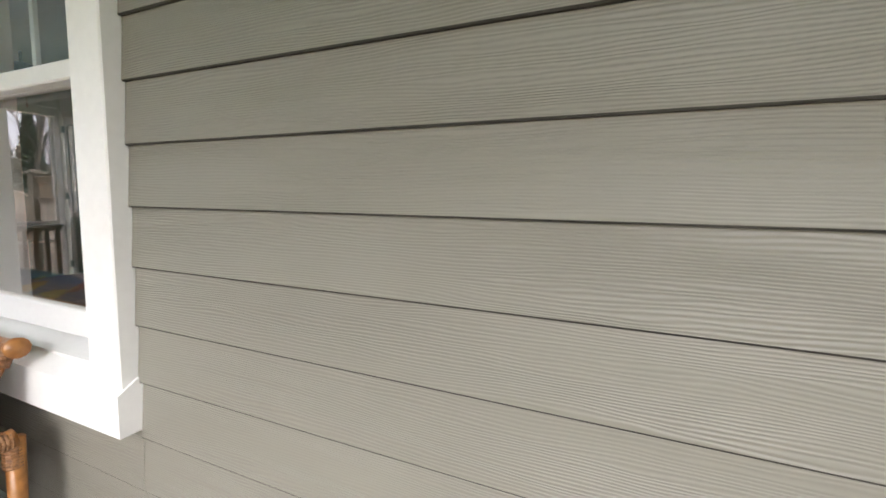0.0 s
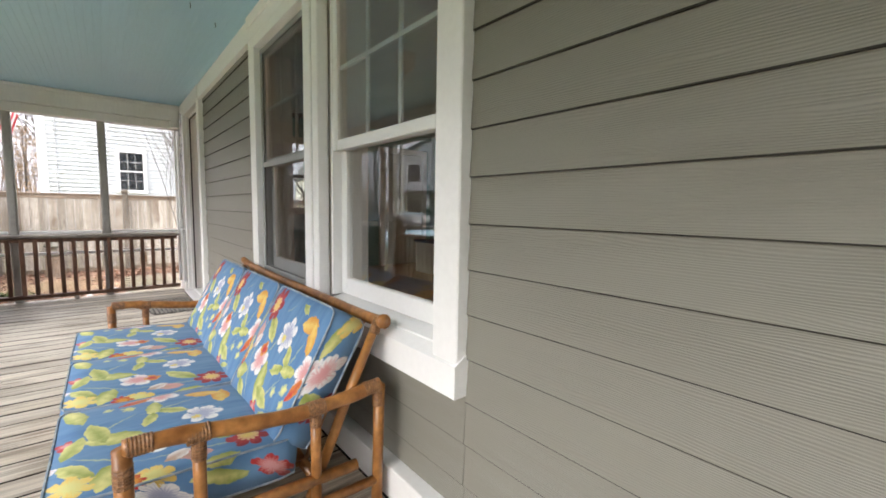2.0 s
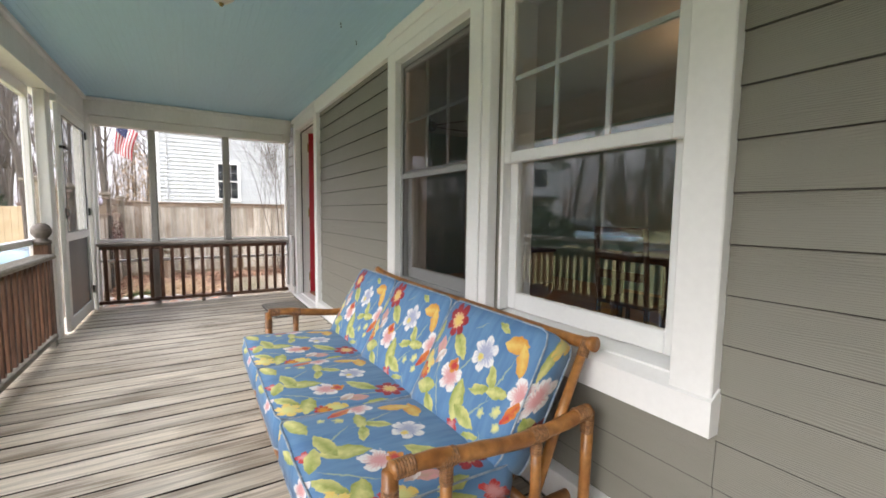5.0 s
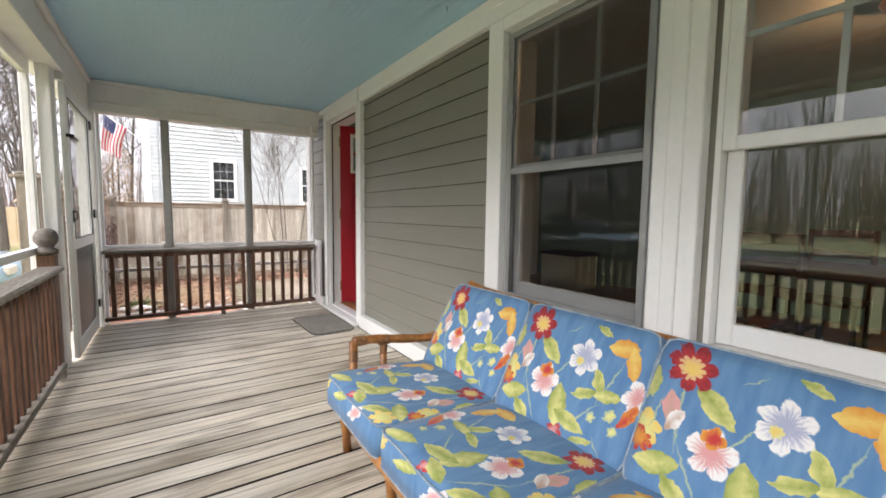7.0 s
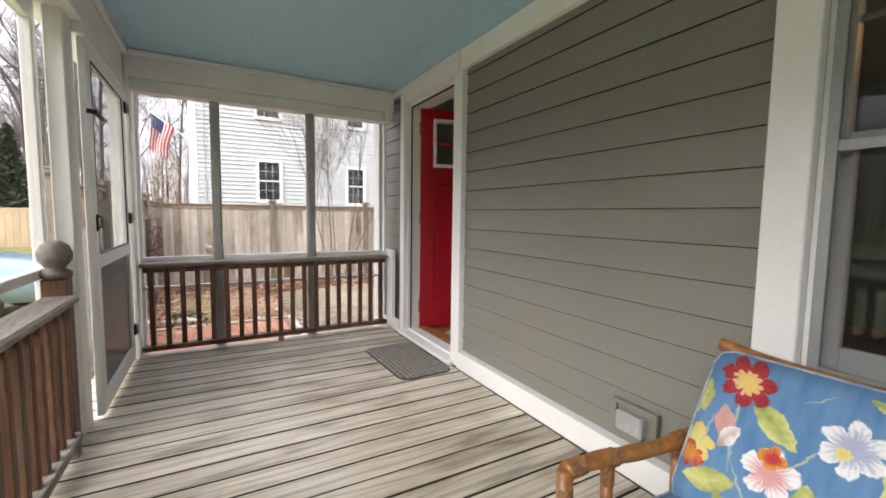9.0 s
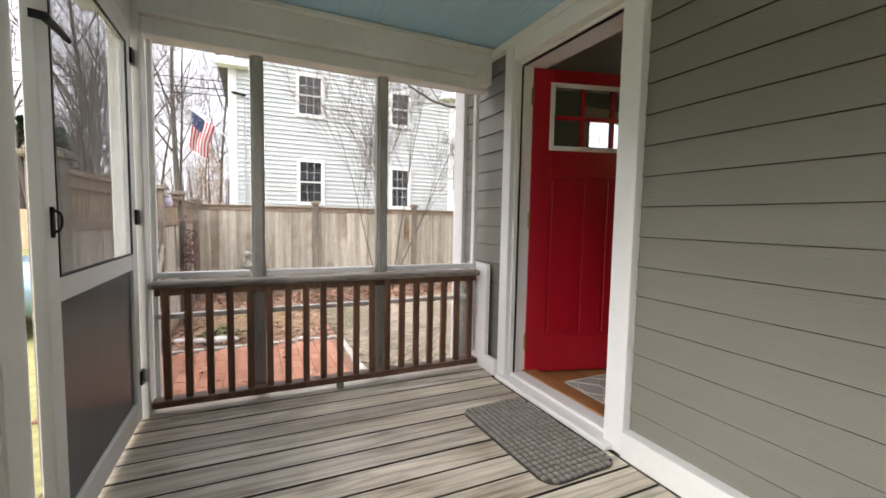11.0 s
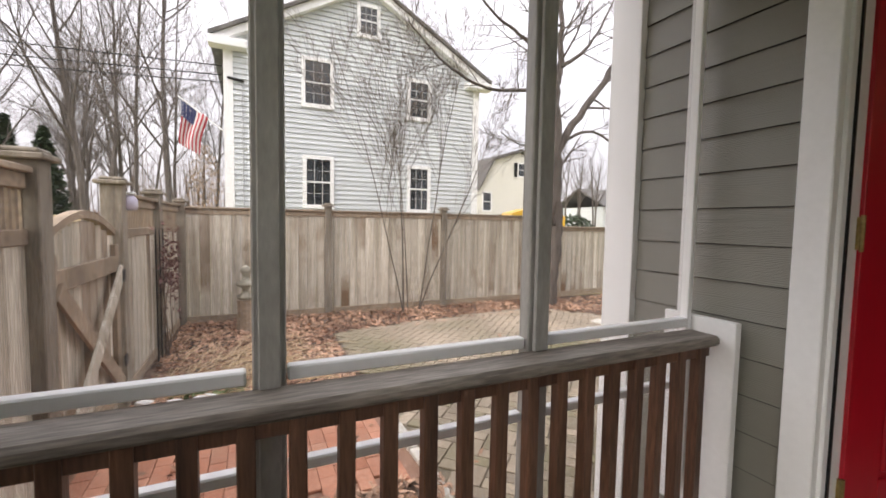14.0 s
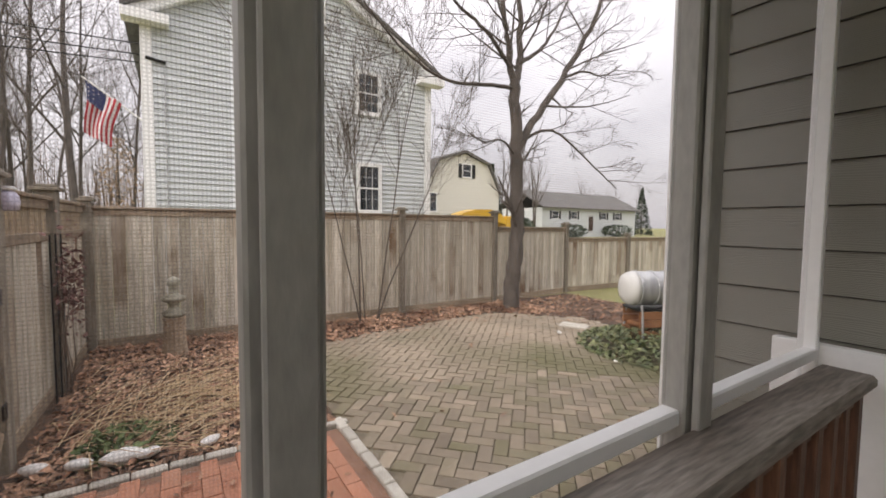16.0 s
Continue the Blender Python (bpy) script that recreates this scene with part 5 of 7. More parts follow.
x = X_END + 0.02
while x + 0.137 < X_BACK:
    w = 0.1345
    end = 0.546 if not -6.03 < x + 0.07 < -5.03 else 0.514
    y0 = Y_OUT - 0.14
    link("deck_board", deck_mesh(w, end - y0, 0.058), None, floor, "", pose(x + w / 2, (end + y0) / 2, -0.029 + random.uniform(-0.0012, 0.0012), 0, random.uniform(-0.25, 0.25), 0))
    x += w + random.uniform(0.0065, 0.0095)

# lap boards of the house wall
COURSE = 0.133
FIRST = 0.880 - 6 * COURSE


def lap_mesh(length):
    key = ("lap", round(length, 3))
    if key not in _shared:
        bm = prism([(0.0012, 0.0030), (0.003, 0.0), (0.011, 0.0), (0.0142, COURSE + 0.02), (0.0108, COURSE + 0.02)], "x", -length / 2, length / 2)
        # lower lip takes the dark slot: lap shadow put into the colour
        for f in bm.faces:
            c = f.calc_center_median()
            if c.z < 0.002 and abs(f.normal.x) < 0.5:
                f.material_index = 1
        me = bpy.data.meshes.new("lap_board")
        bm.to_mesh(me)
        bm.free()
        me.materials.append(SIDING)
        me.materials.append(LAP_SHADOW)
        _shared[key] = me
    return _shared[key]


def lap_run(x0, x1, z0, z1, joints=(), first=FIRST):
    k = math.floor((z0 - first) / COURSE)
    while first + k * COURSE < z1 - 0.01:
        z = first + k * COURSE
        if z + COURSE > z0:
            cuts = [x0] + [q for i, q in joints if i == k] + [x1]
            for a, c in zip(cuts, cuts[1:]):
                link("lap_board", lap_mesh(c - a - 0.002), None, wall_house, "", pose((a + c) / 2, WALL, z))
        k += 1


lap_run(-1.05, X_BACK, 0.10, 2.12, ((1, 0.43), (4, 1.4), (9, 1.1), (13, 0.8)))
lap_run(-3.148, -1.05, 0.10, 0.44)
lap_run(-4.985, -3.148, 0.10, 2.12)
lap_run(-6.665, -6.057, -0.5, 2.9, first=-0.032)

# ---- outdoors ----


class Mesher:
    """Collects tubes and leaves as plain lists, quick for large meshes."""

    def __init__(self):
        self.v, self.f = [], []

    def tube(self, pts, radii, seg):
        first = len(self.v)
        for i, p in enumerate(pts):
            d = (pts[min(i + 1, len(pts) - 1)] - pts[max(i - 1, 0)]).normalized()
            s = d.cross(Vector((0, 0, 1)) if abs(d.z) < 0.95 else Vector((1, 0, 0))).normalized()
            u = s.cross(d)
            for k in range(seg):
                a = 2 * math.pi * k / seg
                self.v.append(p + radii[i] * (math.cos(a) * s + math.sin(a) * u))
        for i in range(len(pts) - 1):
            for k in range(seg):
                a, c = first + i * seg + k, first + i * seg + (k + 1) % seg
                self.f.append((a, c, c + seg, a + seg))

    def leaf(self, p, size, rnd, flat=0.5):
        a = rnd.uniform(0, 2 * math.pi)
        d = Vector((math.cos(a), math.sin(a), rnd.uniform(-flat, flat)))
        s = Vector((-math.sin(a), math.cos(a), rnd.uniform(-flat, flat))) * 0.42
        n = len(self.v)
        bend = Vector((0, 0, size * rnd.uniform(-0.15, 0.3)))
        self.v += [p - d * size * 0.5, p + s * size * 0.55 + bend, p + d * size * 0.5, p - s * size * 0.55 + bend, p + bend * 0.2]
        self.f += [(n, n + 4, n + 1), (n + 1, n + 4, n + 2), (n + 2, n + 4, n + 3), (n + 3, n + 4, n)]

    def mesh(self, name):
        me = bpy.data.meshes.new(name)
        me.from_pydata([tuple(q) for q in self.v], [], self.f)
        return me


TWIG_MIN = 0.0028


def grow(mk, rnd, p, d, length, r, level, plan, fine=None):
    """One limb and, by plan, its side limbs. plan: for each level (children, length ratio, spread, wander, segments)."""
    kids, ratio, spread, wander, seg = plan[level]
    n = (7, 6, 4, 3, 2)[level]
    pts, rad = [p.copy()], [r]
    q, dd = p.copy(), d.normalized()
    for i in range(n):
        dd = (dd + Vector((rnd.uniform(-1, 1), rnd.uniform(-1, 1), rnd.uniform(-0.5, 0.8))) * wander).normalized()
        q = q + dd * (length / n)
        pts.append(q.copy())
        rad.append(max(r * (1 - 0.78 * (i + 1) / n), TWIG_MIN))
    target = fine if (fine is not None and level >= 2) else mk
    target.tube(pts, rad, seg)
    if level + 1 < len(plan):
        for k in range(kids):
            t = rnd.uniform(0.30 if level == 0 else 0.15, 0.98)
            i = min(int(t * n), n - 1)
            base = pts[i].lerp(pts[i + 1], t * n - i)
            ax = (pts[i + 1] - pts[i]).normalized()
            side = ax.orthogonal().normalized()
            side.rotate(Matrix.Rotation(rnd.uniform(0, 2 * math.pi), 3, ax))
            nd = (ax + side * spread * rnd.uniform(0.7, 1.3) + Vector((0, 0, 0.18))).normalized()
            grow(mk, rnd, base, nd, length * ratio * rnd.uniform(0.7, 1.15) * (1.1 - 0.45 * t), rad[i] * 0.48, level + 1, plan, fine)


def bare_tree(label, seed, height, r, plan, at, group="", category="tree"):
    rnd = random.Random(seed)
    mk, fine = Mesher(), Mesher()
    grow(mk, rnd, Vector((0, 0, -0.05)), Vector((rnd.uniform(-0.08, 0.08), rnd.uniform(-0.08, 0.08), 1)), height, r, 0, plan, fine)
    t = thing("tree", label, category, at=at, group=group)
    link("trunk", mk.mesh("trunk"), BARK, t)
    tagged(link("twigs", fine.mesh("twigs"), BARK, t), kind="stuff")
    return t


ground = setting("ground", box(-400, 400, -400, 400, GROUND - 0.3, GROUND), LAWN, "dull winter lawn", "ground")
road = setting("road", box(-200, 200, -21.5, -15.5, GROUND, GROUND + 0.012), ASPHALT, "dark asphalt street beyond the lawn", "road")
mulch = setting("mulch_bed", box(-12.58, -6.42, -2.07, 6.8, GROUND - 0.05, GROUND + 0.014), MULCH, "brown mulch bed strewn with fallen leaves", "ground")
patio = setting("patio", prism([(-6.9, 0.04), (-11.25, 0.06), (-11.55, 1.6), (-11.75, 3.7), (-10.3, 4.7), (-8.3, 4.9), (-6.9, 4.9)], "z", GROUND, GROUND + 0.022), JOINT, "grey-brown brick paver patio in herringbone", "patio")
walk_bed = setting("brick_walk", box(-9.02, -7.66, -2.5, 0.0, GROUND, GROUND + 0.022), BRICK_JOINT, "red brick garden walk", "path")

# skirt under the porch
setting("porch_base", box(-6.38, X_BACK, Y_OUT - 0.14, 0.6, GROUND - 0.02, -0.222), BROWN, "dark boarded base under the porch", "base")

# pavers
PZ = GROUND + 0.022 + 0.010


def inside_patio(x, y):
    if not (-11.7 < x < -6.95 and 0.07 < y < 4.85):
        return False
    if x < -11.22 - 0.30 * (y - 0.06) / 1.54 if y < 1.6 else x < -11.5 - 0.2 * (y - 1.6) / 2.1:
        return False
    return not (y > 3.75 and x < -9.3 and (y - 3.75) > 0.9 * (x + 11.75)) and ((x + 8.95) / 1.0) ** 2 + ((y - 4.28) / 0.8) ** 2 > 1.0


spots = []
UNIT = 0.106
ca, sa = math.cos(radians(45)), math.sin(radians(45))
for i in range(-75, 76):
    for j in range(-75, 76):
        k = (i - j) % 4
        if k == 0:
            cx, cy, rot = (i + 1.0) * UNIT, (j + 0.5) * UNIT, 0
        elif k == 2:
            cx, cy, rot = (i + 0.5) * UNIT, (j + 0.0) * UNIT, 90
        else:
            continue
        X, Y = -9.2 + cx * ca - cy * sa, 2.2 + cx * sa + cy * ca
        if inside_patio(X, Y):
            spots.append((X, Y, rot + 45))
spots.sort(key=lambda s: (s[0] + 6.9) ** 2 + (s[1] - 0.8) ** 2)
for X, Y, rot in spots[:300]:
    piece("paver", 0.204, 0.098, 0.022, (X, Y, PZ - 0.004 + random.uniform(-0.002, 0.002)), patio, PAVER, 0.004, (random.uniform(-0.8, 0.8), random.uniform(-0.8, 0.8), rot))
b = bmesh.new()
for X, Y, rot in spots[300:]:
    c, s = math.cos(radians(rot)), math.sin(radians(rot))
    z = PZ + 0.007 + random.uniform(-0.002, 0.002)
    lo = [b.verts.new((X + u * c - v * s, Y + u * s + v * c, z - 0.018)) for u, v in ((-0.102, -0.049), (0.102, -0.049), (0.102, 0.049), (-0.102, 0.049))]
    hi = [b.verts.new((X + u * c - v * s, Y + u * s + v * c, z)) for u, v in ((-0.098, -0.045), (0.098, -0.045), (0.098, 0.045), (-0.098, 0.045))]
    b.faces.new(hi)
    for q in range(4):
        b.faces.new((lo[q], lo[(q + 1) % 4], hi[(q + 1) % 4], hi[q]))
tagged(part("pavers", b, PAVER, patio), kind="stuff")
row = 0
y = -1.92
while y < -0.05:
    x = -8.96 + (0.105 if row % 2 else 0)
    while x < -7.72:
        piece("brick", 0.208, 0.1015, 0.024, (x + 0.05, y, PZ - 0.002 + random.uniform(-0.002, 0.002)), walk_bed, RED_BRICK, 0.004, (random.uniform(-0.7, 0.7), random.uniform(-0.7, 0.7), 0))
        x += 0.211
    y += 0.104
    row += 1
edging = tagged(new("edging"), "pale edging stones along the brick walk", "edging", kind="structure")
x = -9.15
while x < -7.0:
    piece("edging_stone", 0.19, 0.075, 0.05, (x + 0.1, 0.035 + random.uniform(-0.006, 0.006), PZ - 0.004), edging, EDGE_STONE, 0.008, (0, 0, random.uniform(-2, 2)))
    x += 0.2
y = -1.9
while y < -0.05:
    piece("edging_stone", 0.07, 0.19, 0.05, (-9.07 + random.uniform(-0.008, 0.008), y + 0.1, PZ - 0.004), edging, EDGE_STONE, 0.008, (0, 0, random.uniform(-3, 3)))
    y += 0.2


def pebble(seed, size):
    bm = bmesh.new()
    bmesh.ops.create_icosphere(bm, subdivisions=2, radius=1)
    for v in bm.verts:
        k = 1 + 0.18 * noise.noise(v.co * 1.4 + Vector((seed * 7.1, 0, 0)))
        v.co = Vector((v.co.x * size * k, v.co.y * size * 0.55 * k, v.co.z * size * 0.42 * k))
    return bm


for i, (sx, sy, ss) in enumerate(((-9.40, -1.80, 0.085), (-9.33, -1.58, 0.08), (-9.30, -1.36, 0.12), (-9.27, -1.22, 0.075), (-9.23, -0.86, 0.075), (-9.05, -0.45, 0.05), (-9.55, -0.12, 0.05), (-10.0, 3.62, 0.05), (-8.78, 3.18, 0.03))):
    st = thing("white_stone", "smooth white garden stone beside the walk", "stone", at=(sx, sy, GROUND + 0.075), turn=70 + i * 13, group="white edging stones")
    part("stone", pebble(i, ss * 1.0), WHITE_STONE, st, smooth=True)


def cap_post(parent, x, y, top, w=0.1):
    p = part("post", box(x - w / 2, x + w / 2, y - w / 2, y + w / 2, GROUND - 0.02, top, 0.006), FENCE_POST, parent)
    b = box(x - w / 2 - 0.035, x + w / 2 + 0.035, y - w / 2 - 0.035, y + w / 2 + 0.035, top, top + 0.032, 0.006)
    add_box(b, x - w / 2 - 0.005, x + w / 2 + 0.005, y - w / 2 - 0.005, y + w / 2 + 0.005, top + 0.031, top + 0.06, 0.01)
    part("cap", b, FENCE_POST, p)


def fence_run(label, x0, y0, x1, y1, top, posts, lattice=False, post_top=0.07, name="fence", post_w=0.115):
    """Close boards between posts under a heavy top rail; lattice: an open band of slats above."""
    f = thing(name, label, "fence", group="garden fence")
    d = Vector((x1 - x0, y1 - y0, 0))
    ln = d.length
    d.normalize()
    ang = math.degrees(math.atan2(d.y, d.x))
    m = pose(x0, y0, 0, 0, 0, ang)
    btop = top - 0.36 if lattice else top - 0.09
    n = int(ln / 0.142)
    for k in range(n):
        h = btop - GROUND - 0.04
        piece("board", 0.138, 0.02, round(h, 3), m @ Vector((ln * (k + 0.5) / n, random.uniform(-0.003, 0.003), GROUND + 0.06 + h / 2 - 0.02)), f, FENCE, 0.003, (0, 0, ang))
    def bar(nm, z0, z1, t):
        part(nm, box(0, ln, -t / 2, t / 2, z0, z1, 0.005), FENCE_CAP, f, m=m)
    bar("top_rail", top - 0.10, top - 0.02, 0.05)
    bar("cap_board", top - 0.02, top + 0.012, 0.11)
    bar("kick_board", GROUND, GROUND + 0.13, 0.036)
    if lattice:
        bar("mid_rail", btop - 0.02, btop + 0.06, 0.05)
        for k in range(int(ln / 0.06)):
            piece("slat", 0.028, 0.016, 0.25, m @ Vector((0.03 + k * 0.06, 0, btop + 0.17)), f, FENCE_CAP, 0.002, (0, 0, ang))
    for t in posts:
        q = m @ Vector((ln * t, 0, 0))
        cap_post(f, q.x, q.y, top + post_top, post_w)
    return f


fence_run("weathered cedar board fence across the back of the yard", -12.6, -2.0, -12.6, 4.56, 1.275, (0.008, 0.335, 0.667, 0.997))
fence_run("lower grey board fence stepping down past the tree", -12.6, 4.63, -12.75, 6.95, 1.06, (0.985,))
fence_run("low grey board fence along the far lawn", -12.77, 7.05, -12.2, 13.5, 0.80, (0.33, 0.66, 0.99))
fence_run("cedar fence with an open slatted top beside the gate", -9.62, -2.02, -12.55, -2.0, 1.30, (0.0, 0.5), True, 0.07, "fence", 0.15)
fence_run("cedar fence with an open slatted top near the porch", -6.75, -2.03, -8.18, -2.02, 1.33, (0.02, 0.99), True, 0.05, "fence", 0.15)

gate = thing("garden_gate", "weathered arched wooden gate with crossed braces, closed", "gate", at=(-8.26, -2.02, 0), turn=180)
GW = 1.26
for k in range(9):
    u = (k + 0.5) / 9
    h = 1.42 + 0.14 * math.sin(math.pi * u)
    piece("board", GW / 9 - 0.004, 0.02, round(h, 3), (GW * u, 0, GROUND + 0.03 + h / 2), gate, FENCE, 0.003)
arch = [(GW * u / 12, GROUND + 1.47 + 0.14 * math.sin(math.pi * u / 12)) for u in range(13)]
part("arched_cap", prism(arch + [(a, z + 0.05) for a, z in arch[::-1]], "y", -0.03, 0.03), FENCE_CAP, gate)
for z in (0.12, 1.18):
    part("cross_rail", box(0.0, GW, -0.045, -0.012, GROUND + z, GROUND + z + 0.13, 0.004), FENCE_CAP, gate)
for x in (0.0, GW - 0.09):
    part("stile", box(x, x + 0.09, -0.046, -0.010, GROUND + 0.1, GROUND + 1.4, 0.004), FENCE_CAP, gate)
for s in (1, -1):
    ln = math.hypot(GW - 0.1, 0.95)
    a = math.degrees(math.atan2(0.95, GW - 0.1)) * s
    m = pose(GW / 2, -0.060 - (0.018 if s > 0 else 0), GROUND + 0.72, 0, -a, 0)
    part("brace", box(-ln / 2, ln / 2, -0.012, 0.012, -0.06, 0.06, 0.004), FENCE if s > 0 else FENCE_CAP, gate, m=m)
for z in (0.4, 1.1):
    part("strap", box(GW - 0.10, GW - 0.02, -0.095, -0.085, GROUND + z, GROUND + z + 0.1, 0.003), BLACK, gate, "black gate hinge")

lantern = thing("hanging_jug", "pale lilac plastic jug hung on the gate post", "jug", at=(-9.70, -1.93, 1.16))
part("body", lathe([(0.03, 0.0), (0.055, 0.01), (0.06, 0.06), (0.055, 0.10), (0.035, 0.125), (0.022, 0.135)], 14), LILAC, lantern, smooth=True)
part("lid", lathe([(0.045, 0.13), (0.047, 0.15), (0.03, 0.158)], 14), DRUM_WHITE, lantern, smooth=True)

trellis = thing("wire_trellis", "black wire trellis with a dry reddish vine on the fence", "trellis", at=(-10.9, -1.93, GROUND))
for x in (-0.2, 0.0, 0.2):
    part("upright", tube([(x, 0, 0), (x, 0, 1.5)], 0.007, 6), BLACK, trellis)
for z in (0.3, 0.55, 0.8, 1.05, 1.3):
    part("rung", tube([(-0.2, 0, z), (0.2, 0, z)], 0.005, 6), BLACK, trellis)
rnd = random.Random(5)
mk = Mesher()
for k in range(7):
    pts = [Vector((rnd.uniform(-0.2, 0.2), 0.04, 0.0))]
    for i in range(8):
        pts.append(pts[-1] + Vector((rnd.uniform(-0.1, 0.1), rnd.uniform(-0.02, 0.03), 0.16)))
    mk.tube(pts, [0.006 - 0.0005 * i for i in range(9)], 4)
tagged(link("vine_stems", mk.mesh("vine_stems"), TWIG, trellis), kind="stuff")
mk = Mesher()
for k in range(420):
    mk.leaf(Vector((rnd.gauss(0.02, 0.16), 0.06 + rnd.uniform(-0.04, 0.12), rnd.gauss(1.05, 0.22))), rnd.uniform(0.03, 0.07), rnd, 1.0)
VINE = surf("wine_dry_vine", (0.13, 0.055, 0.05), (0.25, 0.13, 0.11), 6, 0.8, 0.1, streak=0.3)
tagged(link("vine_leaves", mk.mesh("vine_leaves"), VINE, trellis), kind="stuff")

stump = thing("pedestal", "rough grey-brown wooden pedestal post in the bed", "pedestal", at=(-11.83, -1.07, GROUND))
part("column", lathe([(0.15, 0.0), (0.14, 0.05), (0.12, 0.2), (0.115, 0.42), (0.125, 0.48)], 9), FENCE_CAP, stump)
b = lathe([(0.10, 0.0), (0.125, 0.05), (0.06, 0.10), (0.05, 0.16), (0.12, 0.20), (0.13, 0.24), (0.05, 0.28), (0.045, 0.36), (0.075, 0.40), (0.06, 0.46), (0.01, 0.49)], 12, (0, 0, 0))
statue = tagged(part("garden_statue", b, STONE_GREY, smooth=True), "small lichened stone ornament on the pedestal", "statue")
statue.matrix_world = pose(-11.83, -1.07, GROUND + 0.48)

# leaf litter, dead stalks, low plants
rnd = random.Random(11)
mk = Mesher()
for k in range(16000):
    zone = rnd.random()
    if zone < 0.42:
        x, y = rnd.uniform(-12.5, -9.1), rnd.uniform(-1.9, 0.0)
    elif zone < 0.70:
        x, y = rnd.uniform(-12.5, -11.2), rnd.uniform(-0.1, 4.9)
    elif zone < 0.86:
        x, y = rnd.uniform(-7.65, -6.5), rnd.uniform(-1.9, 0.2)
    elif zone < 0.95:
        x, y = rnd.uniform(-12.3, -9.2), rnd.uniform(4.4, 6.6)
    else:
        x, y = rnd.uniform(-12.0, -7.0), rnd.uniform(-1.9, 4.5)
    if inside_patio(x, y) and rnd.random() < 0.9:
        continue
    mk.leaf(Vector((x, y, GROUND + 0.03 + rnd.random() ** 2 * 0.05)), rnd.uniform(0.035, 0.095), rnd, 0.5)
tagged(link("fallen_leaves", mk.mesh("fallen_leaves"), LEAF_DRY), "scattered brown fallen leaves", "leaves", kind="stuff")
for v in (LEAF_DRY, IVY, CONIFER):
    nt = v.node_tree
    isl = nt.nodes.new("ShaderNodeNewGeometry")
    hue = nt.nodes.new("ShaderNodeHueSaturation")
    rngn = nt.nodes.new("ShaderNodeMapRange")
    rngn.inputs["To Min"].default_value, rngn.inputs["To Max"].default_value = 0.55, 1.6
    bs = nt.nodes["Principled BSDF"]
    src = bs.inputs["Base Color"].links[0].from_socket
    nt.links.new(isl.outputs["Random Per Island"], rngn.inputs["Value"])
    nt.links.new(rngn.outputs["Result"], hue.inputs["Value"])
    nt.links.new(src, hue.inputs["Color"])
    nt.links.new(hue.outputs["Color"], bs.inputs["Base Color"])
mk = Mesher()
for k in range(430):
    x, y = rnd.gauss(-10.0, 0.55), rnd.gauss(-1.05, 0.42)
    if not (-12.4 < x < -9.15 and -1.9 < y < -0.1):
        continue
    a, ln = rnd.uniform(0, math.pi), rnd.uniform(0.15, 0.55)
    p = Vector((x, y, GROUND + rnd.uniform(0.03, 0.10)))
    d = Vector((math.cos(a), math.sin(a), rnd.uniform(-0.08, 0.25)))
    mk.tube([p, p + d * ln * 0.5 + Vector((0, 0, 0.02)), p + d * ln], [0.004, 0.0035, 0.002], 4)
tagged(link("dead_stalks", mk.mesh("dead_stalks"), STRAW), "pale dead flower stalks lying in the bed", "stalks", kind="stuff")


def low_plant(at, radius, count, label):
    t = thing("low_plant", label, "plant", at=at)
    mk = Mesher()
    for k in range(count):
        r, a = radius * math.sqrt(rnd.random()), rnd.uniform(0, 2 * math.pi)
        mk.leaf(Vector((r * math.cos(a), r * math.sin(a), 0.02 + 0.14 * (1 - (r / radius) ** 2) * rnd.random())), rnd.uniform(0.04, 0.09), rnd, 0.9)
    tagged(link("leaves", mk.mesh("leaves"), GREEN, t), kind="stuff")
    return t


low_plant((-9.55, -1.35, GROUND + 0.01), 0.32, 420, "low green perennial clump in the leafy bed")
low_plant((-7.35, -0.55, GROUND + 0.01), 0.14, 160, "small green sprouts near the porch")
ivy = thing("ivy_patch", "mounded green ivy bed beside the patio", "ivy", at=(-8.85, 4.30, GROUND))
mk = Mesher()
for k in range(3600):
    r, a = math.sqrt(rnd.random()), rnd.uniform(0, 2 * math.pi)
    mk.leaf(Vector((r * math.cos(a) * 1.12, r * math.sin(a) * 1.05, 0.03 + 0.26 * (1 - r * r) * rnd.uniform(0.5, 1))), rnd.uniform(0.05, 0.10), rnd, 0.7)
tagged(link("leaves", mk.mesh("leaves"), IVY, ivy), kind="stuff")

drum = thing("barrel_drum", "white and galvanised barrel lying on a metal stand", "barrel", at=(-9.0, 4.38, GROUND), turn=62)
m = pose(0, 0, 0.80, 0, 90, 0) @ Matrix.Diagonal((0.92, 0.92, 0.85, 1))
part("body", lathe([(0.20, -0.42), (0.235, -0.41), (0.245, -0.30), (0.245, 0.36), (0.235, 0.37)], 26), GALV, drum, m=m, smooth=True)
part("white_end", lathe([(0.02, -0.57), (0.12, -0.56), (0.21, -0.53), (0.242, -0.46), (0.249, -0.40)], 26), DRUM_WHITE, drum, "white painted rounded end", m=m, smooth=True)
part("dark_end", lathe([(0.235, 0.368), (0.238, 0.40), (0.18, 0.41), (0.02, 0.415)], 26), BLACK, drum, "dark open end", m=m, smooth=True)
for z in (-0.40, -0.14, 0.10, 0.30):
    part("hoop", lathe([(0.247, z), (0.258, z + 0.005), (0.258, z + 0.03), (0.247, z + 0.035)], 26), GALV, drum, m=m, smooth=True)
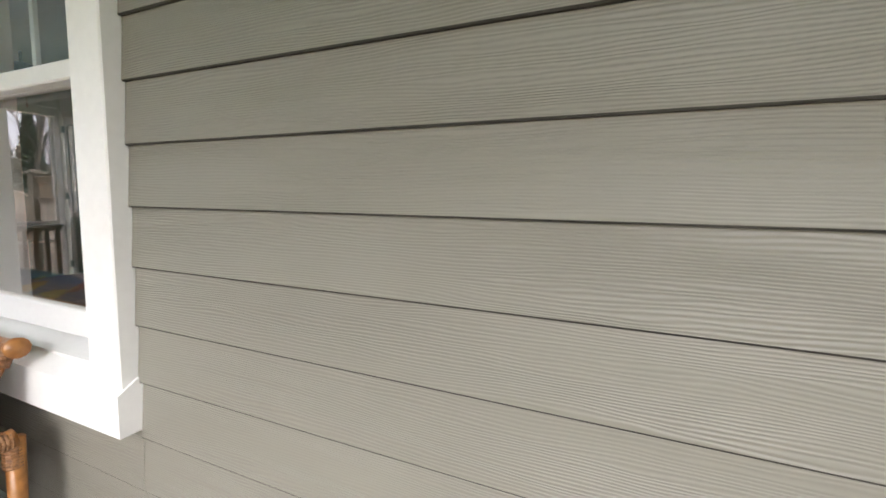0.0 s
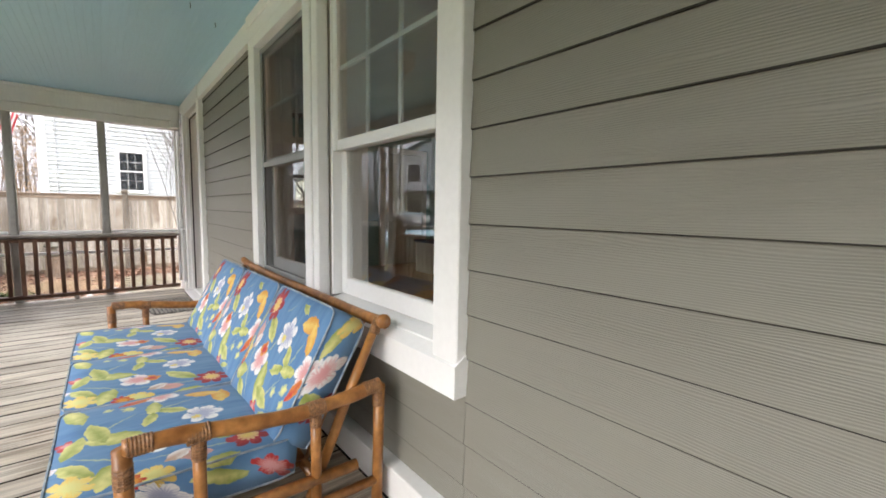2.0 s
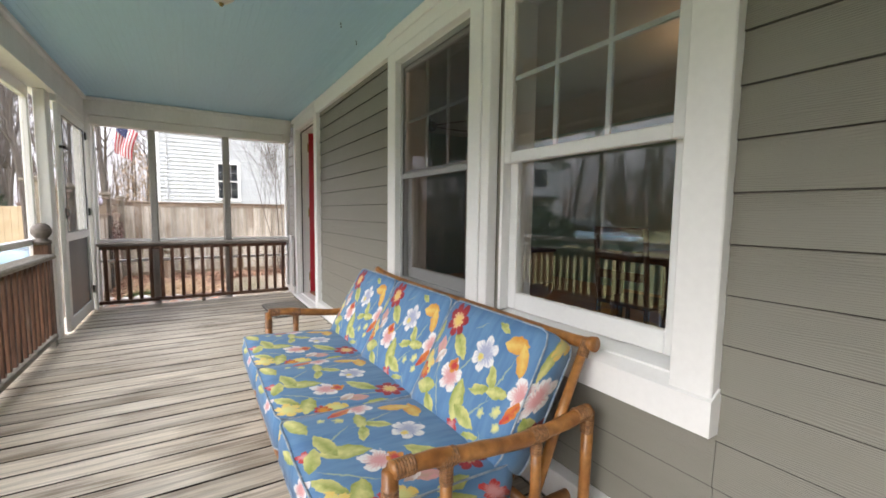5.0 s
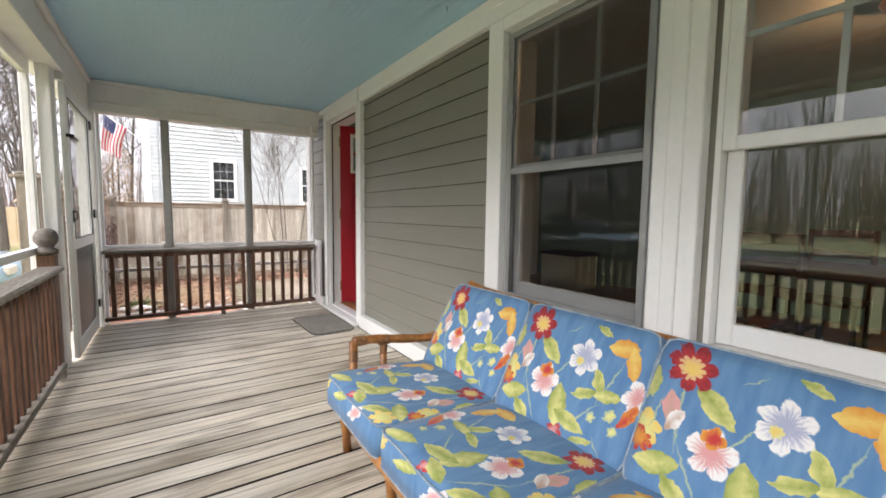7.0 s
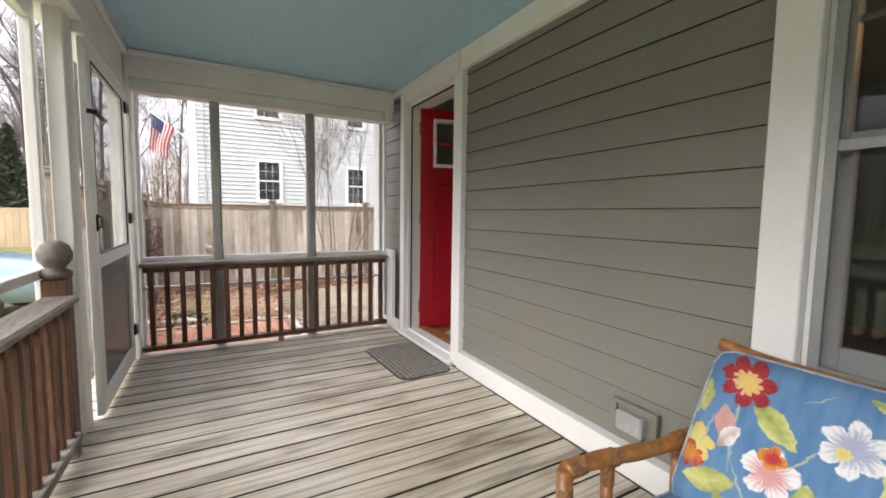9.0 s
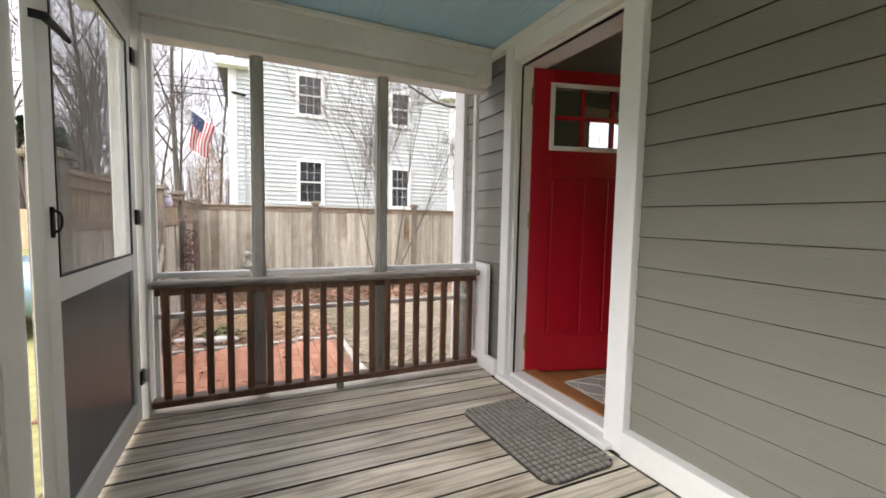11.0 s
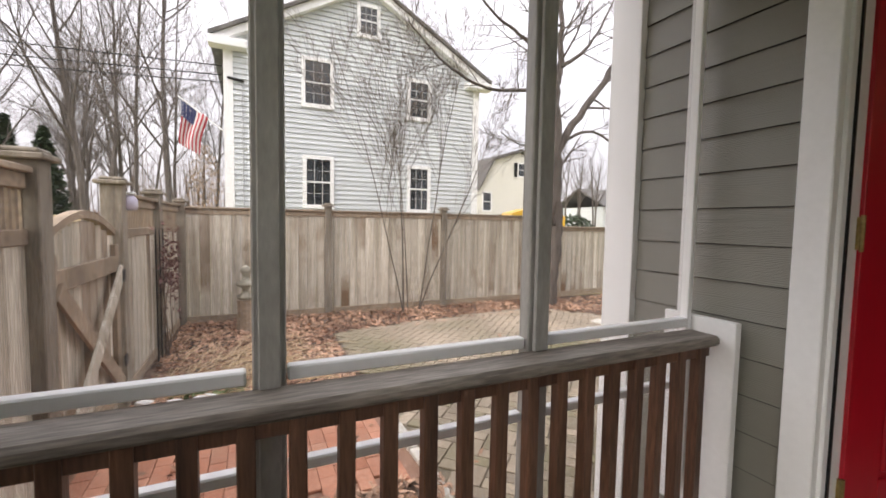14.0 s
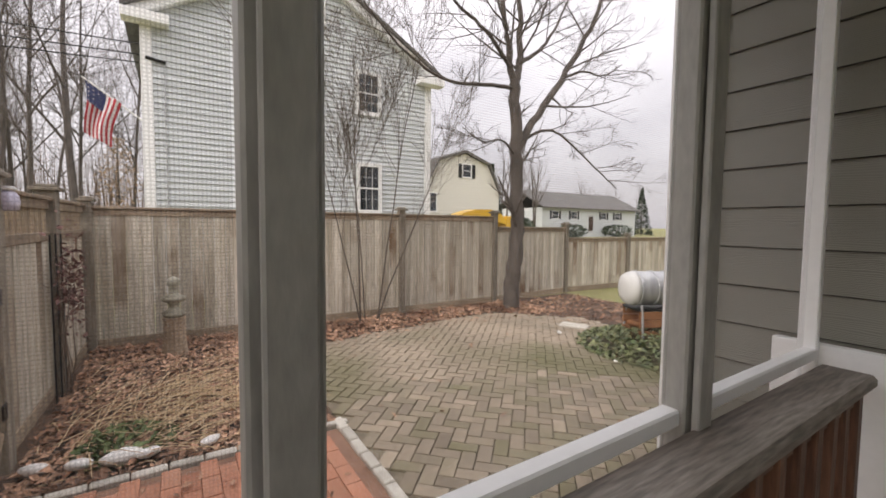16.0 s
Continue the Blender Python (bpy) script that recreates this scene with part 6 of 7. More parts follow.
for x in (-0.32, 0.30):
    for y in (-0.2, 0.2):
        part("leg", tube([(x, y * 1.3, 0), (x, y, 0.50), (x, y * 0.9, 0.60)], 0.016, 8), GALV, drum)
part("cradle", box(-0.38, 0.36, -0.20, 0.20, 0.52, 0.55, 0.008), BLACK, drum)
for y in (-0.21, 0.19):
    for z in (0.22, 0.36, 0.47):
        part("stand_slat", box(-0.36, 0.34, y, y + 0.02, z - 0.05, z + 0.05, 0.004), TERRA, drum, "rusty brown slat of the stand")
pot = thing("terracotta_pot", "rusty terracotta pot under the barrel stand", "pot", at=(-9.25, 4.45, GROUND))
part("pot", lathe([(0.16, 0), (0.22, 0.26), (0.25, 0.27), (0.25, 0.33), (0.22, 0.335)], 18), TERRA, pot, smooth=True)
slab = thing("stepping_stone", "pale flat stepping stone at the patio's edge", "stone", at=(-10.25, 4.25, GROUND + 0.015), turn=25)
part("stone", box(-0.22, 0.22, -0.14, 0.14, 0, 0.04, 0.012), EDGE_STONE, slab)

# trees and shrub in the yard
YARD = [(7, 0.62, 0.95, 0.10, 10), (5, 0.6, 0.9, 0.14, 8), (6, 0.55, 0.85, 0.17, 5), (5, 0.5, 0.8, 0.2, 3), (4, 0.5, 0.7, 0.2, 3)]
big = thing("tree", "tall bare grey-brown tree forking above the fence", "tree", at=(-11.9, 4.42, GROUND))
rnd = random.Random(23)
mk, fine = Mesher(), Mesher()


def limb(points, r0, r1, kids, reach):
    """A tapered, slightly crooked limb along a few points, set with side branches that split into twigs."""
    path = smooth_path([Vector(p) for p in points], 6)
    n = len(path) - 1
    path = [p + Vector((rnd.uniform(-1, 1), rnd.uniform(-1, 1), rnd.uniform(-1, 1))) * min(0.03, r0 * 0.3) * (0 < i < n) for i, p in enumerate(path)]
    rad = [r0 + (r1 - r0) * i / n for i in range(n + 1)]
    mk.tube(path, rad, 12 if r0 > 0.07 else 8)
    for k in range(kids):
        i = int(n * (0.25 + 0.74 * (k + rnd.random()) / kids))
        i = min(i, n - 1)
        ax = (path[i + 1] - path[i]).normalized()
        side = ax.orthogonal().normalized()
        side.rotate(Matrix.Rotation(rnd.uniform(0, 2 * math.pi), 3, ax))
        d = (ax * 0.7 + side * rnd.uniform(0.7, 1.2) + Vector((0, 0, rnd.uniform(-0.15, 0.3)))).normalized()
        grow(mk, rnd, path[i], d, reach * rnd.uniform(0.6, 1.2), max(rad[i] * 0.38, 0.009), 2, YARD, fine)


limb([(0, 0, -0.05), (0.0, 0.05, 0.8), (0.02, 0.10, 1.7), (0, 0.04, 3.1), (0, -0.04, 4.3)], 0.165, 0.10, 3, 1.5)
limb([(0, -0.04, 4.25), (0.05, -0.25, 4.9), (0.1, -0.42, 5.6), (0.15, -0.55, 7.6)], 0.075, 0.03, 9, 1.7)
limb([(0, -0.03, 4.25), (-0.05, 0.14, 4.85), (-0.1, 0.16, 5.9), (-0.2, 0.35, 7.8)], 0.08, 0.03, 9, 1.7)
limb([(0, 0.05, 3.0), (0.02, 0.57, 3.80), (0.05, 1.50, 5.0), (0.1, 2.20, 6.2), (0.1, 2.8, 7.6)], 0.085, 0.03, 11, 1.8)
limb([(0, -0.05, 4.2), (0.1, -0.95, 4.08), (0.2, -1.68, 3.98), (0.3, -2.5, 4.2), (0.4, -3.2, 4.7)], 0.042, 0.012, 10, 1.2)
limb([(0, 0.12, 3.2), (0.1, 0.7, 3.5), (0.2, 1.23, 3.35), (0.3, 2.0, 2.85), (0.4, 2.6, 2.45)], 0.034, 0.010, 8, 0.9)
limb([(0, 0.10, 4.7), (-0.1, 0.7, 5.1), (-0.2, 1.3, 5.8), (-0.3, 1.9, 6.8)], 0.045, 0.015, 8, 1.3)
limb([(0, -0.10, 4.5), (0.2, -0.8, 4.9), (0.3, -1.6, 5.2), (0.4, -2.6, 5.9)], 0.042, 0.012, 9, 1.2)
limb([(0, 0.02, 2.95), (0.2, -0.5, 3.15), (0.3, -1.0, 3.05), (0.4, -1.5, 3.2)], 0.024, 0.008, 6, 0.8)
limb([(0.05, 1.2, 4.6), (0.0, 1.9, 4.9), (-0.1, 2.7, 5.0), (-0.1, 3.4, 5.4)], 0.032, 0.010, 8, 1.1)
link("trunk", mk.mesh("trunk"), BARK, big, smooth=True)
tagged(link("twigs", fine.mesh("twigs"), BARK, big), kind="stuff")

shrub = thing("bare_shrub", "leafless many-stemmed shrub against the fence", "shrub", at=(-12.2, 1.58, GROUND))
rnd = random.Random(8)
SHRUB = [(11, 0.52, 0.60, 0.06, 5), (7, 0.50, 0.6, 0.09, 4), (4, 0.5, 0.6, 0.1, 3), (2, 0.5, 0.6, 0.1, 3)]
mk = Mesher()
for a, lean, tall in ((4.9, 0.20, 4.3), (1.4, 0.10, 4.6), (1.7, 0.30, 4.3), (3.3, 0.15, 4.2), (4.7, 0.05, 4.6)):
    grow(mk, rnd, Vector((0.10 * math.cos(a), 0.14 * math.sin(a), -0.03)), Vector((lean * math.cos(a) * 0.7, lean * math.sin(a), 1)), tall, rnd.uniform(0.012, 0.018), 0, SHRUB)
tagged(link("stems", mk.mesh("stems"), SHRUB_BARK, shrub), kind="stuff")


# neighbouring houses
def house_window(parent, x, y0, y1, z0, z1, face=1, bars=True):
    w = part("window", box(x, x + 0.04 * face, y0 - 0.10, y1 + 0.10, z0 - 0.10, z0, 0.004) if face > 0 else box(x - 0.04, x, y0 - 0.1, y1 + 0.1, z0 - 0.1, z0, 0.004), TRIM, parent)
    f = sorted((x, x + 0.035 * face))
    b = bmesh.new()
    add_box(b, f[0], f[1], y0 - 0.09, y0, z0, z1 + 0.09)
    add_box(b, f[0], f[1], y1, y1 + 0.09, z0, z1 + 0.09)
    add_box(b, f[0], f[1], y0, y1, z1, z1 + 0.09)
    part("frame", b, TRIM, w)
    part("pane", box(f[0] + 0.004, f[0] + 0.008, y0, y1, z0, z1), DARK_PANE, w)
    b = bmesh.new()
    zm = (z0 + z1) / 2
    add_box(b, f[0] + 0.008, f[0] + 0.024, y0, y1, zm - 0.02, zm + 0.02)
    if bars:
        for q in (1, 2):
            yy = y0 + (y1 - y0) * q / 3
            add_box(b, f[0] + 0.008, f[0] + 0.018, yy - 0.0035, yy + 0.0035, z0, z1)
        for q in (1, 3):
            zz = z0 + (z1 - z0) * q / 4
            add_box(b, f[0] + 0.008, f[0] + 0.018, y0, y1, zz - 0.0035, zz + 0.0035)
    part("glazing_bar", b, SASH, w)


HX, HY0, HY1, HE, HPK = -15.9, -1.50, 4.92, 5.22, 7.02
nb = thing("white_house", "white clapboard two-storey house with a gable end", "house")
ym = (HY0 + HY1) / 2
part("wall", prism([(HY0, GROUND), (HY1, GROUND), (HY1, HE), (ym, HPK - 0.08), (HY0, HE)], "x", HX - 10.0, HX - 0.02), WHITE_SIDING, nb)
LAPZ = 0.118


def gable_span(z):
    if z <= HE:
        return HY0, HY1
    k = (z - HE) / (HPK - HE)
    return HY0 + (ym - HY0) * k, HY1 - (HY1 - ym) * k


z = 0.6
while z < HPK - 0.2:
    y0, y1 = gable_span(z + LAPZ)
    b = bmesh.new()
    v = [b.verts.new(q) for q in ((HX + 0.026, y0, z), (HX + 0.026, y1, z), (HX - 0.004, y1, z + LAPZ), (HX - 0.004, y0, z + LAPZ), (HX - 0.02, y0, z), (HX - 0.02, y1, z))]
    b.faces.new((v[0], v[1], v[2], v[3]))
    b.faces.new((v[1], v[0], v[4], v[5]))
    part("clapboard", b, WHITE_SIDING, nb)
    z += LAPZ
for y0, y1 in ((HY0 - 0.03, HY0 + 0.16), (HY1 - 0.16, HY1 + 0.03)):
    part("corner_board", box(HX - 0.12, HX + 0.03, y0, y1, GROUND, HE + 0.05, 0.004), TRIM, nb)
for s, y_eave in ((-1, HY0 - 0.30), (1, HY1 + 0.30)):
    zl = HE - 0.30 * (HPK - HE) / (ym - HY0)
    part("roof", prism([(y_eave, zl - 0.02), (ym, HPK), (ym, HPK + 0.085), (y_eave, zl + 0.065)], "x", HX - 10.2, HX + 0.28), ROOF, nb)
    part("rake_board", prism([(y_eave, zl - 0.20), (ym, HPK - 0.19), (ym, HPK - 0.005), (y_eave, zl - 0.025)], "x", HX + 0.02, HX + 0.20), TRIM, nb)
    ya, yb = sorted((y_eave, y_eave - s * 0.75))
    part("cornice_return", box(HX - 0.02, HX + 0.30, ya, yb, zl - 0.20, zl - 0.02, 0.01), TRIM, nb)
for y0, y1, z0, z1 in ((0.22, 0.78, 1.50, 2.60), (2.88, 3.38, 1.46, 2.55), (0.20, 0.78, 3.92, 4.92), (2.86, 3.36, 3.92, 4.82), (1.52, 1.94, 5.80, 6.45)):
    house_window(nb, HX + 0.020, y0, y1, z0, z1)
part("service_cable", tube([(HX + 0.03, -1.15, 1.0), (HX + 0.03, -1.15, 4.2)], 0.012, 6), GALV, nb)
part("cable_bracket", tube([(HX + 0.05, -1.45, 4.25), (HX + 0.06, -1.12, 4.2)], 0.03, 6), BLACK, nb)

flag = thing("flag", "striped red, white and blue flag on an angled pole", "flag", at=(-16.5, -1.53, 3.25))
part("pole", tube([(0, 0.0, -0.1), (0, -0.95, 0.62)], 0.014, 8), TRIM, flag)


def flag_cell(u0, u1, v0, v1, n=6):
    bm = bmesh.new()
    g = []
    for i in range(n + 1):
        u = u0 + (u1 - u0) * i / n
        rowv = []
        for v in (v0, v1):
            top = Vector((0, -0.90 + 0.52 * v, 0.58 - 0.39 * v))
            p = top + Vector((0.06 * math.sin(9 * v + 3 * u), -0.02 * u + 0.03 * math.sin(5 * u + 2 * v) - 0.16 * v * u, -1.02 * u + 0.16 * v * u))
            rowv.append(bm.verts.new(p))
        g.append(rowv)
    for a, c in zip(g, g[1:]):
        bm.faces.new((a[0], a[1], c[1], c[0]))
    return bm


for k in range(13):
    v0, v1 = k / 13, (k + 1) / 13
    part("stripe", flag_cell(0.4 if k < 7 else 0.0, 1.0, v0, v1), FLAG_RED if k % 2 == 0 else FLAG_WHITE, flag)
part("canton", flag_cell(0.0, 0.4, 0.0, 7 / 13, 4), FLAG_BLUE, flag)
for i in range(5):
    for j in range(4):
        u, v = 0.04 + 0.08 * i, (0.6 + 1.75 * j) / 13
        part("star", flag_cell(u, u + 0.028, v, v + 0.032, 1), FLAG_WHITE, flag, m=Matrix.Translation((0.006, 0, 0)))

gam = thing("cream_house", "cream gambrel-roofed house with dark shutters, far off", "house")
GX = -34.0
prof = [(15.2, GROUND), (22.9, GROUND), (22.9, 3.9), (21.6, 6.2), (19.1, 7.0), (16.6, 6.2), (15.2, 3.9)]
part("wall", prism(prof, "x", GX - 9, GX), CREAM_SIDING, gam)
for (ya, za), (yb, zb) in (((22.95, 3.7), (21.65, 6.2)), ((21.65, 6.2), (19.1, 7.05)), ((19.1, 7.05), (16.55, 6.2)), ((16.55, 6.2), (15.15, 3.7))):
    part("roof", prism([(ya, za), (yb, zb), (yb, zb + 0.22), (ya + (0.1 if ya > 19.2 else -0.1), za + 0.15)], "x", GX - 9.2, GX + 0.3), ROOF, gam)
house_window(gam, GX, 19.0, 19.8, 5.1, 6.1, bars=False)
for y0 in (18.55, 19.92):
    part("shutter", box(GX, GX + 0.05, y0, y0 + 0.32, 5.0, 6.15), BLACK, gam)
house_window(gam, GX, 15.7, 16.4, 2.2, 3.6, bars=False)

ranch = thing("ranch_house", "long low white house across the far lawn", "house")
RX = -47.0
part("wall", box(RX - 9, RX, 42.0, 64.0, GROUND, 3.7), WHITE_SIDING, ranch)
part("roof", prism([(RX + 0.6, 3.6), (RX - 4.5, 6.2), (RX - 9.6, 3.6), (RX - 9.6, 3.8), (RX - 4.5, 6.45), (RX + 0.6, 3.8)], "y", 41.5, 64.5), ROOF, ranch)
for y0 in (44.0, 48.0, 55.0, 58.5):
    house_window(ranch, RX, y0, y0 + 1.2, 2.2, 3.2, bars=False)
    for q in (y0 - 0.5, y0 + 1.3):
        part("shutter", box(RX, RX + 0.06, q, q + 0.4, 2.1, 3.3), BLACK, ranch)
part("front_door", box(RX, RX + 0.06, 52.0, 53.0, 0.4, 2.6), DARK_WOOD, ranch)


def hedge(at, sx, sy, sz, label):
    h = thing("bush", label, "bush", at=at)
    rr = random.Random(int(abs(at[0] * 10 + at[1])))
    mk = Mesher()
    for k in range(900):
        u = Vector((rr.gauss(0, 1), rr.gauss(0, 1), rr.gauss(0, 1))).normalized() * rr.uniform(0.75, 1.05)
        mk.leaf(Vector((u.x * sx, u.y * sy, max(0.03, sz * 0.5 + u.z * sz * 0.5))), rr.uniform(0.2, 0.4) * min(sx, sz, 1.0), rr, 1.0)
    tagged(link("foliage", mk.mesh("foliage"), CONIFER, h), kind="stuff")
    part("stem", lathe([(0.08, 0), (0.06, sz * 0.6)], 6), BARK, h)
    return h


hedge((RX + 1.5, 46.5, GROUND), 1.2, 3.0, 1.9, "dark clipped bush before the far house")
hedge((RX + 1.5, 57.0, GROUND), 1.2, 3.5, 1.9, "dark clipped bush before the far house")
hedge((-30.0, 15.5, GROUND), 1.0, 1.4, 2.3, "dark round evergreen bush")
hedge((-30.0, 18.6, GROUND), 1.0, 1.6, 2.3, "dark round evergreen bush")
hedge((-30.0, 21.5, GROUND), 1.0, 1.6, 2.4, "dark round evergreen bush")

slide = thing("play_slide", "yellow plastic play slide behind the fence", "play slide", at=(-20.5, 10.0, GROUND - 0.14), turn=90)
part("chute", prism([(-1.3, 1.85), (-0.9, 2.26), (-0.2, 2.44), (0.6, 2.46), (1.2, 2.28), (1.5, 2.0), (1.5, 1.8), (0.6, 2.02), (0.0, 2.05), (-0.9, 1.85)], "y", -0.4, 0.4), YELLOW, slide)
part("tower", box(1.52, 1.95, -0.4, 0.4, 0.0, 2.18, 0.03), YELLOW, slide)
part("leg", box(-0.6, -0.45, -0.35, 0.35, 0.0, 1.7, 0.02), YELLOW, slide)

# street side: tan fence, car, far white house, evergreens
fence_tan = thing("tan_fence", "new tan board fence beyond the lawn", "fence")
for k in range(40):
    piece("board", 0.24, 0.03, 1.7, (-27.0 + k * 0.02, -13.0 + k * 0.245, GROUND + 0.85), fence_tan, TAN_FENCE, 0.004, (0, 0, 85))
part("rail", box(-27.1, -26.95, -13.0, -3.3, GROUND + 1.5, GROUND + 1.62), TAN_FENCE, fence_tan)


def parked_car(at, turn):
    c = thing("car", "pale blue parked car on the street side", "car", at=at, turn=turn)
    b = prism([(-2.1, 0.32), (-2.15, 0.62), (-1.95, 0.86), (-1.2, 0.95), (1.1, 0.93), (1.95, 0.80), (2.12, 0.58), (2.1, 0.32)], "y", -0.84, 0.84)
    bmesh.ops.bevel(b, geom=b.edges[:], offset=0.05, segments=2, affect="EDGES")
    part("body", b, CAR_BLUE, c, smooth=True)
    b = prism([(-1.75, 0.93), (-1.15, 1.42), (0.35, 1.44), (1.05, 0.93)], "y", -0.72, 0.72)
    bmesh.ops.bevel(b, geom=b.edges[:], offset=0.06, segments=2, affect="EDGES")
    part("cabin_glass", b, DARK_PANE, c, "dark side windows", smooth=True)
    part("roof_panel", box(-1.1, 0.32, -0.66, 0.66, 1.42, 1.47, 0.02), CAR_BLUE, c)
    for x in (-1.3, 1.3):
        for y in (-0.82, 0.82):
            w = part("wheel", lathe([(0.18, -0.1), (0.30, -0.1), (0.32, -0.06), (0.32, 0.06), (0.30, 0.1), (0.18, 0.1)], 18), TYRE, c, m=pose(x, y, 0.32, 90, 0, 0), smooth=True)
            part("rim", lathe([(0.02, -0.09), (0.19, -0.09), (0.19, 0.09), (0.02, 0.09)], 14), GALV, w)
    for y in (-0.6, 0.6):
        part("headlight", box(2.05, 2.14, y - 0.16, y + 0.16, 0.58, 0.72, 0.02), FROST, c)
        part("tail_light", box(-2.16, -2.08, y - 0.14, y + 0.14, 0.62, 0.76, 0.02), FLAG_RED, c)
    return c


parked_car((-11.2, -5.15, GROUND), 88)
parked_car((-13.0, -13.6, GROUND), 5)

far = thing("street_house", "white two-storey house with a columned porch across the street", "house", at=(-31.6, -24.6, GROUND), turn=42)
part("wall", prism([(-4.5, 0), (4.5, 0), (4.5, 6.0), (0, 8.4), (-4.5, 6.0)], "x", -4.5, 4.5), WHITE_SIDING, far)
for s in (-1, 1):
    part("roof", prism([(s * 4.9, 5.7), (0, 8.4), (0, 8.6), (s * 4.9, 5.95)], "x", -4.8, 4.8), ROOF, far)
part("porch_roof", box(4.5, 7.0, -4.0, 4.0, 2.9, 3.15), ROOF, far)
for y in (-3.8, -1.3, 1.3, 3.8):
    part("column", box(6.6, 6.85, y - 0.12, y + 0.12, 0, 2.9), TRIM, far)
for y0 in (-3.2, -0.5, 2.2):
    house_window(far, 4.5, y0, y0 + 1.0, 4.0, 5.5, bars=False)
    house_window(far, 4.5, y0, y0 + 1.0, 0.9, 2.4, bars=False)
for y0 in (-3.0, -0.6, 1.8):
    for z0 in (1.0, 4.0):
        w = part("window", box(y0, y0 + 1.0, 4.5, 4.54, z0, z0 + 1.4), TRIM, far)
        part("pane", box(y0 + 0.08, y0 + 0.92, 4.54, 4.545, z0 + 0.08, z0 + 1.32), DARK_PANE, w)
hedge((-13.5, -10.8, GROUND), 1.6, 1.3, 1.7, "rounded green bush on the front lawn")
hedge((-16.5, -11.5, GROUND), 1.8, 1.4, 1.6, "rounded green bush on the front lawn")


def conifer(at, h):
    t = thing("evergreen", "dark green evergreen tree, far off", "tree", at=at, group="evergreens")
    rr = random.Random(int(h * 100))
    part("trunk", lathe([(0.16, 0), (0.04, h * 0.9)], 7), BARK, t)
    mk = Mesher()
    for k in range(1500):
        z = h * (0.06 + 0.94 * rr.random() ** 1.25)
        r = (1 - z / h) * h * 0.24 * rr.uniform(0.5, 1.08) + 0.05
        a = rr.uniform(0, 2 * math.pi)
        mk.leaf(Vector((r * math.cos(a), r * math.sin(a), z - r * 0.25)), rr.uniform(0.3, 0.6), rr, 0.8)
    tagged(link("foliage", mk.mesh("foliage"), CONIFER, t), kind="stuff")
    return t


conifer((-30.0, -9.5, GROUND), 5.6)
conifer((-33.0, -12.0, GROUND), 6.5)
conifer((-52.0, 74.0, GROUND), 9.0)
conifer((-40.0, 27.0, GROUND), 8.0)

# bare woods
TWIG_MIN = 0.0055
WOOD = [(13, 0.42, 0.95, 0.05, 7), (8, 0.55, 0.80, 0.12, 5), (6, 0.55, 0.75, 0.16, 3), (4, 0.6, 0.75, 0.2, 3)]
WOOD_B = [(11, 0.52, 0.70, 0.06, 7), (8, 0.52, 0.75, 0.13, 5), (6, 0.55, 0.8, 0.16, 3), (4, 0.6, 0.75, 0.2, 3)]
WOOD_FAR = [(10, 0.50, 0.55, 0.07, 5), (7, 0.5, 0.6, 0.13, 4), (5, 0.55, 0.7, 0.16, 3)]
kinds = [bare_tree("tall bare grey-brown tree with fine twigs in the woods", 31, 13.0, 0.125, WOOD, (-22.4, -3.5, GROUND), "bare woods"),
         bare_tree("tall forked bare grey-brown tree in the woods", 47, 12.5, 0.14, WOOD_B, (-23.9, -6.3, GROUND), "bare woods"),
         bare_tree("slim bare grey-brown tree in the woods", 59, 13.5, 0.095, WOOD, (-26.2, -5.4, GROUND), "bare woods")]
distant = [bare_tree("slim bare tree at the woods' edge", 65, 10.5, 0.15, WOOD_FAR, (-6.0, -33.0, GROUND), "distant bare woods"),
           bare_tree("slim bare tree at the woods' edge", 71, 9.0, 0.12, WOOD_FAR, (-12.0, -31.0, GROUND), "distant bare woods")]
rnd = random.Random(77)
for k, (x, y) in enumerate(((-29.0, -6.9), (-30.5, -4.6), (-27.5, -9.6), (-21.8, -8.6), (-33.0, -2.9), (-34.5, -7.8))):
    copy_thing(kinds[(k + 1) % 3], pose(x, y, GROUND, 0, 0, rnd.uniform(0, 360)))
for k in range(12):
    x = rnd.uniform(-60, -37)
    copy_thing(kinds[k % 3], pose(x, rnd.uniform(-22, -3.0), GROUND, 0, 0, rnd.uniform(0, 360)))
for k in range(9):
    copy_thing(distant[k % 2], pose(rnd.uniform(-46, -30), rnd.uniform(-17, -9), GROUND, 0, 0, rnd.uniform(0, 360)))
for k in range(52):
    copy_thing(distant[k % 2], pose(rnd.uniform(-40, 34), rnd.uniform(-52, -29), GROUND, 0, 0, rnd.uniform(0, 360)))
for k in range(22):
    copy_thing(distant[k % 2], pose(rnd.uniform(-80, -58), rnd.uniform(8, 95), GROUND, 0, 0, rnd.uniform(0, 360)))
for k in range(6):
    copy_thing(distant[k % 2], pose(rnd.uniform(-46, -34), rnd.uniform(26, 40), GROUND, 0, 0, rnd.uniform(0, 360)))
beech = thing("young_beech", "young beech still holding its tan dead leaves", "tree", at=(-30.5, -3.25, GROUND))
rnd = random.Random(19)
part("trunk", lathe([(0.07, 0), (0.05, 2.4), (0.015, 5.2)], 7), BARK, beech)
mk = Mesher()
for k in range(1700):
    z = 1.3 + 4.2 * rnd.random()
    w = 0.85 * math.sin(math.pi * min(1.0, (z - 0.9) / 4.8)) + 0.1
    a, r = rnd.uniform(0, 2 * math.pi), w * math.sqrt(rnd.random())
    mk.leaf(Vector((r * math.cos(a), r * math.sin(a), z)), rnd.uniform(0.07, 0.14), rnd, 1.0)
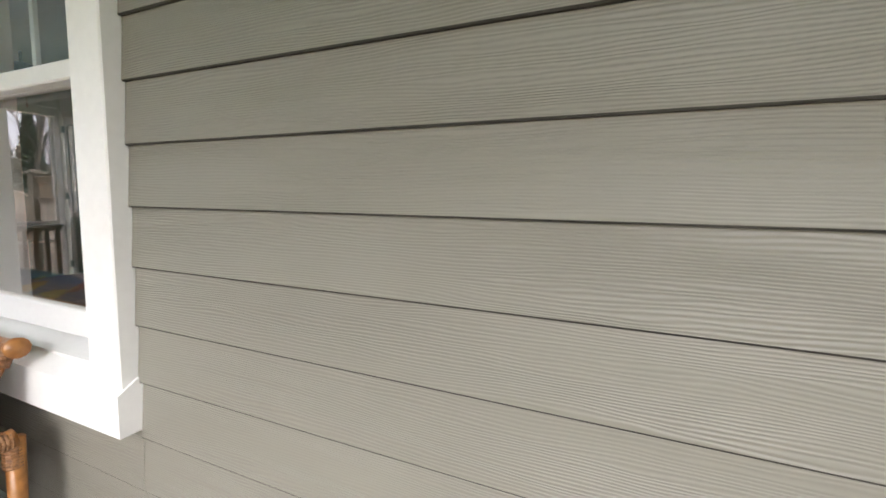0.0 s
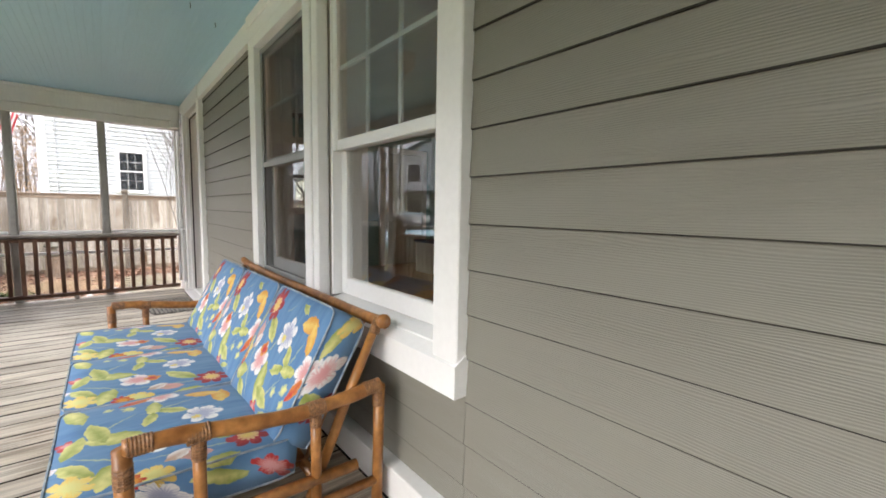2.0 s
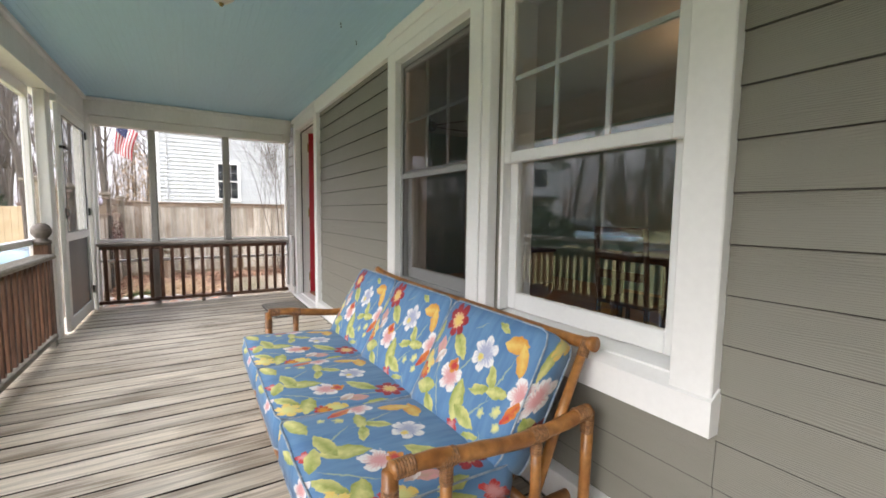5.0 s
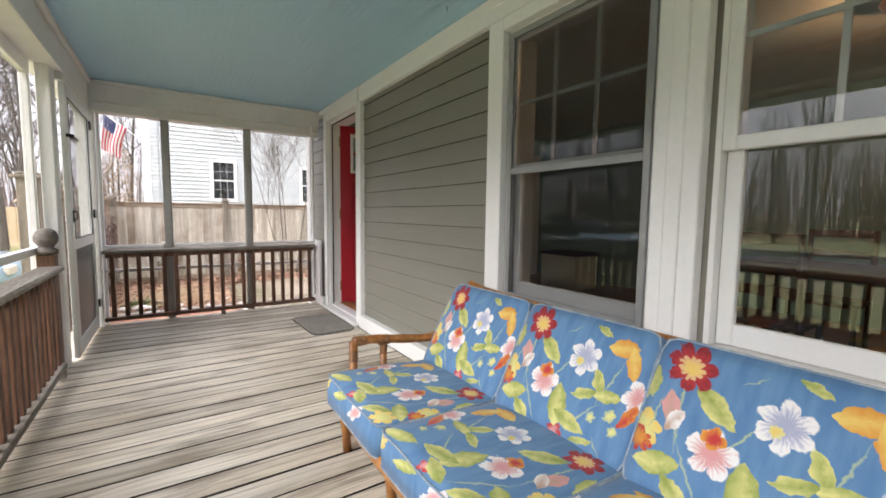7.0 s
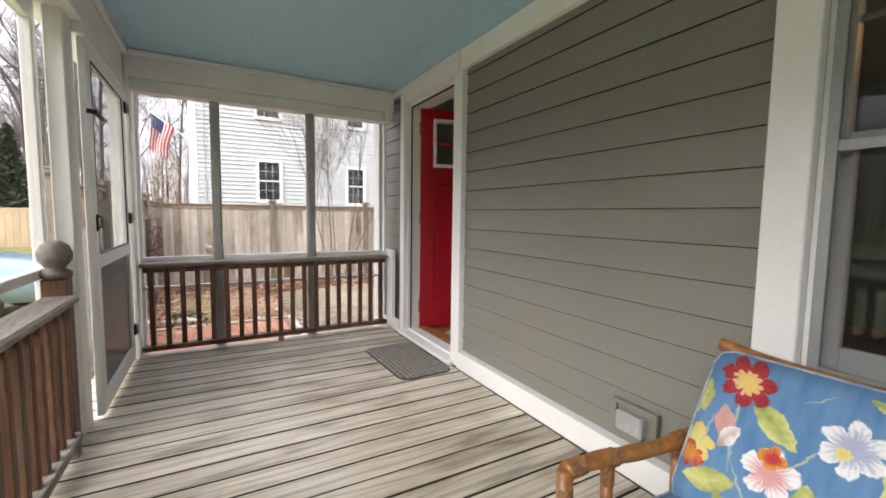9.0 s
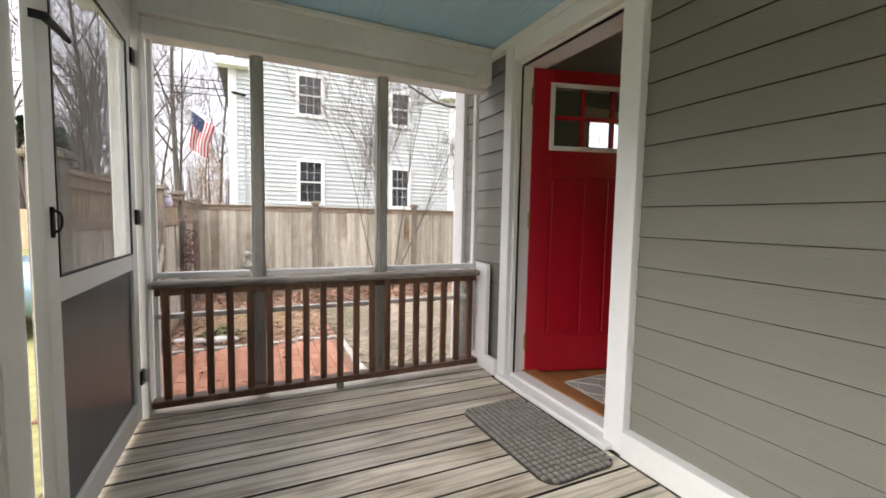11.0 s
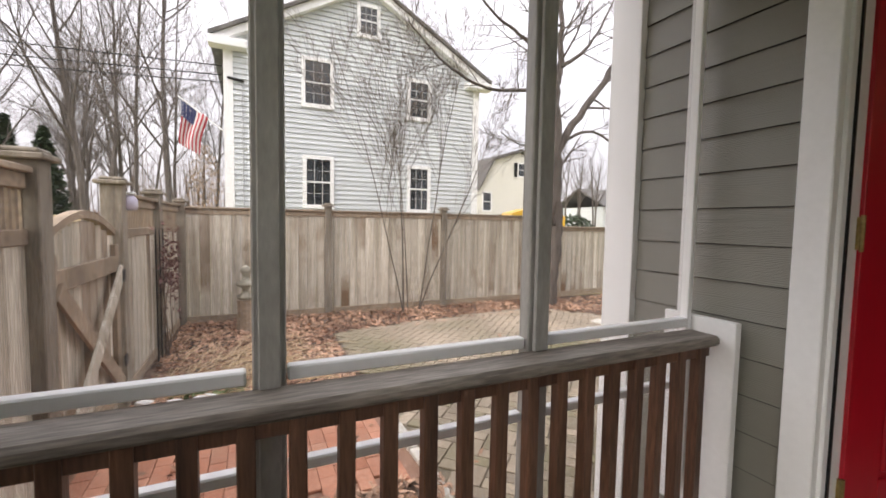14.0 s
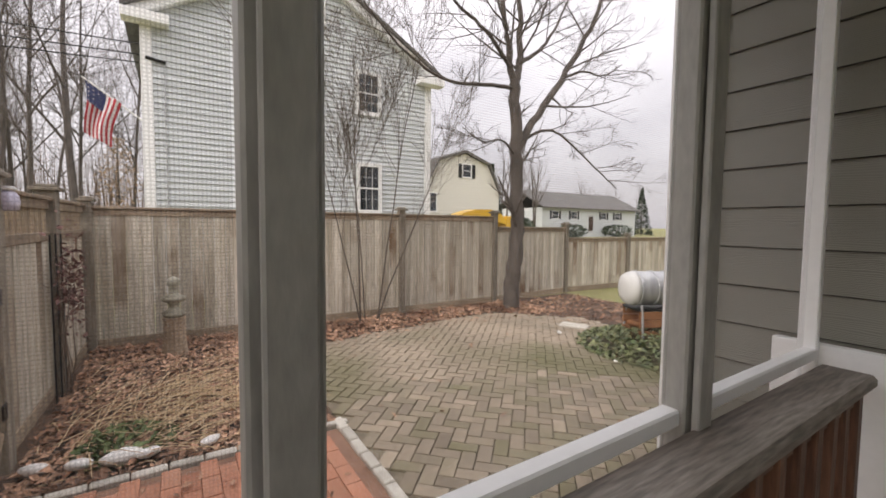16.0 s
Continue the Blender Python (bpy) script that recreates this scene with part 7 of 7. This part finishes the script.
tagged(link("foliage", mk.mesh("foliage"), BEECH, beech), kind="stuff")

# dense far woods, uncountable
rnd = random.Random(91)
mk = Mesher()
for k in range(2100):
    q = rnd.random()
    if q < 0.62:
        x, y = rnd.uniform(-50, 45), rnd.uniform(-66, -40)
    elif q < 0.80:
        x, y = rnd.uniform(-85, -48), rnd.uniform(-40, -1)
    else:
        x, y = rnd.uniform(-110, -85), rnd.uniform(0, 140)
    h = rnd.uniform(5, 11) if q > 0.62 else rnd.uniform(7, 13)
    p = Vector((x, y, GROUND))
    top = p + Vector((rnd.uniform(-1, 1), rnd.uniform(-1, 1), h))
    mk.tube([p, p.lerp(top, 0.5) + Vector((rnd.uniform(-0.4, 0.4), 0, 0)), top], [rnd.uniform(0.05, 0.12), 0.04, 0.01], 3)
    for j in range(7):
        a = p.lerp(top, rnd.uniform(0.15, 0.95))
        mk.tube([a, a + Vector((rnd.uniform(-1.6, 1.6), rnd.uniform(-1.6, 1.6), rnd.uniform(0.3, 2.2)))], [0.022, 0.006], 3)
tagged(link("far_woods", mk.mesh("far_woods"), TWIG), "dense leafless woods in the distance", "woods", kind="stuff")
mk = Mesher()
for k in range(14000):
    q = rnd.random()
    x, y = (rnd.uniform(-50, 45), rnd.uniform(-50, -38)) if q < 0.6 else (rnd.uniform(-70, -46), rnd.uniform(-40, -2))
    mk.leaf(Vector((x, y, GROUND + rnd.random() ** 1.6 * (5.0 if q < 0.6 else 2.4))), rnd.uniform(0.22, 0.5), rnd, 1.0)
tagged(link("far_undergrowth", mk.mesh("far_undergrowth"), LEAF_DRY), "brown undergrowth at the woods' edge", "undergrowth", kind="stuff")

# overhead cables
for q, (za, zb) in enumerate(((4.3, 6.2), (4.15, 5.6), (4.5, 6.9))):
    wire = thing("overhead_cable", "thin dark overhead cable to the white house", "cable", group="overhead cables")
    pts = [Vector((-15.9, -1.4, za)).lerp(Vector((-22.0, -40.0, zb + 1.5)), t / 12) - Vector((0, 0, 1.2 * math.sin(math.pi * t / 12))) for t in range(13)]
    part("wire", tube(pts, 0.012, 5), BLACK, wire)
